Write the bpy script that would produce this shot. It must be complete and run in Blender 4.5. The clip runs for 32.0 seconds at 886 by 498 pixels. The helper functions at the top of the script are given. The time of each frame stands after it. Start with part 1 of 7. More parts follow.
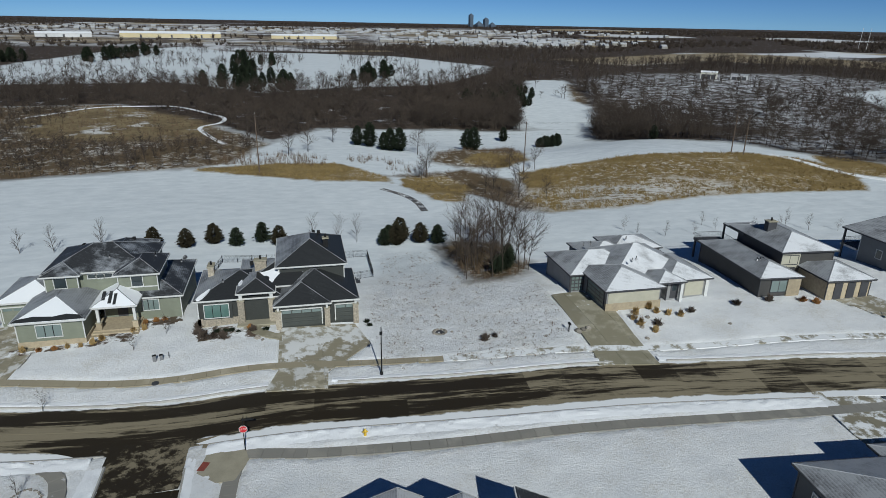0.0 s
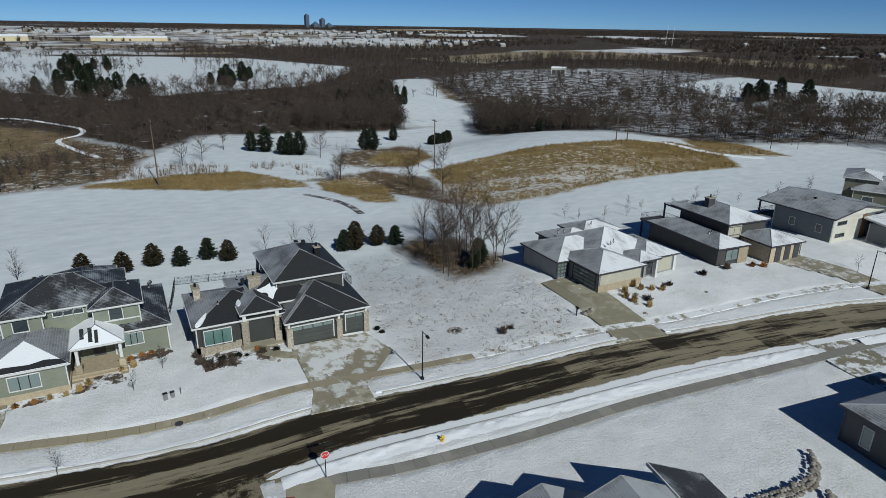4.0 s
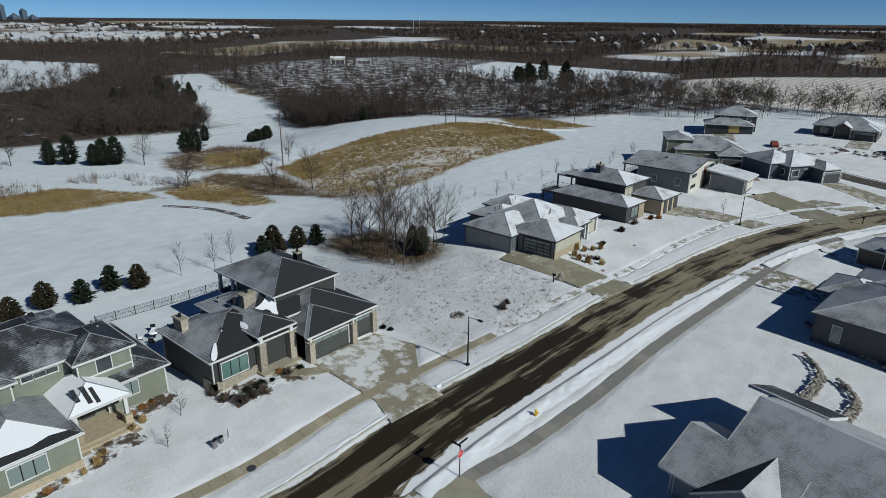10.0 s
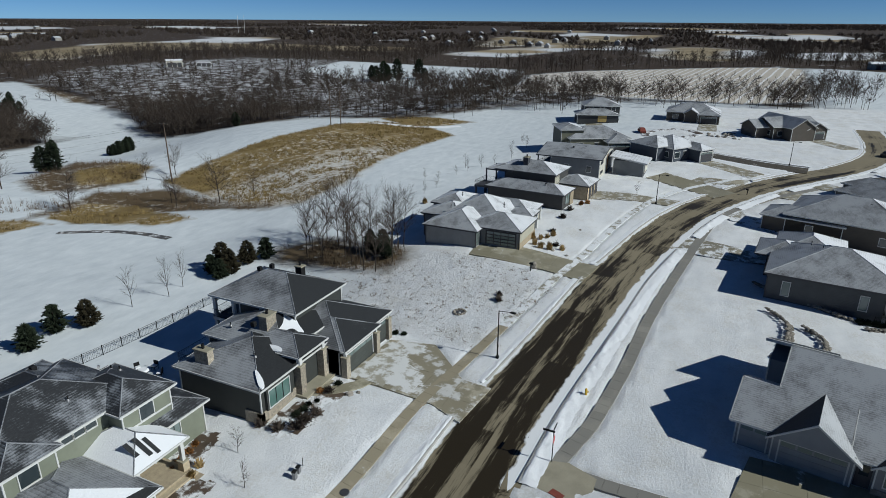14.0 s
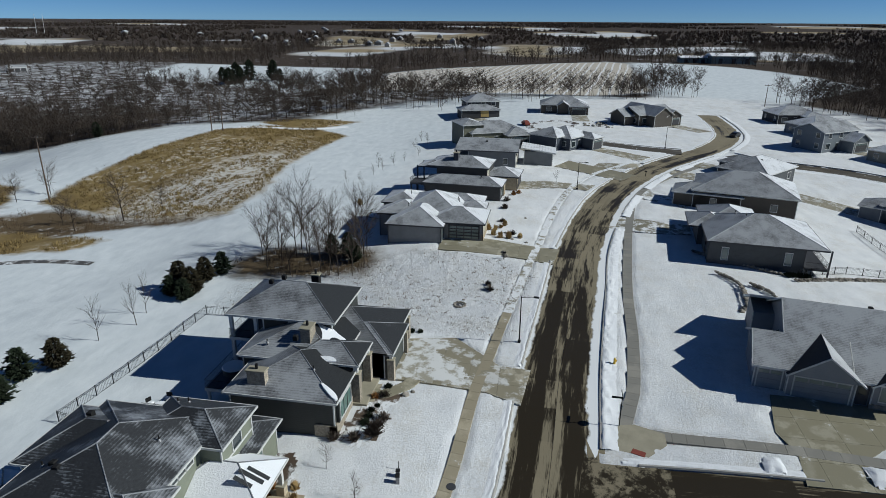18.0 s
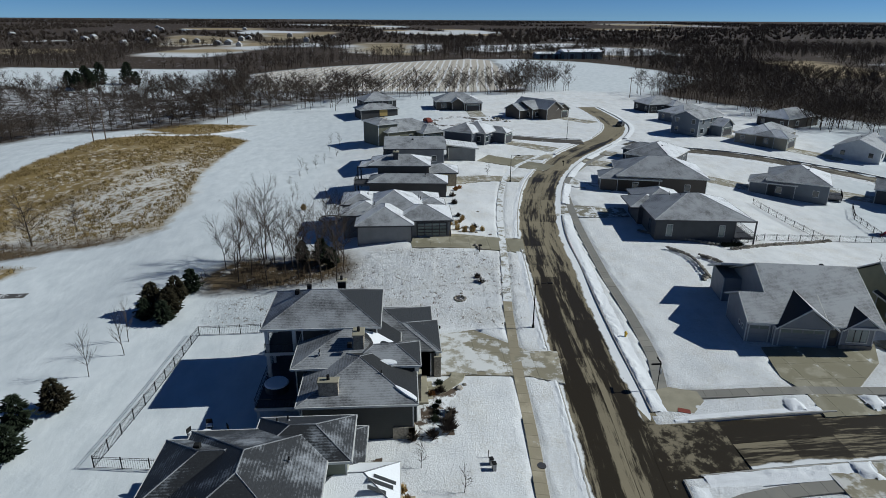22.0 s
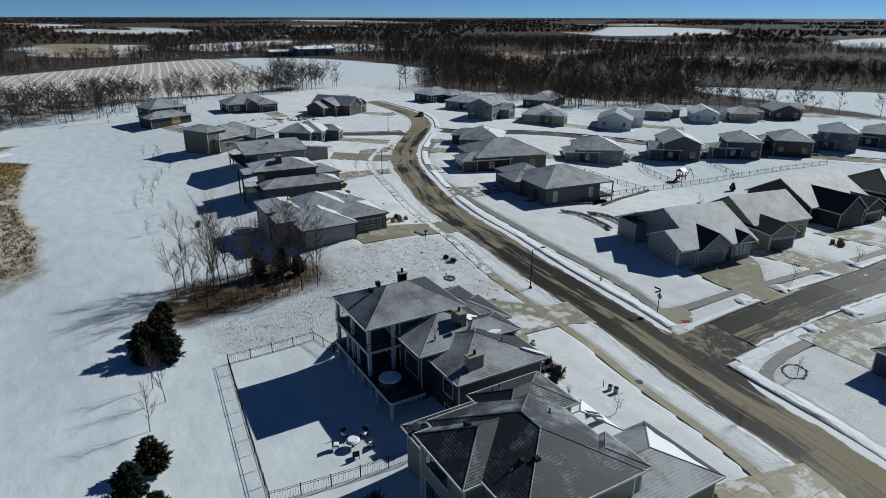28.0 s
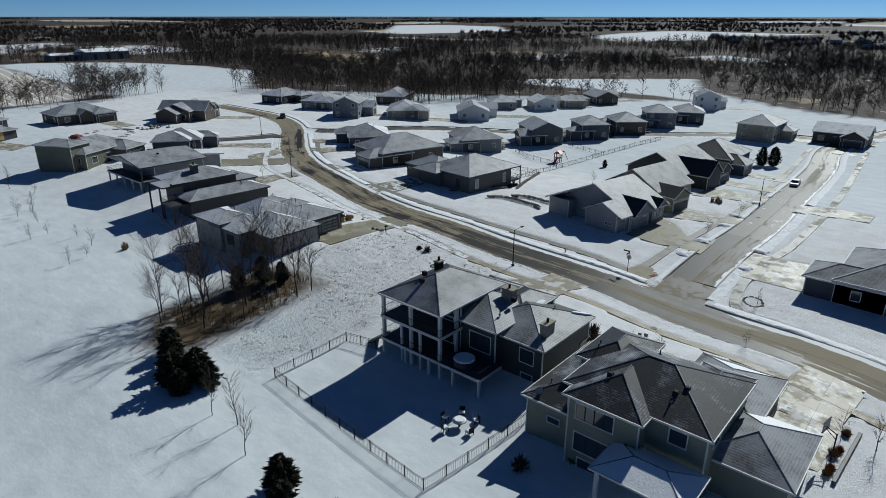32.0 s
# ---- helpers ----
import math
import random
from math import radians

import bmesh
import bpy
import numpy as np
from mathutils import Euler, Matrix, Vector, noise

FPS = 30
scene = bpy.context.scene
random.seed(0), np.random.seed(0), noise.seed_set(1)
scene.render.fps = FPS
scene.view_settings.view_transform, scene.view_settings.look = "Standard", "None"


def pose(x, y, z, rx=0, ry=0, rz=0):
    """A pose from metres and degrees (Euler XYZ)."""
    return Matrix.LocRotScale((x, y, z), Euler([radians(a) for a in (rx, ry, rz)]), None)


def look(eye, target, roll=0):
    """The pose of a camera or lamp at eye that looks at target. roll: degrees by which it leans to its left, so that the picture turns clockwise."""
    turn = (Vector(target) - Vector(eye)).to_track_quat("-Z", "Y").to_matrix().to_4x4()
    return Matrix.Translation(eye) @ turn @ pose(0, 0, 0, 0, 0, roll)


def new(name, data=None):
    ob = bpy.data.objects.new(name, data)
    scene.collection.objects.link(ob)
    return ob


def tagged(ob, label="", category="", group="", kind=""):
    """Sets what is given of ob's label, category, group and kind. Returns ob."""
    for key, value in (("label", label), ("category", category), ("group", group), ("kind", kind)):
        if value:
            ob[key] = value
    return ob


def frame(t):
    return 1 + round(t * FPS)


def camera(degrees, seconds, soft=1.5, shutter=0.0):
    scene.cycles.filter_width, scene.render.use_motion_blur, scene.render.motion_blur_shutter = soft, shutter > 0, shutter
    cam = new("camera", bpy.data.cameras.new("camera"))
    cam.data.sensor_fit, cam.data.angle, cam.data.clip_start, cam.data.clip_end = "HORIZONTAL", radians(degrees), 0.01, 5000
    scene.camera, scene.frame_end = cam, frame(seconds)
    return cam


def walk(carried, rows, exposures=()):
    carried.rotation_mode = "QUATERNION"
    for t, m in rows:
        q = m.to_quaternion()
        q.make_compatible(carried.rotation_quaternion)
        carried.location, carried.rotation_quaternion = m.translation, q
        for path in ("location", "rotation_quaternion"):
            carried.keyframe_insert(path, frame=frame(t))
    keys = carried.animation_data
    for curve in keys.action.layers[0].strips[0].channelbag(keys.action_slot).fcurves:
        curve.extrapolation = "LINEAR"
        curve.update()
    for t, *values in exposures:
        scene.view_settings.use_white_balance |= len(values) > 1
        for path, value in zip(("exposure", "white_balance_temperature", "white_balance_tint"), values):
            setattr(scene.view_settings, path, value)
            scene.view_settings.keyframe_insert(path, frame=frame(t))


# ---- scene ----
cam = camera(70.6, 32.0, 0.6)
METRES, EYE, TILT, LEAN, TURN = 168.0, 37.2, -19.95, -1.05, -12.9
ROWS = [
    (0.0, 0.0, 0.0, 0.0, 0.0, 0.0, -0.0),
    (0.5, -0.0145, 0.0008, 0.0001, -1.71, -0.0, 0.65),
    (1.0, -0.0284, 0.002, 0.0001, -3.29, -0.03, 1.26),
    (1.5, -0.043, 0.0033, 0.0005, -4.93, -0.08, 1.88),
    (2.0, -0.0576, 0.0051, 0.0007, -6.56, -0.11, 2.48),
    (2.5, -0.0722, 0.0073, 0.0015, -8.21, -0.19, 3.07),
    (3.0, -0.0864, 0.0103, 0.0023, -9.88, -0.28, 3.69),
    (3.5, -0.1005, 0.0137, 0.0029, -11.69, -0.41, 4.36),
    (5.5, -0.1556, 0.031, 0.0073, -18.62, -1.19, 6.86),
    (6.0, -0.1687, 0.0359, 0.0087, -20.45, -1.43, 7.51),
    (6.5, -0.1817, 0.0415, 0.0103, -22.36, -1.72, 8.16),
    (7.0, -0.1939, 0.047, 0.012, -24.22, -2.08, 8.8),
    (7.5, -0.206, 0.0528, 0.0139, -26.1, -2.55, 9.4),
    (8.0, -0.218, 0.0591, 0.0157, -27.95, -3.03, 9.97),
    (8.5, -0.2293, 0.0656, 0.0177, -29.67, -3.43, 10.52),
    (9.0, -0.2406, 0.0725, 0.0198, -31.39, -3.78, 11.05),
    (9.5, -0.2516, 0.0794, 0.0221, -33.13, -4.16, 11.58),
    (10.0, -0.2624, 0.0868, 0.0246, -34.92, -4.56, 12.09),
    (10.5, -0.2729, 0.0944, 0.0271, -36.63, -4.93, 12.59),
    (11.0, -0.2834, 0.1024, 0.0301, -38.39, -5.32, 13.08),
    (11.5, -0.2938, 0.1107, 0.0334, -40.23, -5.76, 13.57),
    (12.0, -0.3041, 0.1195, 0.037, -42.14, -6.23, 14.07),
    (12.5, -0.3145, 0.1289, 0.041, -44.1, -6.73, 14.54),
    (13.0, -0.3253, 0.1389, 0.0452, -46.16, -7.26, 15.03),
    (13.5, -0.3364, 0.1492, 0.0494, -48.25, -7.82, 15.5),
    (14.0, -0.3473, 0.1593, 0.0535, -50.26, -8.39, 15.91),
    (14.5, -0.3578, 0.1694, 0.0575, -52.24, -8.95, 16.3),
    (16.5, -0.3932, 0.213, 0.0738, -60.01, -11.26, 17.63),
    (17.0, -0.4006, 0.2245, 0.0784, -62.04, -11.91, 17.93),
    (17.5, -0.4076, 0.2358, 0.0829, -63.93, -12.49, 18.15),
    (18.0, -0.4143, 0.2478, 0.0872, -65.85, -13.1, 18.41),
    (18.5, -0.4205, 0.2591, 0.0916, -67.8, -13.77, 18.63),
    (19.0, -0.4261, 0.2703, 0.0956, -69.63, -14.36, 18.8),
    (19.5, -0.4311, 0.2817, 0.1002, -71.44, -14.98, 18.97),
    (20.0, -0.4357, 0.2929, 0.1048, -73.17, -15.58, 19.13),
    (20.5, -0.4401, 0.3042, 0.1094, -74.86, -16.16, 19.26),
    (21.0, -0.4444, 0.3161, 0.114, -76.57, -16.73, 19.37),
    (21.5, -0.4488, 0.3284, 0.119, -78.28, -17.31, 19.45),
    (22.0, -0.4539, 0.3414, 0.1241, -80.19, -17.96, 19.54),
    (22.5, -0.4593, 0.355, 0.1294, -82.15, -18.64, 19.61),
    (23.0, -0.465, 0.37, 0.1353, -84.13, -19.32, 19.62),
    (23.5, -0.4705, 0.386, 0.1416, -86.24, -20.05, 19.65),
    (24.0, -0.4752, 0.4028, 0.1481, -88.47, -20.84, 19.65),
    (24.5, -0.4783, 0.4198, 0.1542, -90.8, -21.64, 19.63),
    (26.5, -0.4832, 0.4896, 0.1814, -100.76, -25.08, 19.23),
    (27.0, -0.482, 0.5074, 0.188, -103.33, -25.95, 19.03),
    (27.5, -0.48, 0.525, 0.1945, -105.86, -26.8, 18.8),
    (28.0, -0.4775, 0.5429, 0.2011, -108.34, -27.6, 18.53),
    (28.5, -0.4741, 0.5607, 0.2077, -110.72, -28.36, 18.25),
    (29.0, -0.4698, 0.5785, 0.214, -113.04, -29.08, 17.94),
    (29.5, -0.4647, 0.596, 0.22, -115.27, -29.77, 17.61),
    (30.0, -0.459, 0.6134, 0.226, -117.6, -30.48, 17.24),
    (30.5, -0.4525, 0.6306, 0.2318, -120.07, -31.22, 16.84),
    (31.0, -0.4457, 0.6479, 0.2378, -122.66, -31.99, 16.37),
    (31.5, -0.4377, 0.6657, 0.2441, -125.23, -32.72, 15.86),
    (32.0, -0.4284, 0.6842, 0.2508, -127.71, -33.4, 15.33),
]
walk(cam, [(t, pose(0, 0, EYE, TILT, LEAN, TURN) @ pose(METRES * x, METRES * y, METRES * z, 90 + pitch, roll, yaw)) for t, x, y, z, yaw, pitch, roll in ROWS],
     ((0, 0.09, 5600, -2), (9, 0.11, 5600, -2), (16, 0.18, 5600, -2), (24, 0.22, 5560, -2), (32, 0.18, 5540, -2)))

# ---- daylight: low winter sun from the south, clear sky ----
SUN_UP, SUN_SIDE = radians(35.0), radians(3.0)
world = bpy.data.worlds.new("winter_sky")
scene.world = world
world.use_nodes = True
wn = world.node_tree.nodes
sky = wn.new("ShaderNodeTexSky")
sky.sky_type, sky.sun_disc = "NISHITA", False
sky.sun_elevation, sky.sun_rotation = SUN_UP, math.pi - SUN_SIDE
sky.air_density, sky.dust_density, sky.ozone_density = 0.38, 0.0, 5.0
wn["Background"].inputs["Strength"].default_value = 0.043
deep = wn.new("ShaderNodeMix")
deep.data_type, deep.blend_type = "RGBA", "MULTIPLY"
deep.inputs[0].default_value, deep.inputs[7].default_value = 1.0, (0.90, 0.98, 1.10, 1)
world.node_tree.links.new(sky.outputs[0], deep.inputs[6])
world.node_tree.links.new(deep.outputs[2], wn["Background"].inputs["Color"])
lamp = bpy.data.lights.new("sun", "SUN")
lamp.energy, lamp.angle, lamp.color = 3.7, radians(0.5), (1.0, 0.895, 0.80)
sun = new("sun", lamp)
sun.matrix_world = look((math.sin(SUN_SIDE) * 100, -100 * math.cos(SUN_SIDE), 100 * math.tan(SUN_UP)), (0, 0, 0))


# ---- materials ----
def nodes(name):
    m = bpy.data.materials.new(name)
    m.use_nodes = True
    t = m.node_tree
    return m, t, t.nodes["Principled BSDF"]


def add(t, kind, **inputs):
    n = t.nodes.new("ShaderNode" + kind)
    for key, value in inputs.items():
        n.inputs[key.replace("_", " ")].default_value = value
    return n


def noise_at(t, scale, detail=4.0, rough=0.6, stretch=None, src=None):
    """Noise over world position, stretched by axis."""
    pos = src if src is not None else add(t, "NewGeometry").outputs["Position"]
    if stretch:
        mp = add(t, "Mapping")
        mp.inputs["Scale"].default_value = stretch
        t.links.new(pos, mp.inputs["Vector"])
        pos = mp.outputs[0]
    n = add(t, "TexNoise", Scale=scale, Detail=detail, Roughness=rough)
    t.links.new(pos, n.inputs["Vector"])
    return n.outputs["Fac"]


def ramp(t, src, a, b, lo=(0, 0, 0, 1), hi=(1, 1, 1, 1)):
    r = add(t, "ValToRGB")
    r.color_ramp.elements[0].position, r.color_ramp.elements[1].position = a, b
    r.color_ramp.elements[0].color, r.color_ramp.elements[1].color = lo, hi
    t.links.new(src, r.inputs[0])
    return r.outputs[0]


def mix(t, fac, a, b, how="MIX"):
    n = t.nodes.new("ShaderNodeMix")
    n.data_type, n.blend_type = "RGBA", how
    for socket, value in ((n.inputs[0], fac), (n.inputs[6], a), (n.inputs[7], b)):
        if isinstance(value, (int, float)):
            socket.default_value = value
        elif isinstance(value, tuple):
            socket.default_value = (*value[:3], 1)
        else:
            t.links.new(value, socket)
    return n.outputs[2]


def calc(t, op, a, b=0.0, c=0.0):
    n = t.nodes.new("ShaderNodeMath")
    n.operation = op
    for socket, value in zip(n.inputs, (a, b, c)):
        if isinstance(value, (int, float)):
            socket.default_value = value
        else:
            t.links.new(value, socket)
    return n.outputs[0]


def bump(t, bsdf, height_out, strength, dist=0.05):
    b = add(t, "Bump", Strength=strength, Distance=dist)
    t.links.new(height_out, b.inputs["Height"])
    t.links.new(b.outputs[0], bsdf.inputs["Normal"])


def mat(name, c1, c2, scale=1.5, rough=0.8, relief=0.2, metal=0.0, fine=14.0, vary=0.0):
    """Two-scale mottled surface; vary: lightness change from piece to piece."""
    m, t, b = nodes(name)
    big, small = noise_at(t, scale), noise_at(t, scale * fine, 3)
    f = calc(t, "ADD", calc(t, "MULTIPLY", big, 0.65), calc(t, "MULTIPLY", small, 0.35))
    col = mix(t, ramp(t, f, 0.32, 0.68), c1, c2)
    if vary:
        r = add(t, "ObjectInfo").outputs["Random"]
        col = mix(t, 1.0, col, ramp(t, r, 0, 1, (1 - vary,) * 3 + (1,), (1 + vary,) * 3 + (1,)), "MULTIPLY")
    t.links.new(col, b.inputs["Base Color"])
    b.inputs["Roughness"].default_value, b.inputs["Metallic"].default_value, b.inputs["Specular IOR Level"].default_value = rough, metal, 0.5 if rough < 0.65 else 0.15
    if relief:
        bump(t, b, small, relief, 0.02)
    return m


def shingles(name, bare, frost, amount, blotch=0.35):
    """Roof shingles in courses; frost lies on them in patches and along the courses."""
    m, t, b = nodes(name)
    pos = add(t, "NewGeometry").outputs["Position"]
    sep = add(t, "SeparateXYZ")
    t.links.new(pos, sep.inputs[0])
    wob = noise_at(t, 1.3, 2)
    row = calc(t, "FRACT", calc(t, "ADD", calc(t, "MULTIPLY", sep.outputs["Z"], 11.0), calc(t, "MULTIPLY", wob, 0.5)))
    tabs = noise_at(t, 5.0, 2, 0.7, (1, 1, 2.2))
    patch = noise_at(t, 0.35, 5, 0.65)
    f = calc(t, "ADD", calc(t, "MULTIPLY", patch, 1.0 + blotch), calc(t, "ADD", calc(t, "MULTIPLY", row, 0.22), calc(t, "MULTIPLY", tabs, 0.45)))
    mid = 0.5 * (1 + blotch) + 0.335 + (0.5 - amount) * 0.9
    f = ramp(t, calc(t, "MULTIPLY", f, 0.5), (mid - 0.22) / 2, (mid + 0.22) / 2)
    col = mix(t, ramp(t, tabs, 0.3, 0.7), bare, tuple(v * 1.7 for v in bare))
    t.links.new(mix(t, f, col, frost), b.inputs["Base Color"])
    b.inputs["Roughness"].default_value, b.inputs["Specular IOR Level"].default_value = 0.6, 0.45
    bump(t, b, calc(t, "ADD", row, calc(t, "MULTIPLY", tabs, 0.6)), 0.5, 0.03)
    return m


def plain_snow(name, tint, dirt, scale=0.6):
    m, t, b = nodes(name)
    big, small = noise_at(t, scale, 6, 0.65), noise_at(t, scale * 9, 5, 0.7)
    f = calc(t, "ADD", calc(t, "MULTIPLY", big, 0.5), calc(t, "MULTIPLY", small, 0.5))
    t.links.new(mix(t, ramp(t, f, 0.58, 0.75), tint, dirt), b.inputs["Base Color"])
    b.inputs["Roughness"].default_value, b.inputs["Specular IOR Level"].default_value = 0.8, 0.15
    bump(t, b, small, 0.7, 0.08)
    return m


def glass(name, tint):
    m, t, b = nodes(name)
    b.inputs["Base Color"].default_value = (*tint, 1)
    b.inputs["Roughness"].default_value = 0.06
    b.inputs["Specular IOR Level"].default_value = 0.9
    return m


SNOW = (0.80, 0.81, 0.83)
# frost-free shingles; also used to paint shade on some north slopes
SHINGLE_BARE_SHADE = shingles("shingles_bare_shade", (0.016, 0.017, 0.018), (0.6, 0.62, 0.64), -0.1)
SHINGLE_DARK = shingles("shingles_dark", (0.02, 0.021, 0.023), (0.32, 0.335, 0.36), 0.24, 0.9)
SHINGLE_THIN = shingles("shingles_thin_frost", (0.018, 0.019, 0.021), (0.30, 0.32, 0.35), 0.12, 0.9)
SHINGLE_DUST = shingles("shingles_dusted", (0.05, 0.05, 0.053), (0.30, 0.31, 0.325), 0.58)
SHINGLE_MID = shingles("shingles_half_frosted", (0.075, 0.075, 0.078), (0.34, 0.35, 0.365), 0.62)
SHINGLE_FROST = shingles("shingles_frosted", (0.11, 0.11, 0.113), (0.40, 0.41, 0.425), 0.7)
SHINGLE_SNOWY = shingles("shingles_snowy", (0.16, 0.16, 0.163), (0.68, 0.69, 0.71), 0.74)
SNOW_ROOF = plain_snow("roof_snow", SNOW, (0.6, 0.61, 0.63))
SNOW_PATCH = plain_snow("snow_patch", SNOW, (0.7, 0.7, 0.7))
SNOW_BANK = plain_snow("snow_bank", SNOW, (0.55, 0.55, 0.54), 1.2)
TRIM = mat("white_trim", (0.62, 0.62, 0.60), (0.52, 0.52, 0.5), 2, 0.6, 0.05)
TRIM_DARK = mat("dark_trim", (0.06, 0.06, 0.065), (0.04, 0.04, 0.045), 2, 0.6, 0.05)
STONE = mat("ledge_stone", (0.50, 0.44, 0.34), (0.17, 0.15, 0.125), 4.5, 0.9, 0.9, 0, 4, 0.25)
STONE_TAN = mat("tan_stone", (0.45, 0.38, 0.26), (0.30, 0.25, 0.18), 2.4, 0.9, 0.6, 0, 6, 0.2)
ROCK = mat("field_rock", (0.30, 0.27, 0.23), (0.15, 0.14, 0.12), 2.2, 0.95, 0.8, 0, 6, 0.3)
CONCRETE = mat("concrete", (0.36, 0.33, 0.25), (0.26, 0.24, 0.18), 0.7, 0.85, 0.2, 0, 20, 0.07)
CONCRETE_WET = mat("kerb_concrete", (0.42, 0.41, 0.38), (0.30, 0.29, 0.27), 0.9, 0.8, 0.2)
METAL_BLACK = mat("black_metal", (0.012, 0.012, 0.013), (0.02, 0.02, 0.02), 4, 0.7, 0.05, 0.0)
METAL_GREY = mat("grey_metal", (0.2, 0.2, 0.21), (0.3, 0.3, 0.3), 4, 0.5, 0.05, 0.6)
WOOD_POLE = mat("weathered_pole", (0.16, 0.12, 0.09), (0.09, 0.07, 0.055), 3, 0.9, 0.3)
BARK = mat("bark", (0.070, 0.057, 0.046), (0.040, 0.032, 0.027), 3, 0.95, 0.5)
TWIGS = mat("twigs", (0.095, 0.075, 0.060), (0.055, 0.043, 0.035), 2, 0.95, 0.0)
WOODS = mat("far_twigs", (0.082, 0.064, 0.050), (0.038, 0.031, 0.027), 0.02, 0.95, 0.0)
NEEDLES = mat("needles", (0.022, 0.030, 0.016), (0.012, 0.016, 0.010), 2, 0.9, 0.0)
CEDAR_NEEDLES = mat("cedar_needles", (0.032, 0.026, 0.014), (0.019, 0.018, 0.010), 2, 0.9, 0.0)
DRY_GRASS = mat("dry_grass", (0.27, 0.20, 0.085), (0.17, 0.125, 0.055), 0.3, 0.95, 0.0)
BRUSH = mat("dry_brush", (0.17, 0.12, 0.075), (0.10, 0.072, 0.048), 0.5, 0.95, 0.0)
PANE = glass("window_glass", (0.03, 0.04, 0.045))
PANE_PALE = glass("blind_glass", (0.16, 0.20, 0.19))
RED = mat("red_paint", (0.5, 0.02, 0.03), (0.45, 0.02, 0.03), 4, 0.5, 0.0)
YELLOW = mat("yellow_paint", (0.62, 0.42, 0.03), (0.55, 0.36, 0.03), 4, 0.5, 0.0)
BRICK_RED = mat("red_pad", (0.24, 0.07, 0.05), (0.17, 0.05, 0.04), 4, 0.8, 0.3)
SIDINGS = {}


def siding(name, c, lap=True):
    """Lap siding: horizontal courses with a slight shadow step."""
    if name in SIDINGS:
        return SIDINGS[name]
    m, t, b = nodes(name)
    pos = add(t, "NewGeometry").outputs["Position"]
    sep = add(t, "SeparateXYZ")
    t.links.new(pos, sep.inputs[0])
    row = calc(t, "FRACT", calc(t, "MULTIPLY", sep.outputs["Z"], 5.0))
    f = ramp(t, noise_at(t, 0.8, 5), 0.3, 0.7)
    col = mix(t, f, c, tuple(v * 0.82 for v in c))
    t.links.new(col, b.inputs["Base Color"])
    b.inputs["Roughness"].default_value = 0.7
    if lap:
        bump(t, b, row, 0.5, 0.03)
    SIDINGS[name] = m
    return m


CHARCOAL = siding("charcoal_siding", (0.044, 0.047, 0.043))
SAGE = siding("sage_siding", (0.21, 0.225, 0.17))
GREY = siding("grey_siding", (0.20, 0.20, 0.20))

# ---- mesh helpers ----
def mesh_of(name, verts, faces, material=None, smooth=False):
    me = bpy.data.meshes.new(name)
    me.from_pydata([tuple(v) for v in verts], [], [tuple(f) for f in faces])
    if material:
        me.materials.append(material)
    if smooth:
        me.polygons.foreach_set("use_smooth", [True] * len(me.polygons))
    me.update()
    return me


class Geo:
    """Gathers vertices and faces for one mesh."""

    def __init__(self):
        self.v, self.f = [], []

    def poly(self, pts, faces):
        n = len(self.v)
        self.v += [tuple(p) for p in pts]
        self.f += [tuple(i + n for i in f) for f in faces]
        return self

    def box(self, x0, x1, y0, y1, z0, z1):
        p = [(x, y, z) for z in (z0, z1) for y in (y0, y1) for x in (x0, x1)]
        return self.poly(p, ((0, 2, 3, 1), (4, 5, 7, 6), (0, 1, 5, 4), (2, 6, 7, 3), (0, 4, 6, 2), (1, 3, 7, 5)))

    def block(self, x0, x1, y0, y1, z0, z1, c=0.02):
        """A box with chamfered upper edges."""
        p = [(x0, y0, z0), (x1, y0, z0), (x1, y1, z0), (x0, y1, z0), (x0, y0, z1 - c), (x1, y0, z1 - c), (x1, y1, z1 - c), (x0, y1, z1 - c),
             (x0 + c, y0 + c, z1), (x1 - c, y0 + c, z1), (x1 - c, y1 - c, z1), (x0 + c, y1 - c, z1)]
        return self.poly(p, ((3, 2, 1, 0), (0, 1, 5, 4), (1, 2, 6, 5), (2, 3, 7, 6), (3, 0, 4, 7), (4, 5, 9, 8), (5, 6, 10, 9), (6, 7, 11, 10), (7, 4, 8, 11), (8, 9, 10, 11)))

    def tube(self, a, b, r0, r1, n=6, cap=True):
        a, b = Vector(a), Vector(b)
        d = (b - a).normalized() if (b - a).length > 1e-6 else Vector((0, 0, 1))
        u = d.orthogonal().normalized()
        w = d.cross(u)
        k = len(self.v)
        for c, r in ((a, r0), (b, r1)):
            for i in range(n):
                q = 2 * math.pi * i / n
                self.v.append(tuple(c + (u * math.cos(q) + w * math.sin(q)) * r))
        for i in range(n):
            j = (i + 1) % n
            self.f.append((k + i, k + j, k + n + j, k + n + i))
        if cap:
            self.f.append(tuple(k + n + i for i in range(n)))
            self.f.append(tuple(k + n - 1 - i for i in range(n)))
        return self

    def slab(self, pts, thick):
        """A sheet of the given thickness below the polygon pts."""
        n = len(pts)
        low = [(p[0], p[1], p[2] - thick) for p in pts]
        faces = [tuple(range(n)), tuple(range(2 * n - 1, n - 1, -1))] + [(i, i + n, (i + 1) % n + n, (i + 1) % n) for i in range(n)]
        return self.poly(list(pts) + low, faces)


def put(name, geo, material, smooth=False, label="", category="", group="", kind=""):
    return tagged(new(name, mesh_of(name, geo.v, geo.f, material, smooth)), label, category, group, kind)


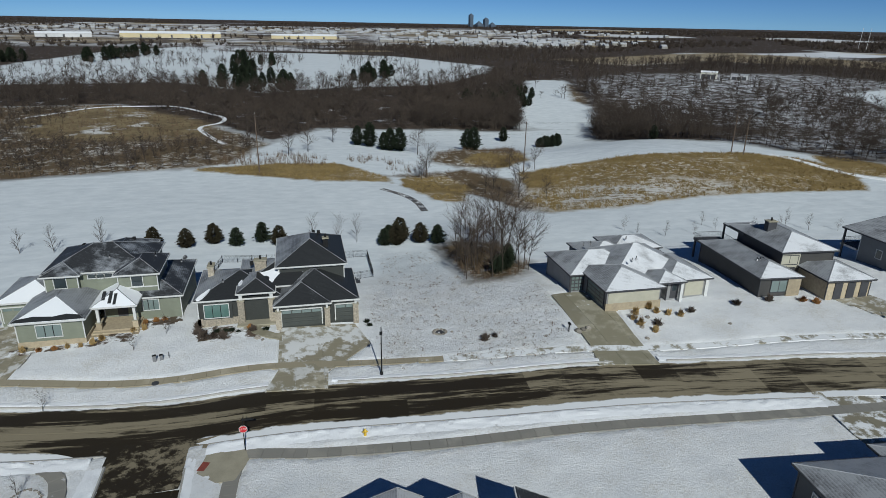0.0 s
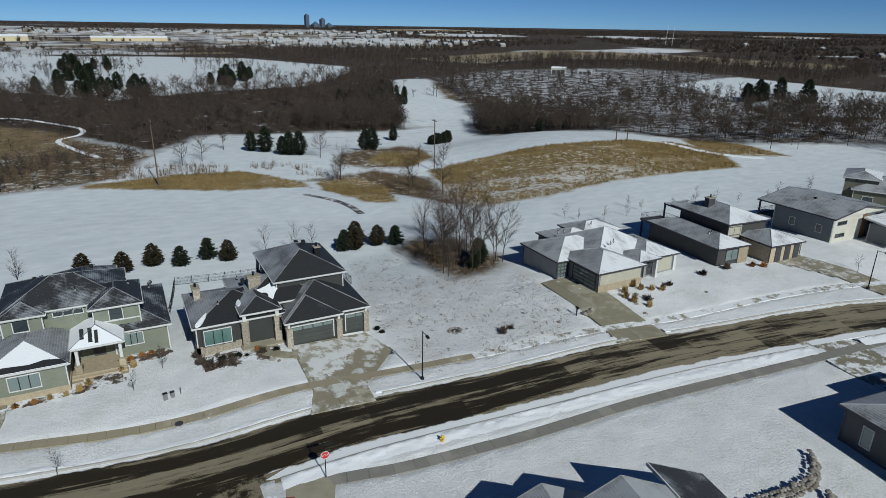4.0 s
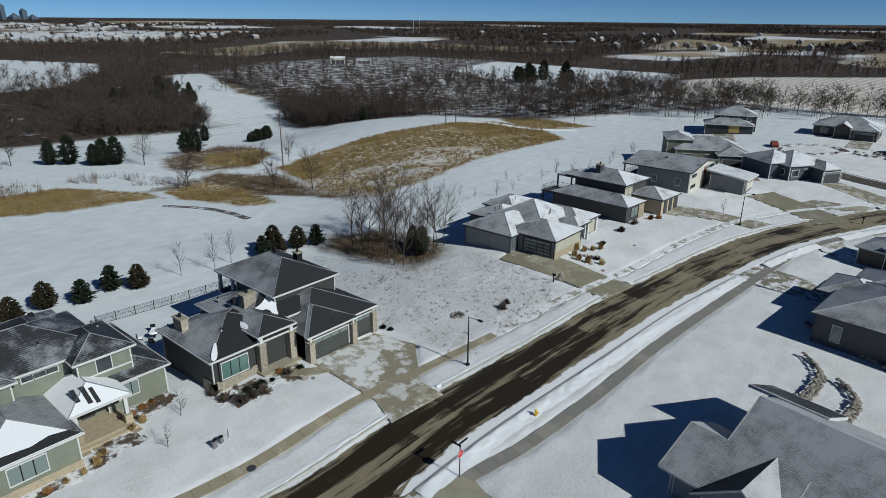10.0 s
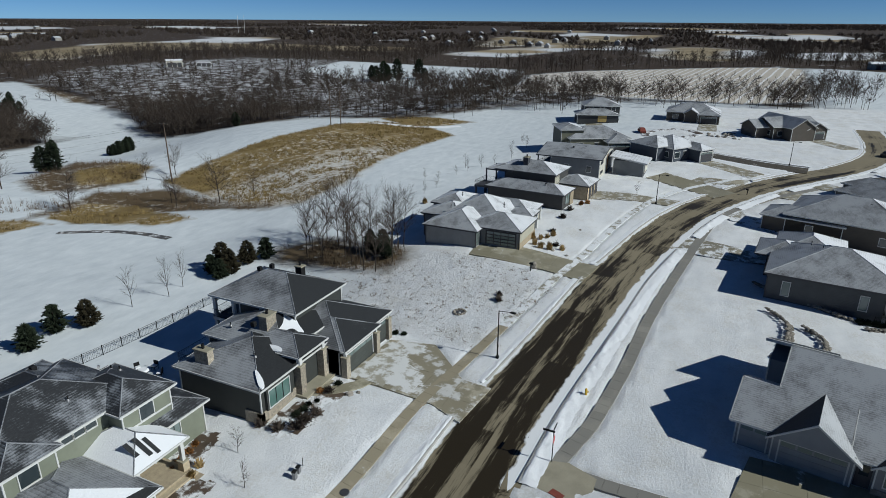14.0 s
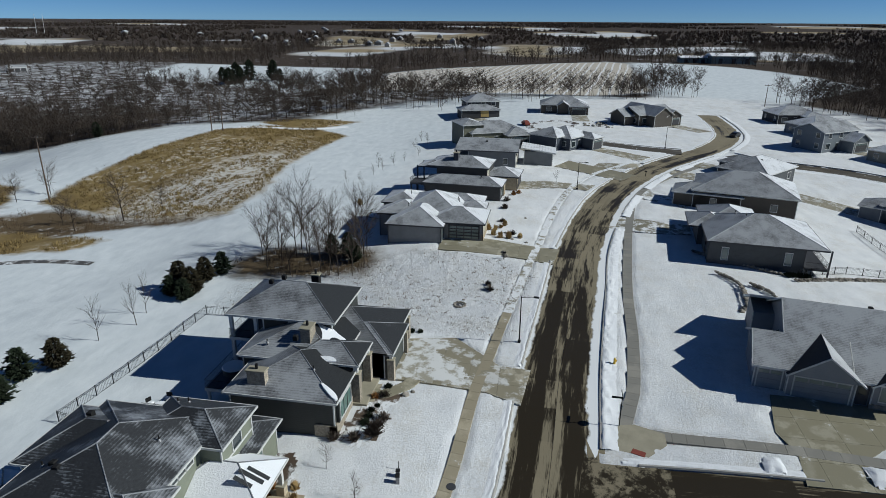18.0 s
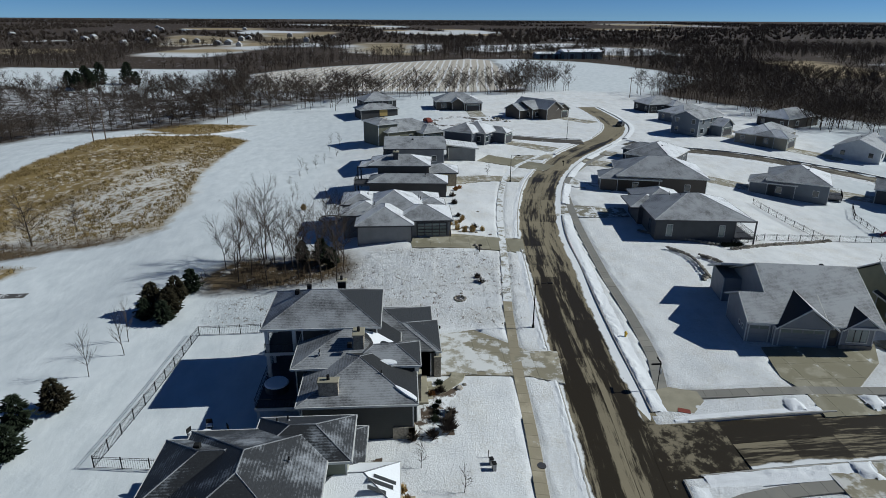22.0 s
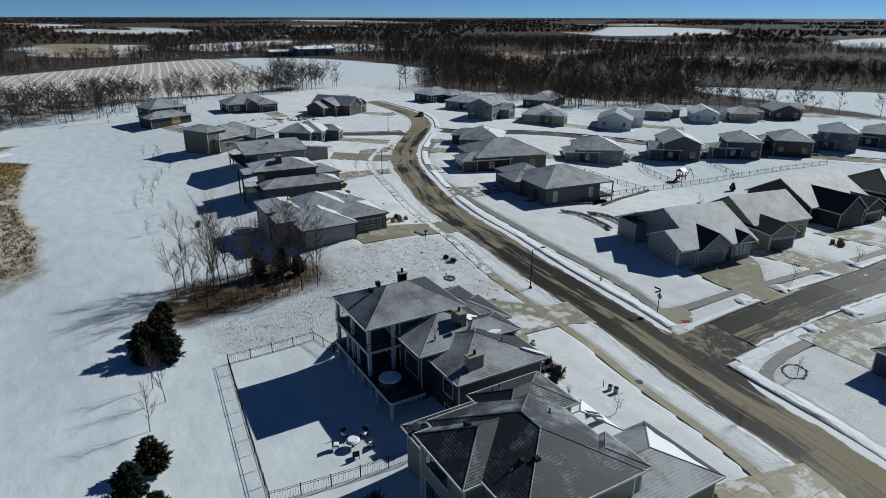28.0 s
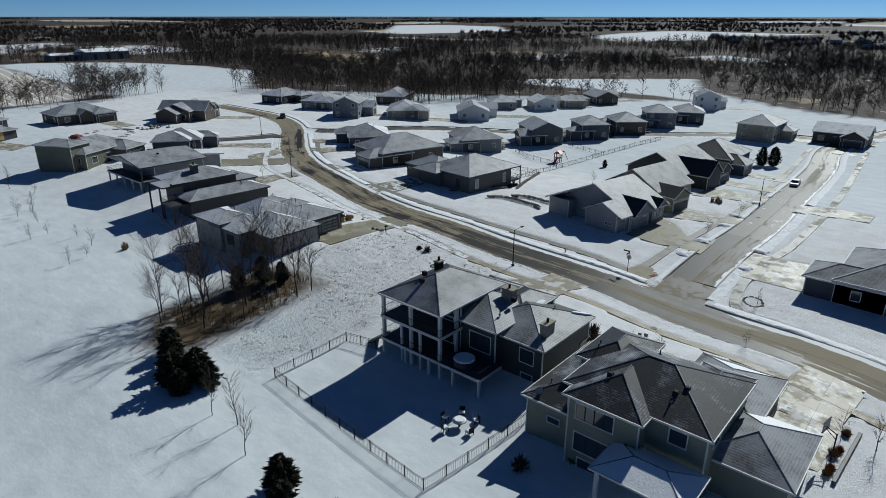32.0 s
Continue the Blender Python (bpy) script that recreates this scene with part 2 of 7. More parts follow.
def part(name, geo, material, parent, label=""):
    """One mesh object under a thing or a part (geo: a Geo or shared mesh data)."""
    ob = new(name, mesh_of(name, geo.v, geo.f, material) if isinstance(geo, Geo) else geo)
    ob.parent = parent
    return tagged(ob, label)


def thing(name, label, category, m=None, group="", kind=""):
    ob = new(name)
    ob.empty_display_size = 0.3
    if m is not None:
        ob.matrix_basis = m
    return tagged(ob, label, category, group, kind)


# ---- the lie of the land: knolls and hollows (x, y, height) ----
KNOLLS = np.array(((-60, 60, -2.2), (-20, 60, -1.15), (7, 60, 0), (42, 55, .3), (88, 46, 1.2), (149, 4, 2.1), (225, -25, 2.0), (185, 50, 2.6),
                   (-25, 75, .15), (-5, 73, .7), (38, 71, 1.5), (60, 72, 1.9), (82, 67, 2.4), (115, 58, 2.6), (-5, 100, -1.9), (22, 104, -1.6), (50, 98, -.6),
                   (90, 100, -.4), (26, 133, -2.8), (-11, 176, -2.7), (54, 162, -5.5), (139, 128, -.6), (120, 160, .5), (84, 250, -9), (190, 440, -1),
                   (290, 416, 1.8), (284, 214, -4), (244, 148, 3), (496, -20, 3.6), (46, -16, -2.5), (0, 30, .1), (-16, -65, -2.5), (-80, 240, -4)))


def land(x, y):
    """Height of the bare land."""
    x, y = np.asarray(x, float), np.asarray(y, float)
    a, b = np.zeros_like(x), np.zeros_like(x)
    for u, v, z in KNOLLS:
        w = 1 / ((x - u) ** 2 + (y - v) ** 2 + 60) ** 1.7
        a, b = a + w * z, b + w
    k = np.clip((np.hypot(x, y) - 600) / 3600, 0, 1)
    return a / b * (1 - k) + k * k * (3 - 2 * k) * 24


KNOLL_LIST = [tuple(k) for k in KNOLLS.tolist()]


def at(x, y):
    """Height of the bare land at one place."""
    a = b = 0.0
    for u, v, z in KNOLL_LIST:
        w = ((x - u) ** 2 + (y - v) ** 2 + 60) ** -1.7
        a, b = a + w * z, b + w
    k = min(max((math.hypot(x, y) - 600) / 3600, 0), 1)
    return a / b * (1 - k) + k * k * (3 - 2 * k) * 24


def inside(poly, x, y):
    """Distance to the polygon's edge, positive inside."""
    x, y = np.asarray(x, float), np.asarray(y, float)
    d = np.full(x.shape, 1e9)
    odd = np.zeros(x.shape, bool)
    for (ax, ay), (bx, by) in zip(poly, poly[1:] + poly[:1]):
        ex, ey = bx - ax, by - ay
        s = np.clip(((x - ax) * ex + (y - ay) * ey) / (ex * ex + ey * ey + 1e-9), 0, 1)
        d = np.minimum(d, np.hypot(x - ax - s * ex, y - ay - s * ey))
        if ay != by:
            odd ^= ((ay > y) != (by > y)) & (x < ex * (y - ay) / (by - ay) + ax)
    return np.where(odd, d, -d)


def off_line(line, x, y):
    """Distance from an open line."""
    x, y = np.asarray(x, float), np.asarray(y, float)
    d = np.full(x.shape, 1e9)
    for (ax, ay), (bx, by) in zip(line, line[1:]):
        ex, ey = bx - ax, by - ay
        s = np.clip(((x - ax) * ex + (y - ay) * ey) / (ex * ex + ey * ey + 1e-9), 0, 1)
        d = np.minimum(d, np.hypot(x - ax - s * ex, y - ay - s * ey))
    return d


def curve(pts, step=1.0):
    """A smooth line through pts, with a point about every step metres."""
    p = [Vector((a, b, 0)) for a, b in pts]
    p = [p[0] * 2 - p[1]] + p + [p[-1] * 2 - p[-2]]
    out = []
    for a, b, c, d in zip(p, p[1:], p[2:], p[3:]):
        n = max(1, round((c - b).length / step))
        for i in range(n):
            s = i / n
            q = 0.5 * (2 * b + (c - a) * s + (2 * a - 5 * b + 4 * c - d) * s * s + (3 * b - a - 3 * c + d) * s ** 3)
            out.append((q.x, q.y))
    return out + [pts[-1]]


# ---- streets, walks and drives in plan ----
STREET = curve([(-90, 72), (-60, 63.8), (-45, 60.8), (-33, 58.9), (-23, 57.7), (-12, 56.8), (0, 56.2), (12, 55.2), (25, 54), (40, 52.6), (55, 50), (70, 46.2), (85, 40.8), (100, 33),
                (114, 23), (128, 13), (145, 5.4), (165, 2.2), (195, 1)], 2.25)
SIDE_STREET = curve([(-15.2, 54), (-14.9, 44), (-15.0, 30), (-15.3, 18), (-15.0, 4), (-14.0, -14), (-11.6, -55), (-9, -95), (-24, -150)], 2.25)
COURT = curve([(120, 19), (122, 32), (126, 44), (133, 55)], 2.25)
BACK_STREET = curve([(122, 14), (112, 4), (104, -16), (90, -34), (74, -46), (58, -58), (40, -74), (10, -100), (-17, -104)], 2.25)
ROADS = ((STREET, 4.1), (SIDE_STREET, 3.4), (COURT, 3.6), (BACK_STREET, 3.4))
WALK_N = curve([(-60, 74.5), (-45, 70.5), (-28, 66.6), (-16, 65.2), (-4, 64.6), (7, 63.6), (14, 62.9), (30, 60.9), (42, 59.5), (55, 57.9), (74, 54.2), (90, 49), (104, 39), (114, 31)], 1.5)
WALK_S = curve([(-6.6, 50.2), (-3, 49.3), (1, 48.5), (12, 47.5), (24, 46.9), (41, 45.3), (57, 43.4), (69, 41.4), (80, 37.6), (93.5, 29.8), (106, 20.5)], 1.5)
WALK_E = curve([(-6.9, 49.4), (-7.4, 46), (-7.7, 36.4), (-8.4, 27), (-9.1, 12), (-9.0, -1), (-7.7, -22), (-5.8, -46), (-2.6, -85)], 1.5)
WALK_W = curve([(-60, 58), (-45, 56), (-33, 54.2), (-27, 53), (-24.2, 52.6), (-22.2, 50.6), (-21.3, 47), (-20.9, 42), (-21.0, 36), (-21.6, 30), (-22.4, 22), (-22.6, 3), (-21.8, -20), (-19, -60), (-17, -90)], 1.5)
WALKS = (WALK_N, WALK_S, WALK_E, WALK_W)
DRIVES = {
    "h1": [(-3.6, 73.4), (5.8, 73.4), (7.2, 68.2), (1.8, 62.5), (1.6, 59.2), (-5.0, 59.9), (-3.7, 63.5)],
    "h2": [(-38.6, 81.6), (-32, 81.6), (-31.8, 72), (-33.5, 62.2), (-39.6, 63.6), (-38.9, 72)],
    "h3": [(33.6, 75.2), (38.2, 75.6), (40.0, 68.6), (39.6, 63), (39.4, 56.2), (32.2, 57.2), (33.0, 61.5), (33.2, 68)],
    "h4": [(71, 65.5), (77, 65), (79, 58), (80, 48.5), (75, 50.5), (74, 58)],
    "h5": [(96, 57.5), (102, 54), (98, 46), (92, 38.5), (86, 42.5), (92, 50)],
    "h7": [(97, 49), (102, 46.5), (104, 36), (99, 37.5)],
    "s1": [(1.2, 35.2), (1.2, 21.4), (-3, 24), (-8, 30), (-12.2, 29.5), (-12.2, 36.2), (-8, 35.6), (-5.2, 36.6)],
    "s2": [(56, 33), (51, 33.5), (50.5, 40), (52, 47.5), (58.5, 46), (57.5, 40)],
    "s3": [(72, 30.5), (67, 32), (71, 39), (75, 40.8), (79, 38)],
    "s3b": [(93, 20), (88, 23), (93, 31), (99, 29)],
    "w1": [(-18.4, 36.6), (-24, 35.6), (-30, 34.2), (-30, 28), (-24, 29.6), (-18.6, 29.4)],
    "w3": [(-17.6, -1), (-17.2, -7.2), (-24.3, -9.6), (-30, -9.4), (-30, -3), (-24, -2)],
    "e1": [(2.0, 21.5), (2.0, 14.5), (-9, 12.4), (-11.8, 11.8), (-11.9, 17.0), (-9, 18.2)],
    "e2": [(2.5, 0.5), (2.0, -11), (-8.4, -9.6), (-10.6, -9.4), (-11.4, -3.4), (-8.8, -2.6)],
}

# ---- land cover in plan ----
OPEN = [
    [(-130, 0), (-130, 170), (-73, 176), (-29, 184), (-8, 225), (10, 258), (63, 276), (128, 264), (118, 236), (124, 208), (148, 186), (160, 158), (196, 132), (232, 96), (248, 60),
     (250, 15), (281, 8), (496, 1), (457, -67), (394, -103), (328, -110), (240, -42), (200, -62), (150, -97), (110, -132), (60, -162), (27, -168), (-13, -158), (-60, -170), (-130, -120)],
    [(242, 150), (252, 115), (255, 66), (250, 37), (281, 9), (492, 2), (432, 145), (397, 180)],
    [(328, 331), (438, 367), (430, 195), (332, 176), (240, 165), (300, 225)],
    [(160, 433), (194, 446), (171, 372), (153, 316), (136, 262), (100, 270), (118, 326), (139, 376)],
    [(-170, 425), (-73, 440), (-19, 379), (27, 406), (94, 414), (150, 499), (178, 575), (114, 738), (28, 788), (-76, 811), (-133, 950), (-200, 815), (-227, 583)],
    [(-140, 180), (-73, 174), (-29, 182), (-18, 189), (-7, 220), (-25, 255), (-38, 279), (-84, 335), (-160, 322)],
    [(185, -176), (99, -263), (75, -205), (27, -168), (150, -166)],
]
GOLD = [
    [(58, 150), (50, 136), (53, 122), (69, 122), (93, 126), (107, 126), (139, 125), (150, 140), (150, 158), (136, 169), (112, 171), (92, 174), (76, 177), (64, 175)],
    [(150, 150), (152, 138), (166, 128), (170, 150), (157, 166)],
    [(-28, 183), (-10, 187), (12, 185), (24, 167), (24, 161), (4, 164), (-28, 180)],
    [(50, 190), (60, 204), (74, 202), (72, 188), (60, 181)],
    [(27, 168), (41, 174), (45, 162), (38, 138), (31, 141), (26, 157)],
]
SCRUB = [
    [(-140, 180), (-73, 175), (-29, 184), (-20, 189), (-9, 220), (-27, 255), (-40, 279), (-86, 335), (-160, 320)],
    [(24, 170), (48, 181), (61, 168), (57, 146), (53, 121), (47, 127), (42, 150), (40, 168)],
    [(45, 205), (80, 232), (72, 188), (59, 180), (40, 189)],
    [(23.5, 105), (24, 92), (25, 85), (30, 83.5), (34.5, 87), (36.5, 92), (35, 105), (29, 108)],
    [(150, 330), (185, 420), (175, 360), (155, 310)],
]
SNOWY_WOOD = [[(150, 195), (168, 164), (200, 137), (230, 98), (246, 62), (256, 100), (246, 150), (236, 178), (205, 207)], [(140, 275), (168, 325), (205, 440), (260, 470), (430, 460), (440, 370), (330, 335), (300, 228), (236, 176), (205, 205)]]
PLAIN = [[(-700, 950), (-800, 2300), (700, 2500), (640, 1350), (430, 1000), (120, 960)]]
STUBBLE = [[(244, 148), (254, 115), (257, 66), (251, 37), (281, 10), (492, 3), (430, 144), (397, 178)]]
LOT = [[(7.5, 61.5), (20, 60), (32, 59), (33, 70), (34, 80), (29, 85), (23, 92), (22, 103), (13, 103), (11.5, 92), (8, 78)]]
HILL = [[(-112, 290), (-100, 312), (-90, 328), (-55, 327), (-35, 297), (-28, 284), (-29, 269), (-36, 258), (-30, 238), (-48, 234), (-92, 246)]]
TAN_PLAIN = [[(292, 708), (349, 714), (617, 875), (696, 782), (716, 447), (617, 408), (590, 536), (520, 703), (319, 578)], [(769, 373), (1280, 520), (1114, 374), (936, 296)],
             [(1388, 381), (1402, 301), (1241, 201), (1002, 278)], [(560, 60), (900, 60), (930, 130), (590, 120)]]
SNOW_FIELDS = [[(881, 980), (878, 891), (858, 782), (707, 735)], [(730, 11), (799, -11), (946, -198), (875, -190), (610, -21)], [(446, -307), (501, -371), (503, -417), (445, -369)],
               [(895, -754), (1423, -1340), (1272, -1428), (1072, -1383), (824, -1092), (837, -836)], [(516, -896), (553, -1059), (519, -1345), (370, -1078), (303, -850), (356, -837), (387, -739)]]
FIELD_RNG = random.Random(77)
FIELDS = [[(330, -190), (480, -230), (520, -300), (360, -270)], [(560, -120), (760, -150), (780, -240), (580, -210)], [(240, -330), (380, -380), (360, -460), (220, -400)],
          [(620, 40), (860, 20), (880, 120), (640, 140)], [(560, 260), (760, 240), (780, 330), (580, 345)], [(120, -360), (210, -420), (170, -520), (80, -440)]]
for k in range(46):
    ang, dist = radians(FIELD_RNG.uniform(-105, 120)), 760 * (3.6 ** FIELD_RNG.random())
    fx, fy, fw, fd, ft = dist * math.cos(ang), dist * math.sin(ang), dist * FIELD_RNG.uniform(.05, .13), dist * FIELD_RNG.uniform(.03, .09), FIELD_RNG.uniform(-.25, .25)
    FIELDS.append([(fx + a * fw * math.cos(ft) - b * fd * math.sin(ft), fy + a * fw * math.sin(ft) + b * fd * math.cos(ft)) for a, b in ((-1, -1), (1, -.8), (.9, 1), (-.8, .9))])
FIELDS += TAN_PLAIN + SNOW_FIELDS
SPECKLED = [[(52, 126), (70, 123), (93, 127), (112, 128), (104, 140), (86, 146), (70, 156), (58, 154), (50, 138)]]


def cover(polys, x, y):
    return np.max([inside(p, x, y) for p in polys], axis=0)


def steps(*spans):
    out = []
    for a, b, s in spans:
        out += list(np.arange(a, b - 1e-6, s))
    s, x = spans[-1][2], spans[-1][1]
    while x < 4700:
        out.append(x)
        s *= 1.09
        x += s
    s, x = spans[0][2], spans[0][0]
    low = []
    while x > -4700:
        s *= 1.09
        x -= s
        low.append(x)
    return np.array(low[::-1] + out)


def ground_object():
    gx, gy = steps((-60, -30, 1.0), (-30, 46, 0.5), (46, 130, 1.0)), steps((-10, 42, 1.0), (42, 84, 0.5), (84, 125, 1.0), (125, 180, 2.0))
    X, Y = np.meshgrid(gx, gy)
    x, y = X.ravel(), Y.ravel()
    z = land(x, y)
    paved = np.full(x.shape, -1e9)
    for line, half in ROADS:
        paved = np.maximum(paved, half - off_line(line, x, y))
    for line in WALKS:
        paved = np.maximum(paved, (0.5 if line is WALK_N else 0.65) - off_line(line, x, y))
    for poly in DRIVES.values():
        paved = np.maximum(paved, inside(poly, x, y))
    lot = cover(LOT, x, y)
    lumps = np.array([noise.noise((a * 1.1, b * 1.1, 0)) for a, b in zip(x, y)]) * np.where(lot > 0, 0.14, 0.015)
    z = z + np.where(paved > -0.1, -0.22, 0.04 + lumps)
    field = np.full(x.shape, -500.0)
    away = np.hypot(x, y) > 270
    field[away] = cover(FIELDS, x[away], y[away])
    nx, ny = len(gx), len(gy)
    idx = np.arange(nx * ny).reshape(ny, nx)
    faces = np.stack([idx[:-1, :-1], idx[:-1, 1:], idx[1:, 1:], idx[1:, :-1]], -1).reshape(-1, 4)
    me = bpy.data.meshes.new("ground")
    me.from_pydata(np.stack([x, y, z], 1).tolist(), [], faces.tolist())
    me.polygons.foreach_set("use_smooth", [True] * len(me.polygons))
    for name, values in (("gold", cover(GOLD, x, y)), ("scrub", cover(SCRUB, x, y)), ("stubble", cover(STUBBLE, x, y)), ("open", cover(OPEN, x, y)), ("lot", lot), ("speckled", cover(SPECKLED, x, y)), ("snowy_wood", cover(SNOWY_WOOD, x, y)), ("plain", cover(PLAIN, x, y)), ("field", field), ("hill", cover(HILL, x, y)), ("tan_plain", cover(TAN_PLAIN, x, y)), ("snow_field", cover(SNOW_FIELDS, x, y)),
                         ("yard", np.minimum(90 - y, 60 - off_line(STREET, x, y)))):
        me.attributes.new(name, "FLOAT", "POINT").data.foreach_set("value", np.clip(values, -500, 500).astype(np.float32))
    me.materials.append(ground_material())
    return tagged(new("ground", me), "snow-covered ground with lawns, golf course, fields and woods", "ground", kind="structure")


def ground_material():
    m, t, b = nodes("snowy_ground")

    def zone(name, ragged, soft, scale):
        a = add(t, "Attribute")
        a.attribute_name = name
        n = calc(t, "MULTIPLY", calc(t, "SUBTRACT", noise_at(t, scale, 5, 0.65), 0.5), ragged)
        return ramp(t, calc(t, "ADD", calc(t, "DIVIDE", calc(t, "ADD", a.outputs["Fac"], n), soft), 0.5), 0, 1)

    fine, mid, big = noise_at(t, 4.2, 6, 0.75), noise_at(t, 0.22, 5, 0.6), noise_at(t, 0.02, 4, 0.6)
    drift = noise_at(t, 0.35, 5, 0.6, (0.7, 1.25, 1))
    crust = mix(t, ramp(t, drift, 0.3, 0.7), (0.55, 0.585, 0.61), (0.68, 0.71, 0.73))
    snow = mix(t, zone("yard", 20, 14, 0.08), crust, mix(t, ramp(t, drift, 0.3, 0.7), (0.66, 0.67, 0.685), (0.79, 0.795, 0.80)))
    # thin snow over lawns: straw showing through
    yard = zone("yard", 20, 14, 0.08)
    thin = calc(t, "MULTIPLY", ramp(t, calc(t, "ADD", calc(t, "MULTIPLY", fine, 0.55), calc(t, "MULTIPLY", mid, 0.45)), 0.49, 0.65), calc(t, "MULTIPLY", yard, 0.45))
    col = mix(t, thin, snow, (0.42, 0.38, 0.30))
    lot = zone("lot", 3, 2.5, 0.5)
    clod = noise_at(t, 2.6, 6, 0.8)
    col = mix(t, calc(t, "MULTIPLY", lot, ramp(t, clod, 0.60, 0.65)), col, (0.20, 0.15, 0.10))
    # bare specks and clods in the scrub, tall gold grass, stubble rows, wood floor
    speck = ramp(t, calc(t, "ADD", calc(t, "MULTIPLY", noise_at(t, 0.45, 6, 0.75), 0.6), calc(t, "MULTIPLY", noise_at(t, 0.06, 4), 0.4)), 0.52, 0.62, (0.115, 0.085, 0.050, 1), (0.58, 0.56, 0.52, 1))
    col = mix(t, zone("scrub", 10, 4, 0.12), col, speck)
    turf = mix(t, ramp(t, noise_at(t, 0.14, 6, 0.75), 0.36, 0.62), (0.115, 0.085, 0.048), (0.24, 0.19, 0.105))
    turf = mix(t, ramp(t, noise_at(t, 0.05, 6, 0.75), 0.56, 0.64), turf, (0.56, 0.55, 0.53))
    col = mix(t, zone("hill", 12, 6, 0.06), col, turf)
    gold = mix(t, ramp(t, noise_at(t, 0.12, 5, 0.7), 0.35, 0.65), (0.16, 0.115, 0.05), (0.27, 0.20, 0.085))
    gold = mix(t, calc(t, "MULTIPLY", ramp(t, noise_at(t, 0.03, 3), 0.48, 0.6), ramp(t, noise_at(t, 0.6, 5, 0.8), 0.5, 0.62)), gold, (0.62, 0.58, 0.52))
    col = mix(t, zone("gold", 6, 2, 0.2), col, gold)
    col = mix(t, calc(t, "MULTIPLY", zone("speckled", 14, 8, 0.1), ramp(t, noise_at(t, 0.7, 6, 0.8), 0.42, 0.52)), col, (0.62, 0.60, 0.56))
    geo = add(t, "NewGeometry").outputs["Position"]
    sep = add(t, "SeparateXYZ")
    t.links.new(geo, sep.inputs[0])
    across = calc(t, "ADD", calc(t, "MULTIPLY", sep.outputs["Y"], 0.19), calc(t, "ADD", calc(t, "MULTIPLY", sep.outputs["X"], 0.022), calc(t, "MULTIPLY", big, 0.9)))
    rows = ramp(t, calc(t, "ABSOLUTE", calc(t, "SUBTRACT", calc(t, "FRACT", across), 0.5)), 0.08, 0.16, (0.74, 0.74, 0.76, 1), (0.46, 0.41, 0.34, 1))
    rows = mix(t, calc(t, "MULTIPLY", ramp(t, fine, 0.35, 0.65), 0.5), rows, (0.6, 0.57, 0.52))
    col = mix(t, zone("stubble", 4, 3, 0.1), col, rows)
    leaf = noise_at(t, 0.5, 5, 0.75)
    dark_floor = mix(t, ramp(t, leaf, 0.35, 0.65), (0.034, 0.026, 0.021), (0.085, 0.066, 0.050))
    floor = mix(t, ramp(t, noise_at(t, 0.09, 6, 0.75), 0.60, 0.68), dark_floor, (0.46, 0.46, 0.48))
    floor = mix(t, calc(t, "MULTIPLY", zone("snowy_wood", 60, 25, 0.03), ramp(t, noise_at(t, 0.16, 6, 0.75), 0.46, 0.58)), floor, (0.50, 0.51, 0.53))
    patchwork = calc(t, "MAXIMUM", ramp(t, noise_at(t, 0.0024, 6, 0.68, (1, 1, 0)), 0.64, 0.66), zone("field", 40, 14, 0.01))
    field = mix(t, ramp(t, noise_at(t, 0.0031, 2), 0.47, 0.53), (0.58, 0.59, 0.61), (0.30, 0.24, 0.15))
    far = mix(t, patchwork, floor, field)
    plain = mix(t, ramp(t, noise_at(t, 0.012, 6, 0.75), 0.44, 0.52), (0.08, 0.066, 0.055), mix(t, ramp(t, noise_at(t, 0.004, 4), 0.45, 0.52), (0.27, 0.22, 0.15), (0.56, 0.56, 0.57)))
    far = mix(t, zone("plain", 300, 120, 0.004), far, plain)
    far = mix(t, zone("tan_plain", 60, 30, 0.012), far, mix(t, ramp(t, noise_at(t, 0.02, 6, 0.7), 0.38, 0.62), (0.20, 0.155, 0.09), (0.34, 0.29, 0.20)))
    far = mix(t, zone("snow_field", 50, 20, 0.02), far, (0.66, 0.67, 0.69))
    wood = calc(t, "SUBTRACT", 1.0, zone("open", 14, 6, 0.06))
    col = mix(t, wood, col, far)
    t.links.new(col, b.inputs["Base Color"])
    b.inputs["Roughness"].default_value, b.inputs["Specular IOR Level"].default_value = 0.85, 0.1
    grain = noise_at(t, 4.2, 6, 0.78)
    h = calc(t, "ADD", calc(t, "MULTIPLY", calc(t, "MULTIPLY", grain, 0.6), calc(t, "ADD", calc(t, "MULTIPLY", yard, 0.40), 0.08)), calc(t, "ADD", calc(t, "MULTIPLY", drift, 0.22), calc(t, "MULTIPLY", calc(t, "MULTIPLY", clod, lot), 0.55)))
    bump(t, b, h, 1.0, 0.4)
    return m


ground = ground_object()


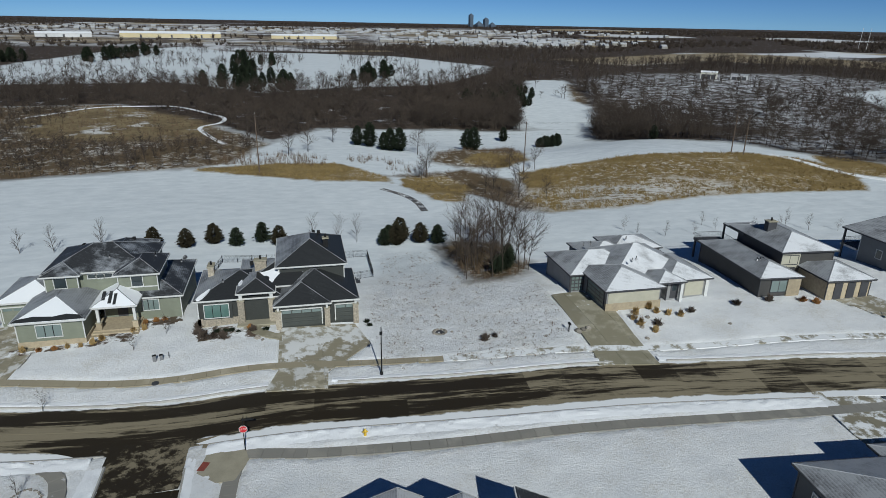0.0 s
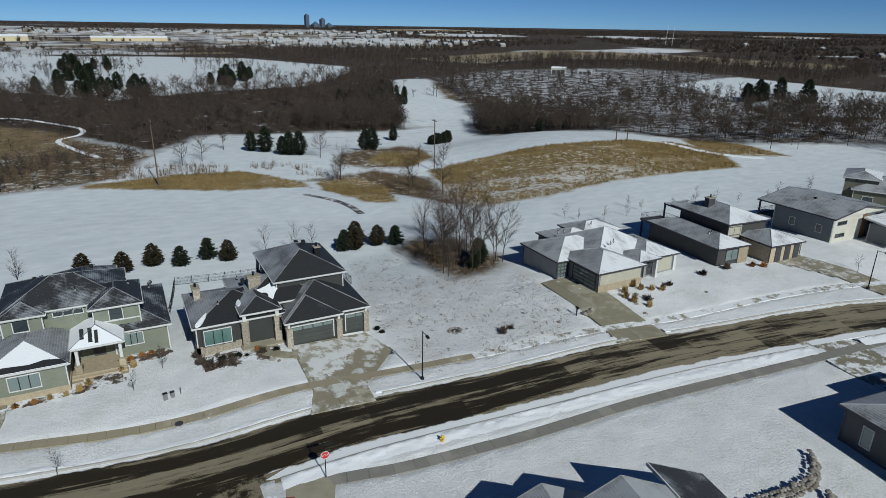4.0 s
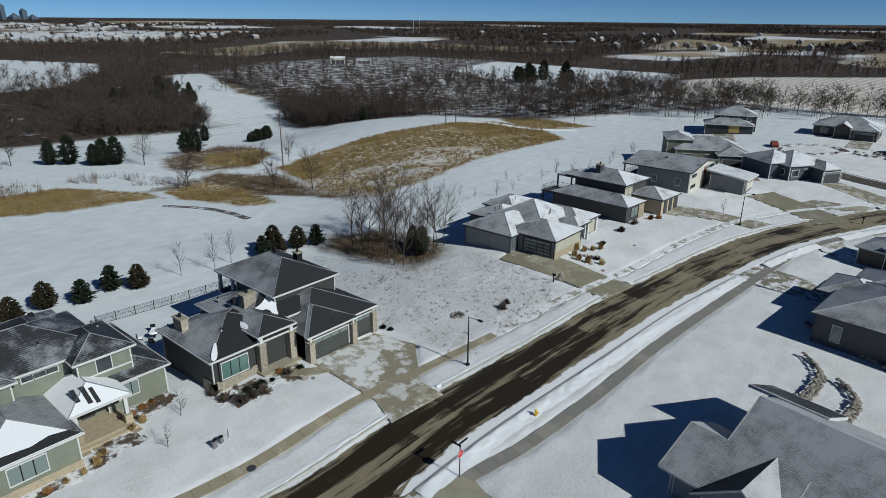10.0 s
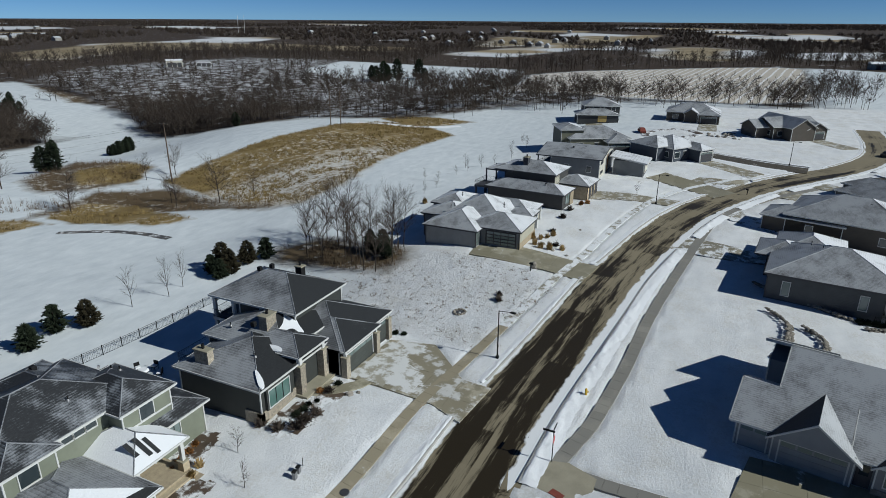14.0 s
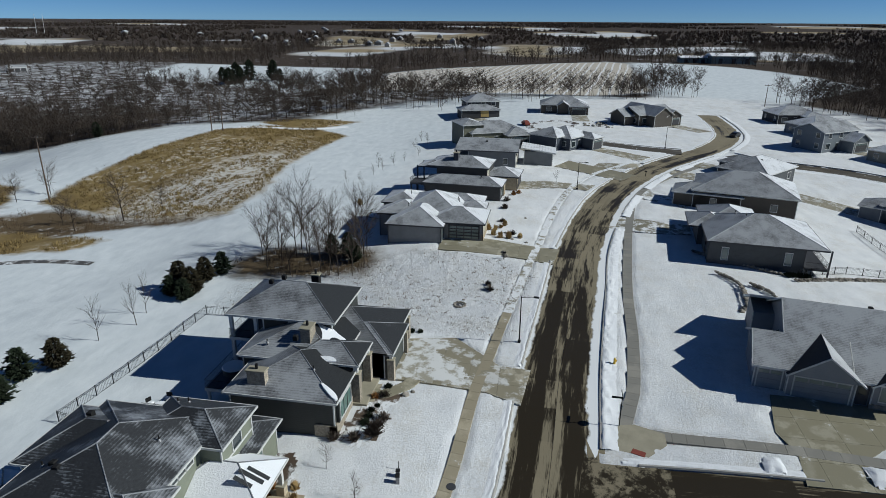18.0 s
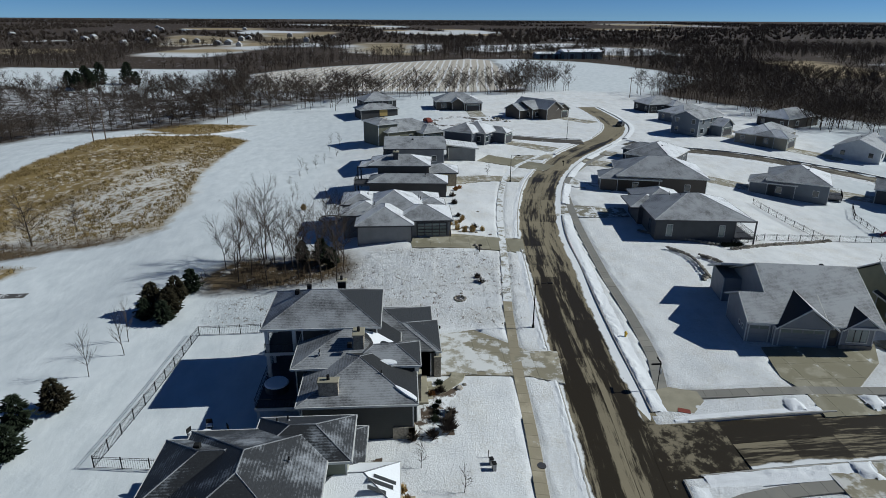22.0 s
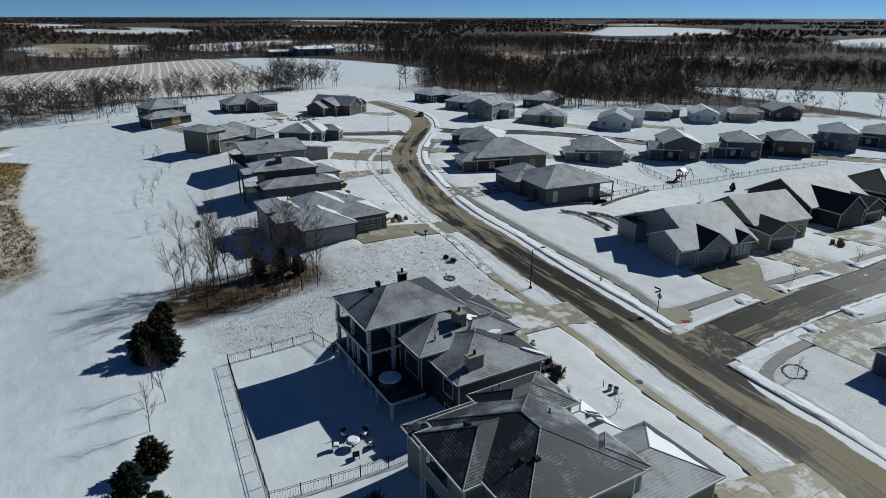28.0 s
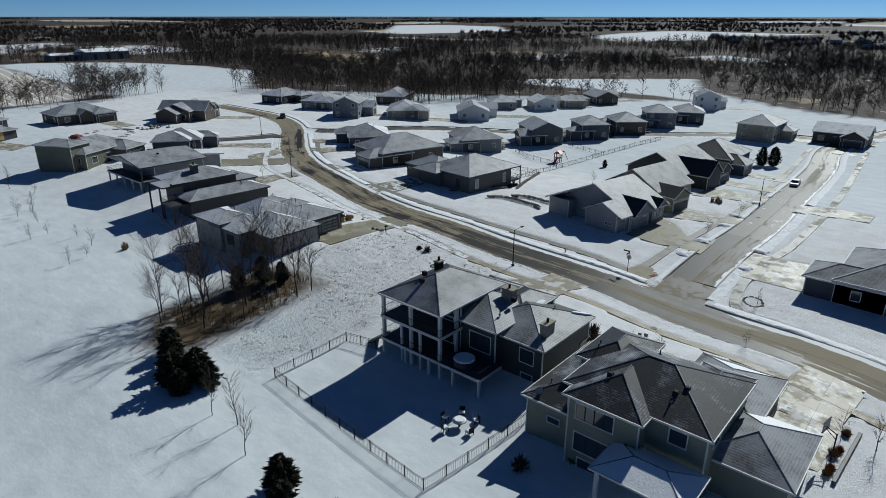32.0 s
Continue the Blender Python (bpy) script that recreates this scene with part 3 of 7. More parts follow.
# ---- streets, kerbs, walks, drives ----
def patchy(name, base, dark, snow_at, streak=None, west=0.0, film=1.0):
    """Paving with wet and dry parts and left-over snow; streak: stretch along the street."""
    m, t, b = nodes(name)
    if streak:
        a1, a2 = add(t, "Attribute"), add(t, "Attribute")
        a1.attribute_name, a2.attribute_name = "along", "across"
        co = add(t, "CombineXYZ")
        t.links.new(calc(t, "MULTIPLY", a1.outputs["Fac"], streak), co.inputs[0])
        t.links.new(a2.outputs["Fac"], co.inputs[1])
        n1, n2 = noise_at(t, 1.7, 8, 0.74, None, co.outputs[0]), noise_at(t, 0.3, 3, 0.5, None, co.outputs[0])
        track = calc(t, "MULTIPLY", calc(t, "COSINE", calc(t, "MULTIPLY", calc(t, "SUBTRACT", a2.outputs["Fac"], 0.25), 1.72)), 0.042)
        side = calc(t, "ABSOLUTE", calc(t, "ADD", a2.outputs["Fac"], -0.4))
        edge = ramp(t, calc(t, "MULTIPLY", calc(t, "ADD", side, calc(t, "MULTIPLY", noise_at(t, 0.35, 5, 0.6), 1.5)), 0.2), 0.81, 0.85)
    else:
        n1, n2 = noise_at(t, 0.55, 6, 0.7), noise_at(t, 0.16, 4, 0.6)
        edge = None
    fine = noise_at(t, 9, 4)
    f = calc(t, "ADD", calc(t, "MULTIPLY", n1, 0.6), calc(t, "MULTIPLY", n2, 0.4))
    rnd = add(t, "ObjectInfo").outputs["Random"]
    tilt = calc(t, "ADD", calc(t, "MULTIPLY", calc(t, "SUBTRACT", a1.outputs["Fac"], 95.0), 0.0006), ramp(t, calc(t, "DIVIDE", a1.outputs["Fac"], 200.0), 0.24, 0.33, (west, west, west, 1), (0, 0, 0, 1))) if streak else 0.0
    tilt = calc(t, "ADD", tilt, track) if streak else tilt
    damp = ramp(t, calc(t, "ADD", calc(t, "ADD", f, tilt), calc(t, "MULTIPLY", rnd, 0.055)), 0.53, 0.585)
    dry = mix(t, 1.0, mix(t, fine, base, tuple(v * 0.75 for v in base)), ramp(t, rnd, 0, 1, (0.85, 0.85, 0.85, 1), (1.1, 1.1, 1.1, 1)), "MULTIPLY")
    col = mix(t, damp, dark, dry)
    cover_f = ramp(t, calc(t, "ADD", calc(t, "MULTIPLY", noise_at(t, 0.5, 6, 0.7), 0.6), calc(t, "MULTIPLY", n1, 0.4)), snow_at, snow_at + 0.06)
    if edge is not None:
        cover_f = calc(t, "MAXIMUM", cover_f, edge)
    cover_f = calc(t, "MULTIPLY", cover_f, film)
    t.links.new(mix(t, cover_f, col, (0.74, 0.75, 0.76)), b.inputs["Base Color"])
    t.links.new(ramp(t, damp, 0, 1, (0.5, 0.5, 0.5, 1), (0.85, 0.85, 0.85, 1)), b.inputs["Roughness"])
    b.inputs["Specular IOR Level"].default_value = 0.25
    bump(t, b, calc(t, "ADD", calc(t, "MULTIPLY", cover_f, 1.5), fine), 0.25, 0.03)
    return m


# 0.13 pales the street's west end: glare off wet concrete painted as drier colour
ROAD_MAT = patchy("wet_concrete_street", (0.25, 0.215, 0.145), (0.026, 0.020, 0.011), 0.70, 0.075, 0.13)
ROAD_SIDE = patchy("wet_side_street", (0.25, 0.215, 0.145), (0.026, 0.020, 0.011), 0.64, 0.10, 0.045)
ROAD_DRY = patchy("dry_concrete_street", (0.27, 0.245, 0.19), (0.085, 0.073, 0.052), 0.575, 0.08)
WALK_MAT = patchy("walk_concrete", (0.38, 0.335, 0.245), (0.29, 0.255, 0.18), 0.60)
WALK_SNOWY = patchy("snowy_walk_concrete", (0.36, 0.335, 0.265), (0.28, 0.26, 0.20), 0.43)
WALK_GREY = patchy("grey_walk_concrete", (0.30, 0.285, 0.25), (0.23, 0.22, 0.195), 0.62)
DRIVE_MAT = patchy("drive_concrete", (0.38, 0.35, 0.275), (0.22, 0.20, 0.145), 0.475)
DRIVE_FILM = patchy("thin_snow_drive_concrete", (0.40, 0.365, 0.28), (0.25, 0.225, 0.16), 0.50, film=0.55)
DRIVE_CLEAR = patchy("clear_drive_concrete", (0.36, 0.335, 0.255), (0.24, 0.22, 0.155), 0.59)


def laterals(line):
    out = []
    for i, (x, y) in enumerate(line):
        ax, ay = line[max(i - 1, 0)]
        bx, by = line[min(i + 1, len(line) - 1)]
        d = math.hypot(bx - ax, by - ay)
        out.append((-(by - ay) / d, (bx - ax) / d))
    return out


def strip(line, profile, keep=None, lift=0.0, wobble=0.0):
    """A ribbon with a cross-section: offsets to the left of the line, and heights above the land."""
    g, lat = Geo(), laterals(line)
    rows = []
    for k, ((x, y), (nx, ny)) in enumerate(zip(line, lat)):
        row = []
        for j, (o, dz) in enumerate(profile):
            s = 1 + wobble * (noise.noise((k * 0.5, j * 0.9, profile[0][0])) + .6 * noise.noise((k * 0.07, j * .2, 7)))
            px, py = x + nx * o, y + ny * o
            row.append((px, py, at(px, py) + lift + dz * (s if dz > 0 else 1)))
        rows.append(row)
    n = len(profile)
    for a, b, p in zip(rows, rows[1:], line):
        if keep and not keep(a[n // 2][0], a[n // 2][1]):
            continue
        g.poly(a + b, [(i, i + n, i + n + 1, i + 1) for i in range(n - 1)])
    return g


def road_piece(name, line, lo, hi, parent, material, along0, lat):
    """One slab of street between two offsets, with its own edges."""
    pts, al, ac = [], [], []
    c = 0.02
    for k, ((x, y), (nx, ny)) in enumerate(zip(line, lat)):
        for o in (lo + c, hi - c):
            px, py = x + nx * o, y + ny * o
            pts.append((px, py, at(x, y) - 0.004 * o * o * 0.5))
            al.append(along0 + k * 2.25)
            ac.append(o)
    n = len(pts)
    low = [(p[0], p[1], p[2] - 0.15) for p in pts]
    faces = [(i, i + 1, i + 3, i + 2) for i in range(0, n - 2, 2)]
    faces = [f[::-1] for f in faces] + [(0, 1, n + 1, n), (n - 1, n - 2, 2 * n - 2, 2 * n - 1)] + [(i, n + i, n + i + 2, i + 2) for i in range(0, n - 2, 2)] + [(i + 1, i + 3, n + i + 3, n + i + 1) for i in range(0, n - 2, 2)]
    me = mesh_of(name, pts + low, faces, material)
    for key, vals in (("along", al * 2), ("across", ac * 2)):
        me.attributes.new(key, "FLOAT", "POINT").data.foreach_set("value", vals)
    return part(name, me, None, parent)


def road(name, line, half, material, label):
    ob = thing(name, label, "street", kind="structure")
    lat = laterals(line)
    for i in range(0, len(line) - 1, 2):
        seg, sl = line[i:i + 3], lat[i:i + 3]
        if len(seg) < 2:
            continue
        for lo, hi in ((-half, 0), (0, half)):
            road_piece("slab", seg, lo, hi, ob, material, i * 2.25, sl)
    return ob


road("road", STREET, 4.1, ROAD_MAT, "wet dark concrete street with slab joints and snow streaks")
road("side_road", SIDE_STREET[3:14], 3.4, ROAD_SIDE, "wet dark concrete side street near the corner")
road("side_road_far", SIDE_STREET[13:], 3.4, ROAD_DRY, "damp concrete side street with left-over snow")
road("court_road", COURT[2:], 3.6, ROAD_DRY, "snow-dusted concrete court")
road("back_road", BACK_STREET[2:], 3.4, ROAD_DRY, "snow-dusted concrete back street")


def junction():
    """The mouth of the side street, with its rounded corners."""
    g = Geo()
    west = ((-25.5, 55.4), (-22.4, 54.0), (-19.9, 52.5), (-18.9, 50), (-18.9, 46.8))
    east = ((-4.0, 53.4), (-7.6, 52.7), (-10.2, 51.4), (-11.4, 49.4), (-11.7, 46.8))
    pts = [(a[0] + (c[0] - a[0]) * k / 10, a[1] + (c[1] - a[1]) * k / 10) for a, c in zip(west, east) for k in range(11)]
    tops = [max(at(x, y) - 0.028, at(x, y + 3) - 0.02) if i < 22 else at(x, y) - 0.028 for i, (x, y) in enumerate(pts)]
    g.poly([(x, y, z) for (x, y), z in zip(pts, tops)], [(i + 11, i + 12, i + 1, i) for r in range(4) for i in range(r * 11, r * 11 + 10)])
    me = mesh_of("junction", g.v, g.f, ROAD_SIDE)
    for key, vals in (("along", [90.0 + p[0] * 4 for p in pts]), ("across", [(p[1] - 52) * 0.45 for p in pts])):
        me.attributes.new(key, "FLOAT", "POINT").data.foreach_set("value", vals)
    tagged(new("road_junction", me), "wet dark concrete mouth of the side street", "street", kind="structure")


junction()


def clear_of(this, margin):
    def keep(x, y):
        for line, half in ROADS:
            if line is not this and off_line(line, x, y) < half + margin:
                return False
        return all(inside(p, x, y) < -0.1 for p in DRIVES.values())
    return keep


for line, half, nm in ((STREET, 4.1, "kerb_main"), (SIDE_STREET, 3.4, "kerb_side"), (COURT, 3.6, "kerb_court"), (BACK_STREET, 3.4, "kerb_back")):
    for side, sn in ((1, "north"), (-1, "south")):
        g = strip(line, [(side * half, -0.03), (side * (half + 0.05), 0.12), (side * (half + 0.2), 0.13), (side * (half + 0.22), 0.0)], clear_of(line, 1.5))
        put(nm + "_" + sn, g, CONCRETE_WET, label="pale concrete kerb along the street", category="kerb", kind="structure")
        wide, tall = (0.9, 0.09) if side > 0 else (1.7, 0.14)
        fine_line = curve(line[::2], 0.45)
        prof = [(side * (half + 0.12 + wide * q), tall * q_h) for q, q_h in ((0, 0.0), (.06, .7), (.16, 1.0), (.3, .95), (.45, .8), (.6, .6), (.75, .35), (.9, .15), (1.05, -.1))]
        g = strip(fine_line, prof, clear_of(line, 1.6), 0.035, 1.3)
        put("snow_bank_" + nm[5:] + "_" + sn, g, SNOW_BANK, True, "ploughed snow bank along the kerb", "snow bank", kind="stuff")


def walkway(name, line, material, label, far=None, half=0.68):
    ob = thing(name, label, "sidewalk", kind="structure")
    lat = laterals(line)
    for i in range(len(line) - 1):
        pts = []
        for k, o in ((i, -half), (i, half), (i + 1, half), (i + 1, -half)):
            x, y = line[k][0] + lat[k][0] * o, line[k][1] + lat[k][1] * o
            q = 0.007 if k == i else -0.007
            dx, dy = line[i + 1][0] - line[i][0], line[i + 1][1] - line[i][1]
            x, y = x + dx * q, y + dy * q
            pts.append((x, y, at(x, y) + 0.035))
        if any(off_line(l, line[i][0], line[i][1]) < h for l, h in ROADS):
            continue
        part("slab", Geo().slab(pts, 0.12), far if far and line[i][0] > 14 else material, ob)
    return ob


walkway("pavement_north", WALK_N, WALK_MAT, "tan concrete sidewalk between snowy verges", WALK_SNOWY, 0.58)
walkway("pavement_south", WALK_S, WALK_GREY, "grey concrete sidewalk cleared of snow")
walkway("pavement_east", WALK_E, WALK_GREY, "concrete sidewalk beside the side street")
walkway("pavement_west", WALK_W, WALK_GREY, "curved concrete sidewalk round the corner lawn")


def clip(poly, axis, lim, keep_low):
    out = []
    for p, q in zip(poly, poly[1:] + poly[:1]):
        a, b = (p[axis] <= lim) == keep_low or p[axis] == lim, (q[axis] <= lim) == keep_low or q[axis] == lim
        if a:
            out.append(p)
        if a != b and p[axis] != q[axis]:
            s = (lim - p[axis]) / (q[axis] - p[axis])
            out.append((p[0] + s * (q[0] - p[0]), p[1] + s * (q[1] - p[1])))
    return out


def drive(name, poly, material, label, cell=3.2, lift=0.022):
    ob = thing(name, label, "driveway", kind="structure")
    xs, ys = [p[0] for p in poly], [p[1] for p in poly]
    i = min(xs)
    while i < max(xs):
        j = min(ys)
        while j < max(ys):
            q = poly
            for axis, lim, low in ((0, i + 0.01, False), (0, i + cell - 0.01, True), (1, j + 0.01, False), (1, j + cell - 0.01, True)):
                q = clip(q, axis, lim, low) if q else q
            q = [p for k, p in enumerate(q) if math.hypot(p[0] - q[k - 1][0], p[1] - q[k - 1][1]) > 0.01] if q else q
            if q and len(q) > 2:
                area = sum(a[0] * b[1] - b[0] * a[1] for a, b in zip(q, q[1:] + q[:1]))
                q = q if area > 0 else q[::-1]
                part("slab", Geo().slab([(x, y, at(x, y) + lift) for x, y in q], 0.12), material, ob)
            j += cell
        i += cell


for key, poly in DRIVES.items():
    drive("driveway_" + key, poly, DRIVE_CLEAR if key in ("s1", "h3", "h5") else DRIVE_FILM if key in ("h1", "h4", "h2", "h7", "s3b", "e1", "e2", "w1", "w3") else WALK_SNOWY if key in ("s3",) else DRIVE_MAT, "tan concrete driveway with thin patches of snow")

# the cart path that shows through the snow of the course
CART = curve([(20, 153.5), (23.5, 148), (25.6, 143), (26.6, 138), (26.8, 132)], 1.2)
put("cart_path", strip(CART, [(-.9, -.02), (-.8, .07), (.8, .07), (.9, -.02)]), patchy("cart_path_asphalt", (0.16, 0.15, 0.14), (0.09, 0.085, 0.08), 0.52), False, "dark asphalt cart path half covered with snow", "path", kind="structure")


HILL_TRACK = curve([(-112, 292), (-100, 310), (-90, 324), (-72, 327), (-55, 324), (-35, 296), (-30, 284), (-31, 272), (-37, 262), (-31, 240), (-24, 221)], 2.0)
put("hill_track", strip(HILL_TRACK, [(-1.0, -.05), (-.7, .1), (.7, .1), (1.0, -.05)], None, .06), SNOW_PATCH, False, "snowy track winding over the grassy hill", "path", kind="structure")
FIELD_TRACK = curve([(143, 165), (146, 158), (147, 148), (150, 138), (156, 130)], 2.0)
put("field_track", strip(FIELD_TRACK, [(-1.4, -.05), (-1.1, .1), (1.1, .1), (1.4, -.05)], None, .06), SNOW_PATCH, False, "snowy track past the tall grass", "path", kind="structure")


def ragged_patch(name, poly, lift, material, label, category, cell=0.3, rough=0.8):
    """A thin sheet on the land with an uneven rim, lowest at its edge."""
    gx, gy = np.arange(min(p[0] for p in poly), max(p[0] for p in poly), cell), np.arange(min(p[1] for p in poly), max(p[1] for p in poly), cell)
    X, Y = np.meshgrid(gx, gy)
    x, y = X.ravel(), Y.ravel()
    d = inside(poly, x, y) + np.array([noise.noise((a * .8, b * .8, 2)) + .5 * noise.noise((a * 2.6, b * 2.6, 5)) for a, b in zip(x, y)]) * rough
    z = land(x, y) + 0.012 + lift * np.clip(d / .5, 0, 1)
    n = len(gx)
    keep = [(i, i + 1, i + n + 1, i + n) for r in range(len(gy) - 1) for i in range(r * n, r * n + n - 1) if min(d[i], d[i + 1], d[i + n], d[i + n + 1]) > 0]
    used = sorted({i for f in keep for i in f})
    back = {i: k for k, i in enumerate(used)}
    me = mesh_of(name, [(x[i], y[i], z[i]) for i in used], [tuple(back[i] for i in f) for f in keep], material, True)
    return tagged(new(name, me), label, category, kind="stuff")


MULCH = patchy("mulch", (0.14, 0.105, 0.075), (0.085, 0.063, 0.046), 0.47)
TRODDEN = patchy("trodden_snow", (0.40, 0.375, 0.31), (0.33, 0.31, 0.25), 0.44, film=0.7)
ragged_patch("drive_snow", [(-3.5, 73.4), (5.7, 73.4), (6.9, 69), (4.8, 68.2), (3, 69.6), (1.4, 68.2), (0.8, 66.4), (-1.2, 65.4), (-2.8, 65.4), (-3.6, 67)], 0.04, TRODDEN, "trodden snow on the upper driveway", "snow")
ragged_patch("garden_bed", [(-14.2, 77), (-14.5, 73.4), (-12.6, 71.6), (-10, 71.4), (-8.6, 72.4), (-6.6, 71), (-4.7, 71.4), (-4.5, 73.6), (-8, 75.6), (-13.6, 75.8)], 0.07, MULCH, "dark mulch bed with patches of snow below the stone front", "garden bed")
ragged_patch("garden_bed", [(-20, 81), (-16, 80.6), (-15.2, 78.4), (-18, 77.6), (-21, 76.6), (-20.6, 74.4), (-27, 73), (-34.5, 73), (-34.4, 74.6), (-26, 75)], 0.06, MULCH, "dark mulch bed with patches of snow along the front", "garden bed")

put("entry_path", strip(curve([(-3.4, 71.0), (-4.4, 71.3), (-5.6, 72.3), (-6.6, 73.4), (-6.4, 74.6)], .8), [(-.75, -.02), (-.7, .1), (.7, .1), (.75, -.02)], None, .03), DRIVE_CLEAR, False, "curved tan concrete path to the entry", "path", kind="structure")
for x, y in ((-9.9, 11.0), (-10.6, 18.8), (-10.4, 30.0), (-10.2, 38.2), (-19.4, 28.6), (-19.6, 37.4), (-18.6, -0.4), (-10.2, -2.0)):
    ragged_patch("snow_pile", [(x - 1.3, y - 1.0), (x + 1.2, y - 1.1), (x + 1.4, y + .9), (x - 1.1, y + 1.1)], 0.34, SNOW_BANK, "lumpy pile of ploughed snow beside a driveway", "snow pile", 0.22, 0.5)


# ---- houses ----
def facet_mat(n, look_of):
    side = "S" if n.y < -0.12 and abs(n.y) >= abs(n.x) else "N" if n.y > 0.12 and abs(n.y) >= abs(n.x) else "W" if n.x < 0 else "E"
    return look_of.get(side, look_of["*"])


ROOF_OLD = {"*": SHINGLE_DUST, "S": SHINGLE_BARE_SHADE, "E": SHINGLE_BARE_SHADE, "N": SHINGLE_DUST}
ROOF_SAGE = {"*": SHINGLE_DARK, "N": SHINGLE_THIN, "W": SHINGLE_THIN}
# the paler N slopes also paint in low sun scattered forward off the frost
ROOF_PALE = {"*": SHINGLE_MID, "S": SHINGLE_SNOWY, "N": SHINGLE_SNOWY, "E": SHINGLE_FROST}
ROOF_GREY = {"*": SHINGLE_MID, "S": SHINGLE_SNOWY, "N": SHINGLE_FROST}
ROOF_SNOW = {"*": SNOW_ROOF}


class House:
    """Builds in local metres: x east, y north, z from the house's own base; turn swings it."""

    def __init__(self, name, label, x, y, z, turn=0.0, wall=GREY, trim=TRIM, roofs=ROOF_GREY, group=""):
        self.ob = thing(name, label, "house", pose(x, y, z, 0, 0, turn), group)
        self.turn, self.wall, self.trim, self.roofs = Matrix.Rotation(radians(turn), 3, "Z"), wall, trim, roofs

    def slope(self, pts, roofs=None):
        a, b, c = (Vector(p) for p in pts[:3])
        n = (b - a).cross(c - a).normalized()
        if n.z < 0:
            pts, n = pts[::-1], -n
        part("roof_slope", Geo().slab(pts, 0.16), facet_mat(self.turn @ n, roofs or self.roofs), self.ob)

    def edge(self, rect, z, trim=None):
        x0, x1, y0, y1 = rect
        for b in ((x0 - .03, x1 + .03, y0 - .06, y0 + .02), (x0 - .03, x1 + .03, y1 - .02, y1 + .06), (x0 - .06, x0 + .02, y0, y1), (x1 - .02, x1 + .06, y0, y1)):
            part("eave_trim", Geo().box(*b, z - 0.15, z + 0.012), trim or self.trim, self.ob)
        part("soffit", Geo().box(x0 + .03, x1 - .03, y0 + .03, y1 - .03, z - 0.24, z - 0.19), trim or self.trim, self.ob)

    def hip(self, rect, z, pitch=0.42, roofs=None, trim=None):
        x0, x1, y0, y1 = rect
        w, d = x1 - x0, y1 - y0
        a, b, c, e = (x0, y0, z), (x1, y0, z), (x1, y1, z), (x0, y1, z)
        if w >= d:
            h = z + pitch * d / 2
            p, q = (x0 + d / 2, (y0 + y1) / 2, h), (x1 - d / 2 + 1e-3, (y0 + y1) / 2, h)
            fs = ((a, b, q, p), (b, c, q), (c, e, p, q), (e, a, p))
            hips = ((a, p), (b, q), (c, q), (e, p), (p, q))
        else:
            h = z + pitch * w / 2
            p, q = ((x0 + x1) / 2, y0 + w / 2, h), ((x0 + x1) / 2, y1 - w / 2 + 1e-3, h)
            fs = ((a, b, p), (b, c, q, p), (c, e, q), (e, a, p, q))
            hips = ((a, p), (b, p), (c, q), (e, q), (p, q))
        for f in fs:
            self.slope(list(f), roofs)
        g = Geo()
        for s, t in hips:
            g.tube(s, t, 0.055, 0.055, 5)
        part("ridge_cap", g, SHINGLE_FROST if (roofs or self.roofs)["*"] in (SHINGLE_FROST, SHINGLE_MID) else SHINGLE_DUST, self.ob)
        self.edge(rect, z, trim)

    def gable(self, rect, z, pitch=0.42, axis="x", roofs=None, wall=None, trim=None):
        x0, x1, y0, y1 = rect
        rk = trim or self.trim
        if axis == "x":
            ym, h = (y0 + y1) / 2, z + pitch * (y1 - y0) / 2
            self.slope([(x0, y0, z), (x1, y0, z), (x1, ym, h), (x0, ym, h)], roofs)
            self.slope([(x1, y1, z), (x0, y1, z), (x0, ym, h), (x1, ym, h)], roofs)
            ends = [[(x, y0 + .45, z - .1), (x, y1 - .45, z - .1), (x, ym, h - .22)] for x in (x0 + .45, x1 - .45)]
            rakes = [((x, y0, z), (x, ym, h), (x, y1, z)) for x in (x0, x1)]
            off = (0.12, 0, 0)
        else:
            xm, h = (x0 + x1) / 2, z + pitch * (x1 - x0) / 2
            self.slope([(x0, y1, z), (x0, y0, z), (xm, y0, h), (xm, y1, h)], roofs)
            self.slope([(x1, y0, z), (x1, y1, z), (xm, y1, h), (xm, y0, h)], roofs)
            ends = [[(x0 + .45, y, z - .1), (x1 - .45, y, z - .1), (xm, y, h - .22)] for y in (y0 + .45, y1 - .45)]
            rakes = [((x0, y, z), (xm, y, h), (x1, y, z)) for y in (y0, y1)]
            off = (0, 0.12, 0)
        for e in ends:
            p = [tuple(Vector(v) - Vector(off) * 0.5) for v in e] + [tuple(Vector(v) + Vector(off) * 0.5) for v in e]
            part("gable_wall", Geo().poly(p, ((0, 1, 2), (5, 4, 3), (0, 3, 4, 1), (1, 4, 5, 2), (2, 5, 3, 0))), wall or self.wall, self.ob)
        for a, b, c in rakes:
            for s, t in ((a, b), (b, c)):
                o = Vector(off) * 0.5
                low = Vector((0, 0, 0.18))
                s, t = Vector(s), Vector(t)
                part("rake_trim", Geo().poly([s - o, s + o, t + o, t - o, s - o - low, s + o - low, t + o - low, t - o - low], ((0, 1, 2, 3), (4, 7, 6, 5), (0, 4, 5, 1), (2, 6, 7, 3), (1, 5, 6, 2), (0, 3, 7, 4))), rk, self.ob)
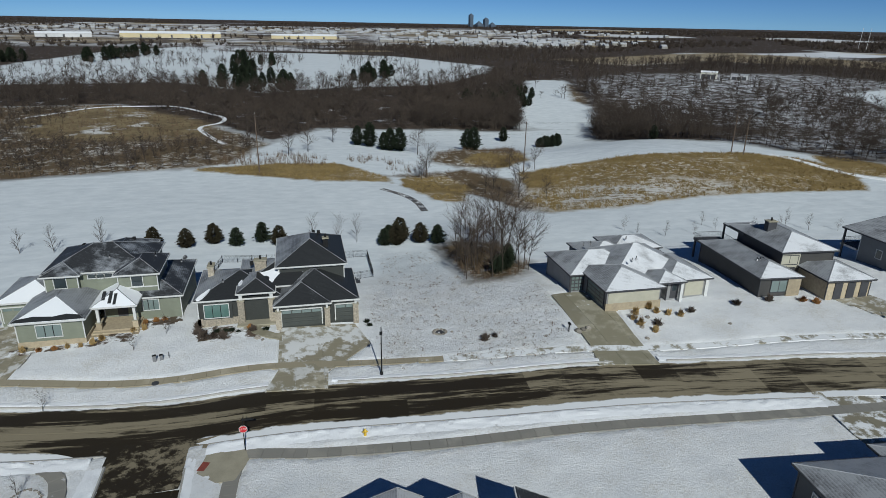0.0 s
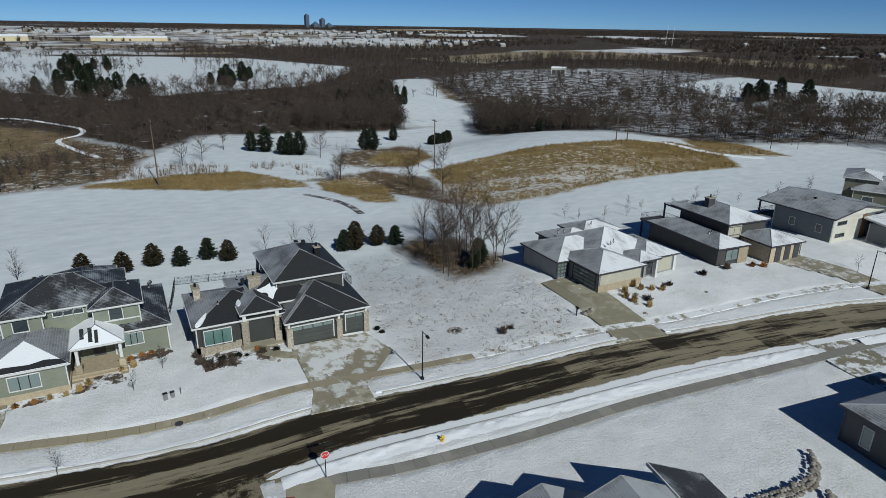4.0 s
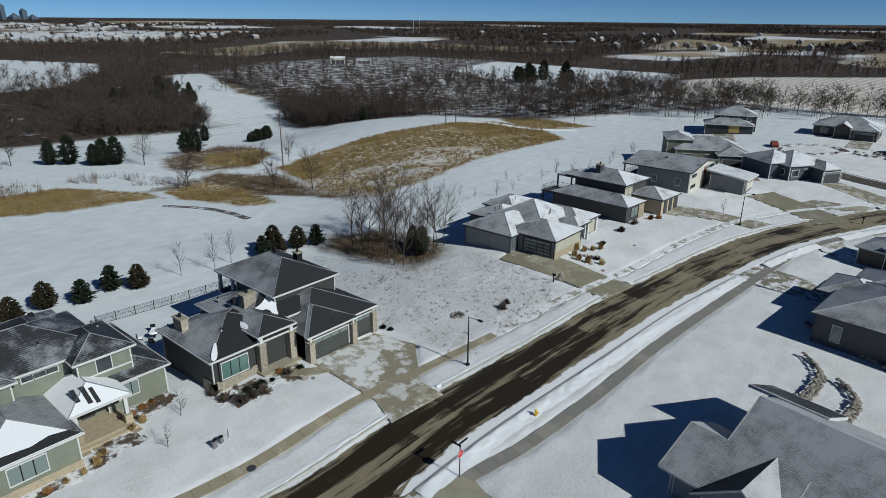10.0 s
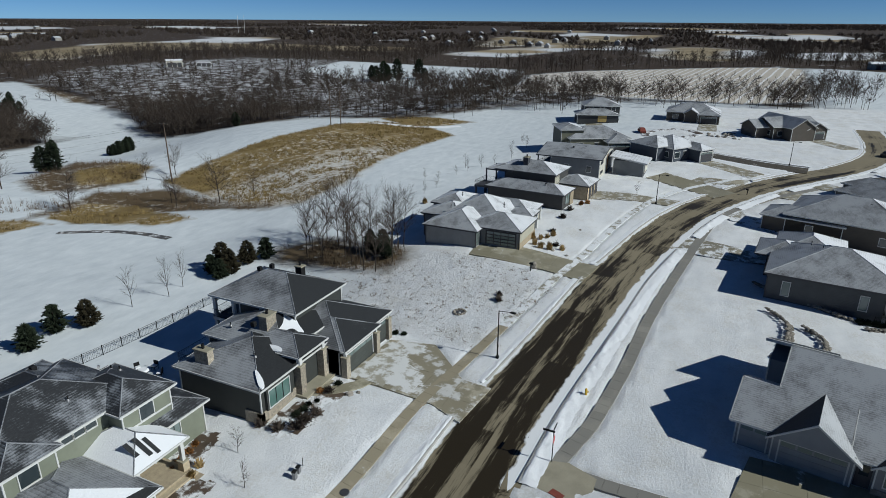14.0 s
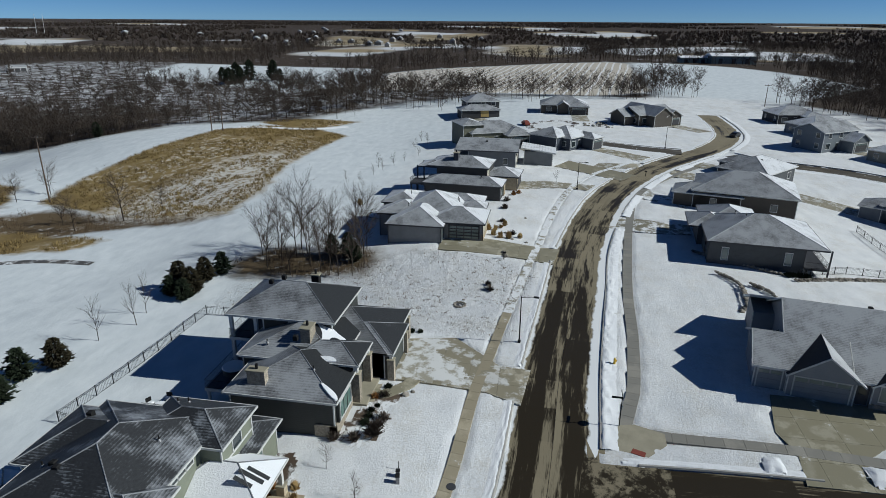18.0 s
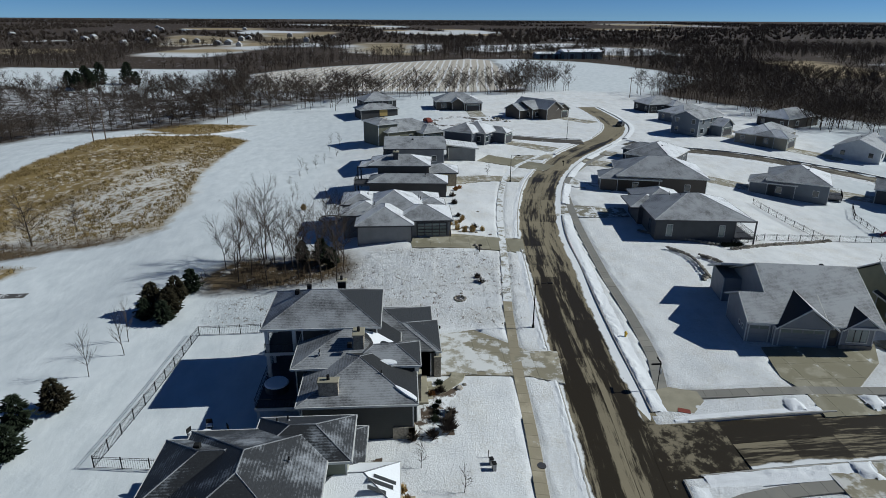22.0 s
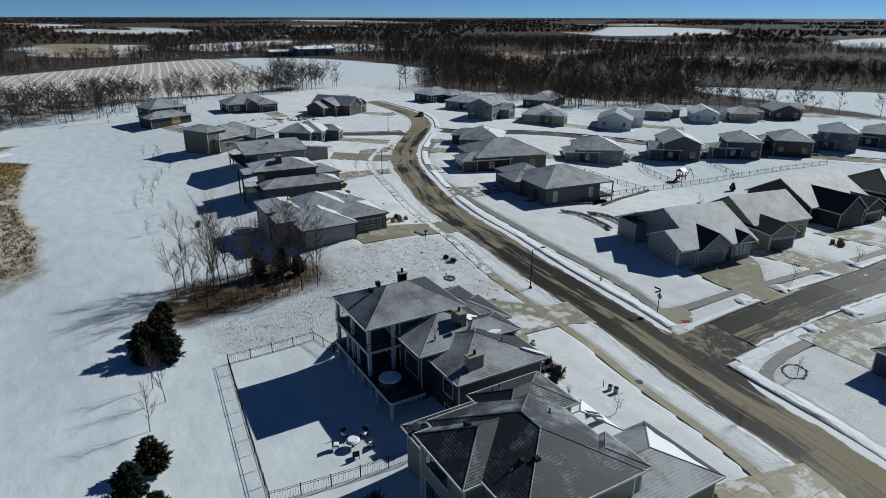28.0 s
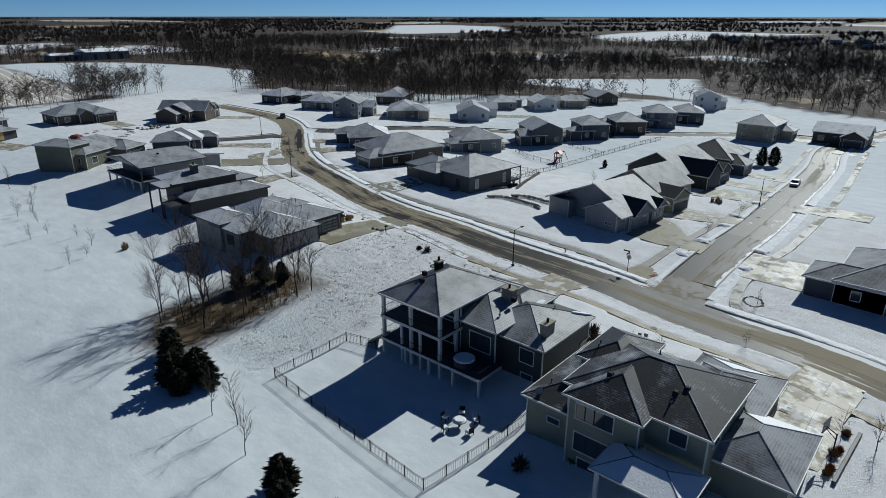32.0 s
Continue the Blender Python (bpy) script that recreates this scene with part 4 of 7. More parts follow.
        for q in ((y0, y1) if axis == "x" else (x0, x1)):
            part("eave_trim", Geo().box(x0, x1, q - .04, q + .04, z - .22, z - .01) if axis == "x" else Geo().box(q - .04, q + .04, y0, y1, z - .22, z - .01), rk, self.ob)

    def shed(self, rect, z0, z1, low="S", roofs=None, trim=None):
        """A single slope that is lowest on the named side."""
        x0, x1, y0, y1 = rect
        zz = {"S": (z0, z0, z1, z1), "N": (z1, z1, z0, z0), "W": (z0, z1, z1, z0), "E": (z1, z0, z0, z1)}[low]
        p = [(x0, y0, zz[0]), (x1, y0, zz[1]), (x1, y1, zz[2]), (x0, y1, zz[3])]
        self.slope(p, roofs)
        g = Geo()
        for a, b in zip(p, p[1:] + p[:1]):
            d = (Vector(b) - Vector(a)).normalized().cross(Vector((0, 0, 1))).normalized() * 0.05
            a, b = Vector(a), Vector(b)
            dn = Vector((0, 0, 0.3))
            g.poly([a - d, a + d, b + d, b - d, a - d - dn, a + d - dn, b + d - dn, b - d - dn], ((0, 1, 2, 3), (4, 7, 6, 5), (0, 4, 5, 1), (2, 6, 7, 3), (1, 5, 6, 2), (0, 3, 7, 4)))
        part("roof_edge", g, trim or self.trim, self.ob)

    def walls(self, rect, z0, z1, wall=None, inset=0.45, corners=True, base=None, base_h=0.9):
        x0, x1, y0, y1 = rect[0] + inset, rect[1] - inset, rect[2] + inset, rect[3] - inset
        part("wall", Geo().box(x0, x1, y0, y1, z0, z1), wall or self.wall, self.ob)
        if corners:
            for cx, cy in ((x0, y0), (x1, y0), (x1, y1), (x0, y1)):
                part("corner_board", Geo().box(cx - .06, cx + .06, cy - .06, cy + .06, z0, z1 - 0.02), self.trim, self.ob)
        if base:
            part("stone_base", Geo().block(x0 - .09, x1 + .09, y0 - .09, y1 + .09, z0 - .2, z0 + base_h, .04), base, self.ob)

    def face(self, side, pos):
        """Axes of a wall face: maps (along, up, out) to local metres."""
        if side == "S":
            return lambda u, z, o: (u, pos - o, z)
        if side == "N":
            return lambda u, z, o: (-u, pos + o, z)
        if side == "W":
            return lambda u, z, o: (pos - o, -u, z)
        return lambda u, z, o: (pos + o, u, z)

    def plate(self, f, u0, u1, z0, z1, o0, o1, g=None):
        g = g or Geo()
        p = [f(u, z, o) for o in (o0, o1) for z in (z0, z1) for u in (u0, u1)]
        return g.poly(p, ((0, 2, 3, 1), (4, 5, 7, 6), (0, 1, 5, 4), (2, 6, 7, 3), (0, 4, 6, 2), (1, 3, 7, 5)))

    def window(self, side, pos, c, z, w, h, lights=2, pane=PANE, frame_mat=None):
        """A framed window; c: its middle along the wall (x for S and N, y for W and E)."""
        f = self.face(side, pos)
        c = -c if side in "NW" else c
        g = Geo()
        for u0, u1, z0, z1 in ((c - w / 2 - .08, c + w / 2 + .08, z - .1, z), (c - w / 2 - .08, c + w / 2 + .08, z + h, z + h + .1), (c - w / 2 - .08, c - w / 2, z, z + h), (c + w / 2, c + w / 2 + .08, z, z + h)):
            self.plate(f, u0, u1, z0, z1, -.02, .07, g)
        win = part("window", g, frame_mat or self.trim, self.ob)
        bars = METAL_BLACK if (frame_mat or self.trim) is TRIM else frame_mat or self.trim
        for i in range(lights):
            a, b = c - w / 2 + w * i / lights, c - w / 2 + w * (i + 1) / lights
            part("pane", self.plate(f, a + .025, b - .025, z + .02, z + h - .02, .0, .02), pane, win)
            if i:
                part("mullion", self.plate(f, a - .04, a + .04, z, z + h, -.01, .05), bars, win)

    def door(self, side, pos, c, z, w=1.0, h=2.1, material=TRIM_DARK):
        f = self.face(side, pos)
        c = -c if side in "NW" else c
        d = part("door", self.plate(f, c - w / 2, c + w / 2, z, z + h, -.02, .05), material, self.ob)
        part("pane", self.plate(f, c - w * .3, c + w * .3, z + 1.1, z + h - .25, .05, .06), PANE, d)
        part("door_frame", self.plate(f, c - w / 2 - .09, c + w / 2 + .09, z + h, z + h + .12, -.02, .07), self.trim, d)

    def garage_door(self, side, pos, c, z, w=4.9, h=2.15, material=GREY, lights=4, glazed=False, pane=PANE_PALE):
        """A sectional door of four rows, with a row of small lights or glazed all over."""
        f = self.face(side, pos)
        c = -c if side in "NW" else c
        g = Geo()
        for u0, u1, z0, z1 in ((c - w / 2 - .12, c - w / 2, z, z + h + .12), (c + w / 2, c + w / 2 + .12, z, z + h + .12), (c - w / 2, c + w / 2, z + h, z + h + .12)):
            self.plate(f, u0, u1, z0, z1, -.02, .09, g)
        door = part("garage_door", g, self.trim, self.ob)
        for i in range(4):
            z0 = z + h * i / 4
            part("door_panel", self.plate(f, c - w / 2, c + w / 2, z0 + .01, z0 + h / 4 - .012, -.01, .03), material, door)
            if glazed or i == 3:
                n = lights
                for k in range(n):
                    a = c - w / 2 + w * k / n
                    part("light", self.plate(f, a + .08, a + w / n - .08, z0 + .09, z0 + h / 4 - .09, .03, .042), pane, door)

    def column(self, x, y, z0, z1, stone=STONE, base_h=1.2, s=0.38, post=0.2):
        c = part("porch_column", Geo().box(x - post, x + post, y - post, y + post, z0 + base_h, z1), self.trim, self.ob)
        part("stone_pier", Geo().block(x - s, x + s, y - s, y + s, z0 - .3, z0 + base_h, .05), stone, c)
        part("pier_cap", Geo().block(x - s - .06, x + s + .06, y - s - .06, y + s + .06, z0 + base_h, z0 + base_h + .09, .02), CONCRETE, c)

    def chimney(self, x, y, z0, z1, sx=0.55, sy=0.8, material=STONE):
        c = part("chimney", Geo().box(x - sx, x + sx, y - sy, y + sy, z0, z1), material, self.ob)
        part("chimney_cap", Geo().block(x - sx - .1, x + sx + .1, y - sy - .1, y + sy + .1, z1, z1 + .14, .04), CONCRETE, c)
        part("flue", Geo().tube((x, y, z1 + .1), (x, y, z1 + .6), .14, .14, 8), METAL_BLACK, c)

    def vent(self, x, y, z):
        v = part("roof_vent", Geo().tube((x, y, z - .3), (x, y, z + .35), .06, .06, 8), METAL_BLACK, self.ob)
        part("vent_flashing", Geo().tube((x, y, z - .1), (x, y, z + .08), .18, .08, 8), METAL_GREY, v)

    def box_vent(self, x, y, z):
        part("roof_vent", Geo().block(x - .22, x + .22, y - .22, y + .22, z - .3, z + .22, .06), METAL_BLACK, self.ob)

    def deck(self, x0, x1, y0, y1, z, ground, rail=True, open_sides="NWE"):
        d = part("deck", Geo().box(x0, x1, y0, y1, z - .22, z), TRIM_DARK, self.ob)
        part("deck_rim", Geo().box(x0 - .04, x1 + .04, y1 - .02, y1 + .05, z - .3, z + .02).box(x0 - .05, x0 + .02, y0, y1, z - .3, z + .02), self.trim, d)
        for px in np.linspace(x0 + .2, x1 - .2, max(2, round((x1 - x0) / 3.5) + 1)):
            part("deck_post", Geo().box(px - .13, px + .13, y1 - .35, y1 - .09, ground, z - .2), self.trim, d)
        if rail:
            runs = {"N": ((x0, y1), (x1, y1)), "W": ((x0, y0), (x0, y1)), "E": ((x1, y0), (x1, y1)), "S": ((x0, y0), (x1, y0))}
            for s in open_sides:
                (ax, ay), (bx, by) = runs[s]
                g, L = Geo(), math.hypot(bx - ax, by - ay)
                for zz in (z + .1, z + .95):
                    g.tube((ax, ay, zz), (bx, by, zz), .025, .025, 4)
                for k in range(int(L / .14) + 1):
                    q = k * .14 / L
                    g.tube((ax + (bx - ax) * q, ay + (by - ay) * q, z + .1), (ax + (bx - ax) * q, ay + (by - ay) * q, z + .95), .01, .01, 3, False)
                part("railing", g, METAL_BLACK, d)


# ---- the charcoal house on the middle lot ----
def charcoal_house():
    h = House("charcoal_house", "charcoal-sided house with ledge stone, dark shingle roofs and white trim", -4, 80, 0.7, 0, CHARCOAL, TRIM, ROOF_OLD)
    low = -2.7
    u, ga1, ga2 = (0.1, 9.5, -1, 11), (-0.2, 6.9, -7.1, 1.0), (-0.2, 10.5, -6.5, 4.2)
    lw, mw, en = (-9.9, 1.0, -4.5, 6.2), (-4.7, 6.0, -3.0, 7.4), (-4.7, 0.1, -4.9, 2.0)
    h.hip(u, 5.85, 0.47)
    h.walls((0.1, 9.5, -1, 7.4), low, 5.7)
    h.hip(mw, 4.1, 0.34)
    h.walls(mw, low, 4.0)
    h.hip(lw, 3.35, 0.335)
    h.walls(lw, low, 3.25)
    h.hip(en, 4.15, 0.45)
    h.walls((-4.7, 0.1, -2.9, 2.0), -0.2, 4.0)
    h.hip(ga1, 3.05, 0.45)
    h.walls(ga1, -0.5, 2.95)
    h.hip(ga2, 3.05, 0.45)
    h.walls(ga2, -0.5, 2.95)
    h.garage_door("S", -6.66, 3.2, 0.05, 4.9, 2.2, siding("door_grey", (0.062, 0.068, 0.061)), 4)
    h.garage_door("S", -6.06, 8.7, 0.05, 2.5, 2.2, siding("door_grey", (0.062, 0.068, 0.061)), 2)
    for x, y in ((0.35, -6.75), (6.35, -6.75), (10.0, -6.15)):
        h.column(x, y, -0.1, 2.85, STONE, 2.3, 0.34, 0.13)
    for x in (-4.2, -0.45):
        h.column(x, -4.5, -0.1, 3.95, STONE, 3.2, 0.40, 0.2)
    part("stone_base", Geo().block(-9.6, -4.3, -4.2, -3.6, -0.6, 0.75, .04), STONE, h.ob)
    part("stone_base", Geo().block(-9.6, -9.2, -4.2, -2.2, -0.6, 0.75, .04), STONE, h.ob)
    part("bay", Geo().block(-8.9, -5.3, -4.35, -4.0, 0.75, 3.1, .03), h.wall, h.ob)
    h.window("S", -4.35, -7.2, 0.95, 2.9, 1.75, 3, glass("green_glass", (0.10, 0.17, 0.15)))
    h.window("S", -2.45, -3.6, 0.8, 0.9, 1.8, 1)
    h.door("S", -2.45, -2.1, 0.1, 1.3, 2.4)
    h.window("S", -2.45, -0.8, 0.8, 0.7, 1.8, 1)
    part("entry_slab", Geo().block(-4.8, 0.2, -5.6, -2.6, -0.5, 0.08, .03), CONCRETE, h.ob)
    part("entry_step", Geo().block(-4.0, -0.8, -6.1, -5.6, -0.5, -0.08, .03), CONCRETE, h.ob)
    # rear: two storeys of covered deck, walk-out below
    h.deck(0.3, 9.3, 7.0, 10.8, 3.1, low, True, "NWE")
    h.deck(-5.2, 9.3, 7.0, 10.9, 0.25, low, True, "NWE")
    for x in (0.5, 4.8, 9.1):
        part("deck_column", Geo().box(x - .17, x + .17, 10.35, 10.7, low, 5.75), TRIM, h.ob)
    part("deck_column", Geo().box(0.33, 0.67, 7.6, 7.95, low, 5.75), TRIM, h.ob)
    for z in (-2.1, 0.5, 3.3):
        h.window("N", 6.95, 3.2, z, 3.2, 2.0, 3)
        h.window("N", 6.95, 7.4, z, 2.2, 2.0, 2)
    h.window("N", 6.95, -2.2, 1.0, 2.8, 2.0, 3)
    h.window("N", 5.75, -7.5, 0.9, 1.7, 1.6, 1)
    h.window("N", 5.75, -7.6, -1.9, 1.4, 1.5, 1)
    h.window("W", 0.55, 3.5, 4.0, 1.2, 1.3, 1)
    hot = part("hot_tub", Geo().tube((-2.0, 9.4, 0.2), (-2.0, 9.4, 1.0), 1.15, 1.15, 20), TRIM_DARK, h.ob, "round hot tub with a snowy cover")
    part("tub_cover", Geo().tube((-2.0, 9.4, 1.0), (-2.0, 9.4, 1.14), 1.2, 1.1, 20), SNOW_ROOF, hot)
    st = part("deck_stair", Geo().slab([(9.4, 9.2, 0.2), (9.4, 10.6, 0.2), (13.0, 10.6, -2.3), (13.0, 9.2, -2.3)][::-1], 0.25), TRIM_DARK, h.ob)
    for i in range(12):
        x = 9.5 + i * 0.29
        part("tread", Geo().box(x, x + .3, 9.2, 10.6, 0.2 - i * .21 - .06, 0.2 - i * .21), TRIM_DARK, st)
    h.chimney(-8.4, 3.4, 3.0, 5.05, 0.38, 0.85)
    h.chimney(-1.8, 1.1, 4.6, 6.3, 0.75, 0.5)
    h.chimney(6.9, 3.4, 6.0, 8.1, 0.36, 0.42, METAL_BLACK)
    h.box_vent(5.4, 8.0, 7.6)
    h.box_vent(6.1, 6.8, 7.9)
    h.vent(-6.5, -1.2, 4.5)
    h.vent(-3.2, 4.8, 4.95)
    h.box_vent(-3.0, 1.9, 5.65)
    # drifts left in the valleys of the roof
    for pts in ([(x, y, 4.1 + .34 * (y + 3) - .1) for x, y in ((-2.9, -.3), (-1.4, -.3), (.1, .5), (.9, 1.5), (1.5, 1.2), (1.0, -.2), (.1, -1.4), (-.3, -2.4), (-.8, -2.2), (-.6, -1.0), (-1.8, -.9))],
                [(-4.6, -2.9, 4.16), (-3.9, -2.2, 4.42), (-4.3, -0.2, 4.42), (-4.65, 0.6, 4.16)],
                [(-9.8, -4.4, 3.42), (-8.9, -4.4, 3.44), (-7.9, -2.6, 4.02), (-8.1, -2.4, 4.02)]):
        for again in range(2):
            pts = [tuple(a * w + b * (1 - w) for a, b in zip(p, q)) for p, q in zip(pts, pts[1:] + pts[:1]) for w in (.75, .25)]
        part("roof_drift", Geo().slab([(x, y, z + .12) for x, y, z in pts], 0.3), SNOW_ROOF, h.ob, "snow drift in the roof valley")
    return h


charcoal_house()


def sage_house():
    h = House("sage_house", "sage-green two-storey house with tan stone base and dark shingle roofs", -27, 84, 0.4, 0, SAGE, TRIM, ROOF_SAGE)
    low = -2.4
    h.hip((3.1, 8.7, -3.5, 4.0), 5.85, 0.45)
    h.walls((3.1, 8.7, -3.5, 4.0), low, 5.75)
    h.hip((-5.7, 7.2, -1.8, 8.8), 5.9, 0.42)
    h.walls((-5.7, 7.2, -1.8, 8.8), low, 5.8)
    h.hip((-0.9, 6.3, 1.5, 10.4), 5.85, 0.47)
    h.walls((-0.9, 6.3, 1.5, 10.4), low, 5.75)
    h.hip((-5.6, -0.9, -2.6, 3.0), 5.85, 0.42)
    h.walls((-5.6, -0.9, -2.6, 2.0), 0, 5.75)
    part("melt_strip", Geo().slab([(-6.8, -9.5, 3.07), (1.1, -9.5, 3.07), (.7, -8.9, 3.3), (-1.0, -8.6, 3.41), (-2.4, -8.9, 3.3), (-4.6, -8.7, 3.37), (-6.2, -9.0, 3.26)], .03), SHINGLE_BARE_SHADE, h.ob, "dark shingles where the snow has melted at the eave")
    h.hip((4.8, 11.3, -4.2, 9.0), 2.9, 0.4)
    h.walls((4.8, 11.3, -4.2, 9.0), low, 2.9, None, .45, True, STONE_TAN, 0.95)
    h.hip((1.0, 6.3, -6.9, 0.5), 3.1, 0.5, {"*": SNOW_ROOF})
    h.hip((-6.9, 1.2, -9.6, 0.4), 3.0, 0.38, {"*": SNOW_ROOF, "E": SHINGLE_DUST, "W": SHINGLE_DUST, "N": SHINGLE_DUST})
    h.walls((-6.9, 1.2, -9.6, 0.4), -0.6, 2.9, None, .45, True, STONE_TAN, 0.95)
    h.hip((-11.3, -3.6, -2.6, 6.4), 2.7, 0.4, {"*": SHINGLE_DUST, "S": SNOW_ROOF})
    h.walls((-11.3, -3.6, -2.6, 6.4), -0.8, 2.6)
    h.garage_door("S", -2.16, -8.1, -0.2, 4.9, 2.1, siding("door_sage", (0.22, 0.23, 0.18)), 4)
    h.walls((1.0, 6.3, -3.6, 0.5), -0.4, 3.0)
    h.window("S", -9.16, -3.0, 0.85, 2.7, 1.5, 3, PANE_PALE)
    h.window("S", -3.75, 7.2, 0.95, 1.9, 1.4, 3, PANE_PALE)
    h.window("S", -3.06, 5.8, 4.1, 1.3, 1.4, 1)
    h.window("S", -2.16, -3.4, 4.1, 1.4, 1.4, 1)
    for x in (0.1, 1.1, 2.1):
        h.window("S", -1.36, x, 4.9, 0.9, 0.5, 1)
    part("band_board", Geo().box(3.5, 8.3, -3.1, -3.02, 3.9, 4.05), TRIM, h.ob)
    h.door("S", -3.15, 3.6, 0.1, 1.2, 2.3)
    for x in (1.6, 5.8):
        h.column(x, -6.4, -0.2, 3.0, STONE_TAN, 1.1, 0.32, 0.16)
    for i in range(4):
        part("entry_step", Geo().block(0.6 + i * .1, 6.4 - i * .1, -8.6 + i * .55, -3.2, -0.7, -0.45 + i * .17, .02), STONE_TAN, h.ob)
    # garden side
    h.hip((-6.0, 1.6, 9.0, 14.0), 2.9, 0.35, {"*": SNOW_ROOF})
    for x in (-5.5, 1.1):
        part("patio_column", Geo().box(x - .15, x + .15, 13.3, 13.6, low, 2.8), TRIM, h.ob)
    h.window("N", 9.96, 3.4, 3.7, 3.4, 1.5, 4)
    h.window("N", 9.96, 3.4, 0.5, 3.4, 1.8, 3)
    h.window("N", 9.96, 3.4, -2.0, 2.4, 1.8, 2)
    h.window("N", 8.36, -3.0, 4.0, 1.4, 1.3, 1)
    h.window("N", 8.55, 8.0, 0.9, 1.2, 0.6, 1)
    h.window("W", -5.26, 6.0, 3.9, 1.4, 1.3, 1)
    for x, y, z in ((-1.6, 6.0, 7.05), (-2.2, 5.2, 7.3), (3.6, 7.2, 7.25)):
        h.box_vent(x, y, z)
    for x, y, z in ((7.4, 1.6, 6.5), (7.2, 2.4, 6.5), (-1.6, 6.9, 6.75), (2.0, 0.6, 7.0), (9.6, 6.5, 3.65)):
        h.vent(x, y, z)
    dish = part("satellite_dish", Geo().tube((9.9, 8.2, 3.5), (9.75, 8.35, 3.58), .32, .36, 12), METAL_GREY, h.ob, "grey satellite dish on the low roof")
    part("dish_arm", Geo().tube((9.9, 8.2, 3.0), (9.9, 8.2, 3.5), .03, .03, 6), METAL_GREY, dish)
    for x0, x1, y0, y1, s in ((2.1, 2.5, -5.9, -4.6, 0), (2.9, 3.3, -6.4, -4.6, 0), (3.5, 3.85, -6.6, -5.0, 0)):
        part("bare_strip", Geo().slab([(x0, y0, 3.12 + (y0 + 6.9) * .5 + .03), (x1, y0, 3.12 + (y0 + 6.9) * .5 + .03), (x1, y1, 3.12 + (y1 + 6.9) * .5 + .03), (x0, y1, 3.12 + (y1 + 6.9) * .5 + .03)], .02), SHINGLE_BARE_SHADE, h.ob, "dark strip where snow slid off")
    return h


sage_house()


def glass_door_house():
    wall = siding("pale_grey_siding", (0.27, 0.27, 0.265))
    h = House("grey_ranch_house", "low grey ranch house with glazed garage doors and snowy hip roofs", 45, 77, 1.6, 0, wall, TRIM_DARK, ROOF_PALE)
    low = -2.0
    for rect, eave, pitch in (((-4.0, 9.0, -5.0, 7.4), 2.75, 0.46), ((-9.0, 3.0, -2.2, 7.5), 2.6, 0.37), ((-6.9, 2.0, -8.7, 1.0), 2.75, 0.35),
                              ((3.0, 10.2, -7.2, 3.0), 2.85, 0.38), ((-4.2, 4.5, 2.0, 10.2), 2.9, 0.34), ((0.5, 9.0, 4.0, 10.6), 3.5, 0.34)):
        h.hip(rect, eave, pitch)
        h.walls(rect, low if rect[2] > -3 else -0.6, eave - 0.1)
    h.hip((1.2, 5.6, -8.0, -3.0), 3.0, 0.4)
    h.garage_door("W", -6.45, -5.2, 0.0, 4.9, 2.2, TRIM_DARK, 4, True)
    h.garage_door("S", -1.75, -7.7, 0.0, 1.9, 2.2, TRIM_DARK, 3, True)
    cream = siding("cream_panel", (0.44, 0.42, 0.33), False)
    part("panel", Geo().box(-6.2, 1.3, -8.33, -8.22, 0.8, 2.55), cream, h.ob, "cream wall panel")
    part("stone_base", Geo().block(-6.5, 1.6, -8.4, -8.0, -0.6, 0.8, .03), STONE_TAN, h.ob)
    part("panel", Geo().box(6.2, 9.0, -6.82, -6.7, 0.3, 2.6), cream, h.ob, "cream wall panel")
    h.door("S", -6.75, 4.6, 0.1, 1.2, 2.3)
    for x in (5.6, 9.5):
        part("pilaster", Geo().box(x - .25, x + .25, -7.0, -6.7, -0.3, 2.75), TRIM, h.ob)
    for x in (1.7, 5.1):
        part("porch_post", Geo().box(x - .16, x + .16, -7.7, -7.38, -0.3, 2.8), TRIM, h.ob)
    for x in (-6, -1, 3):
        h.window("N", 9.76 if x > -4 else 7.06, x, 0.4, 1.8, 1.6, 2)
    for x, y, z in ((-4.0, 4.6, 4.6), (-3.0, 4.4, 4.7), (-0.5, -3.5, 4.8), (0.3, -3.2, 4.9), (3.6, 5.8, 4.7)):
        h.vent(x, y, z)
    return h


glass_door_house()


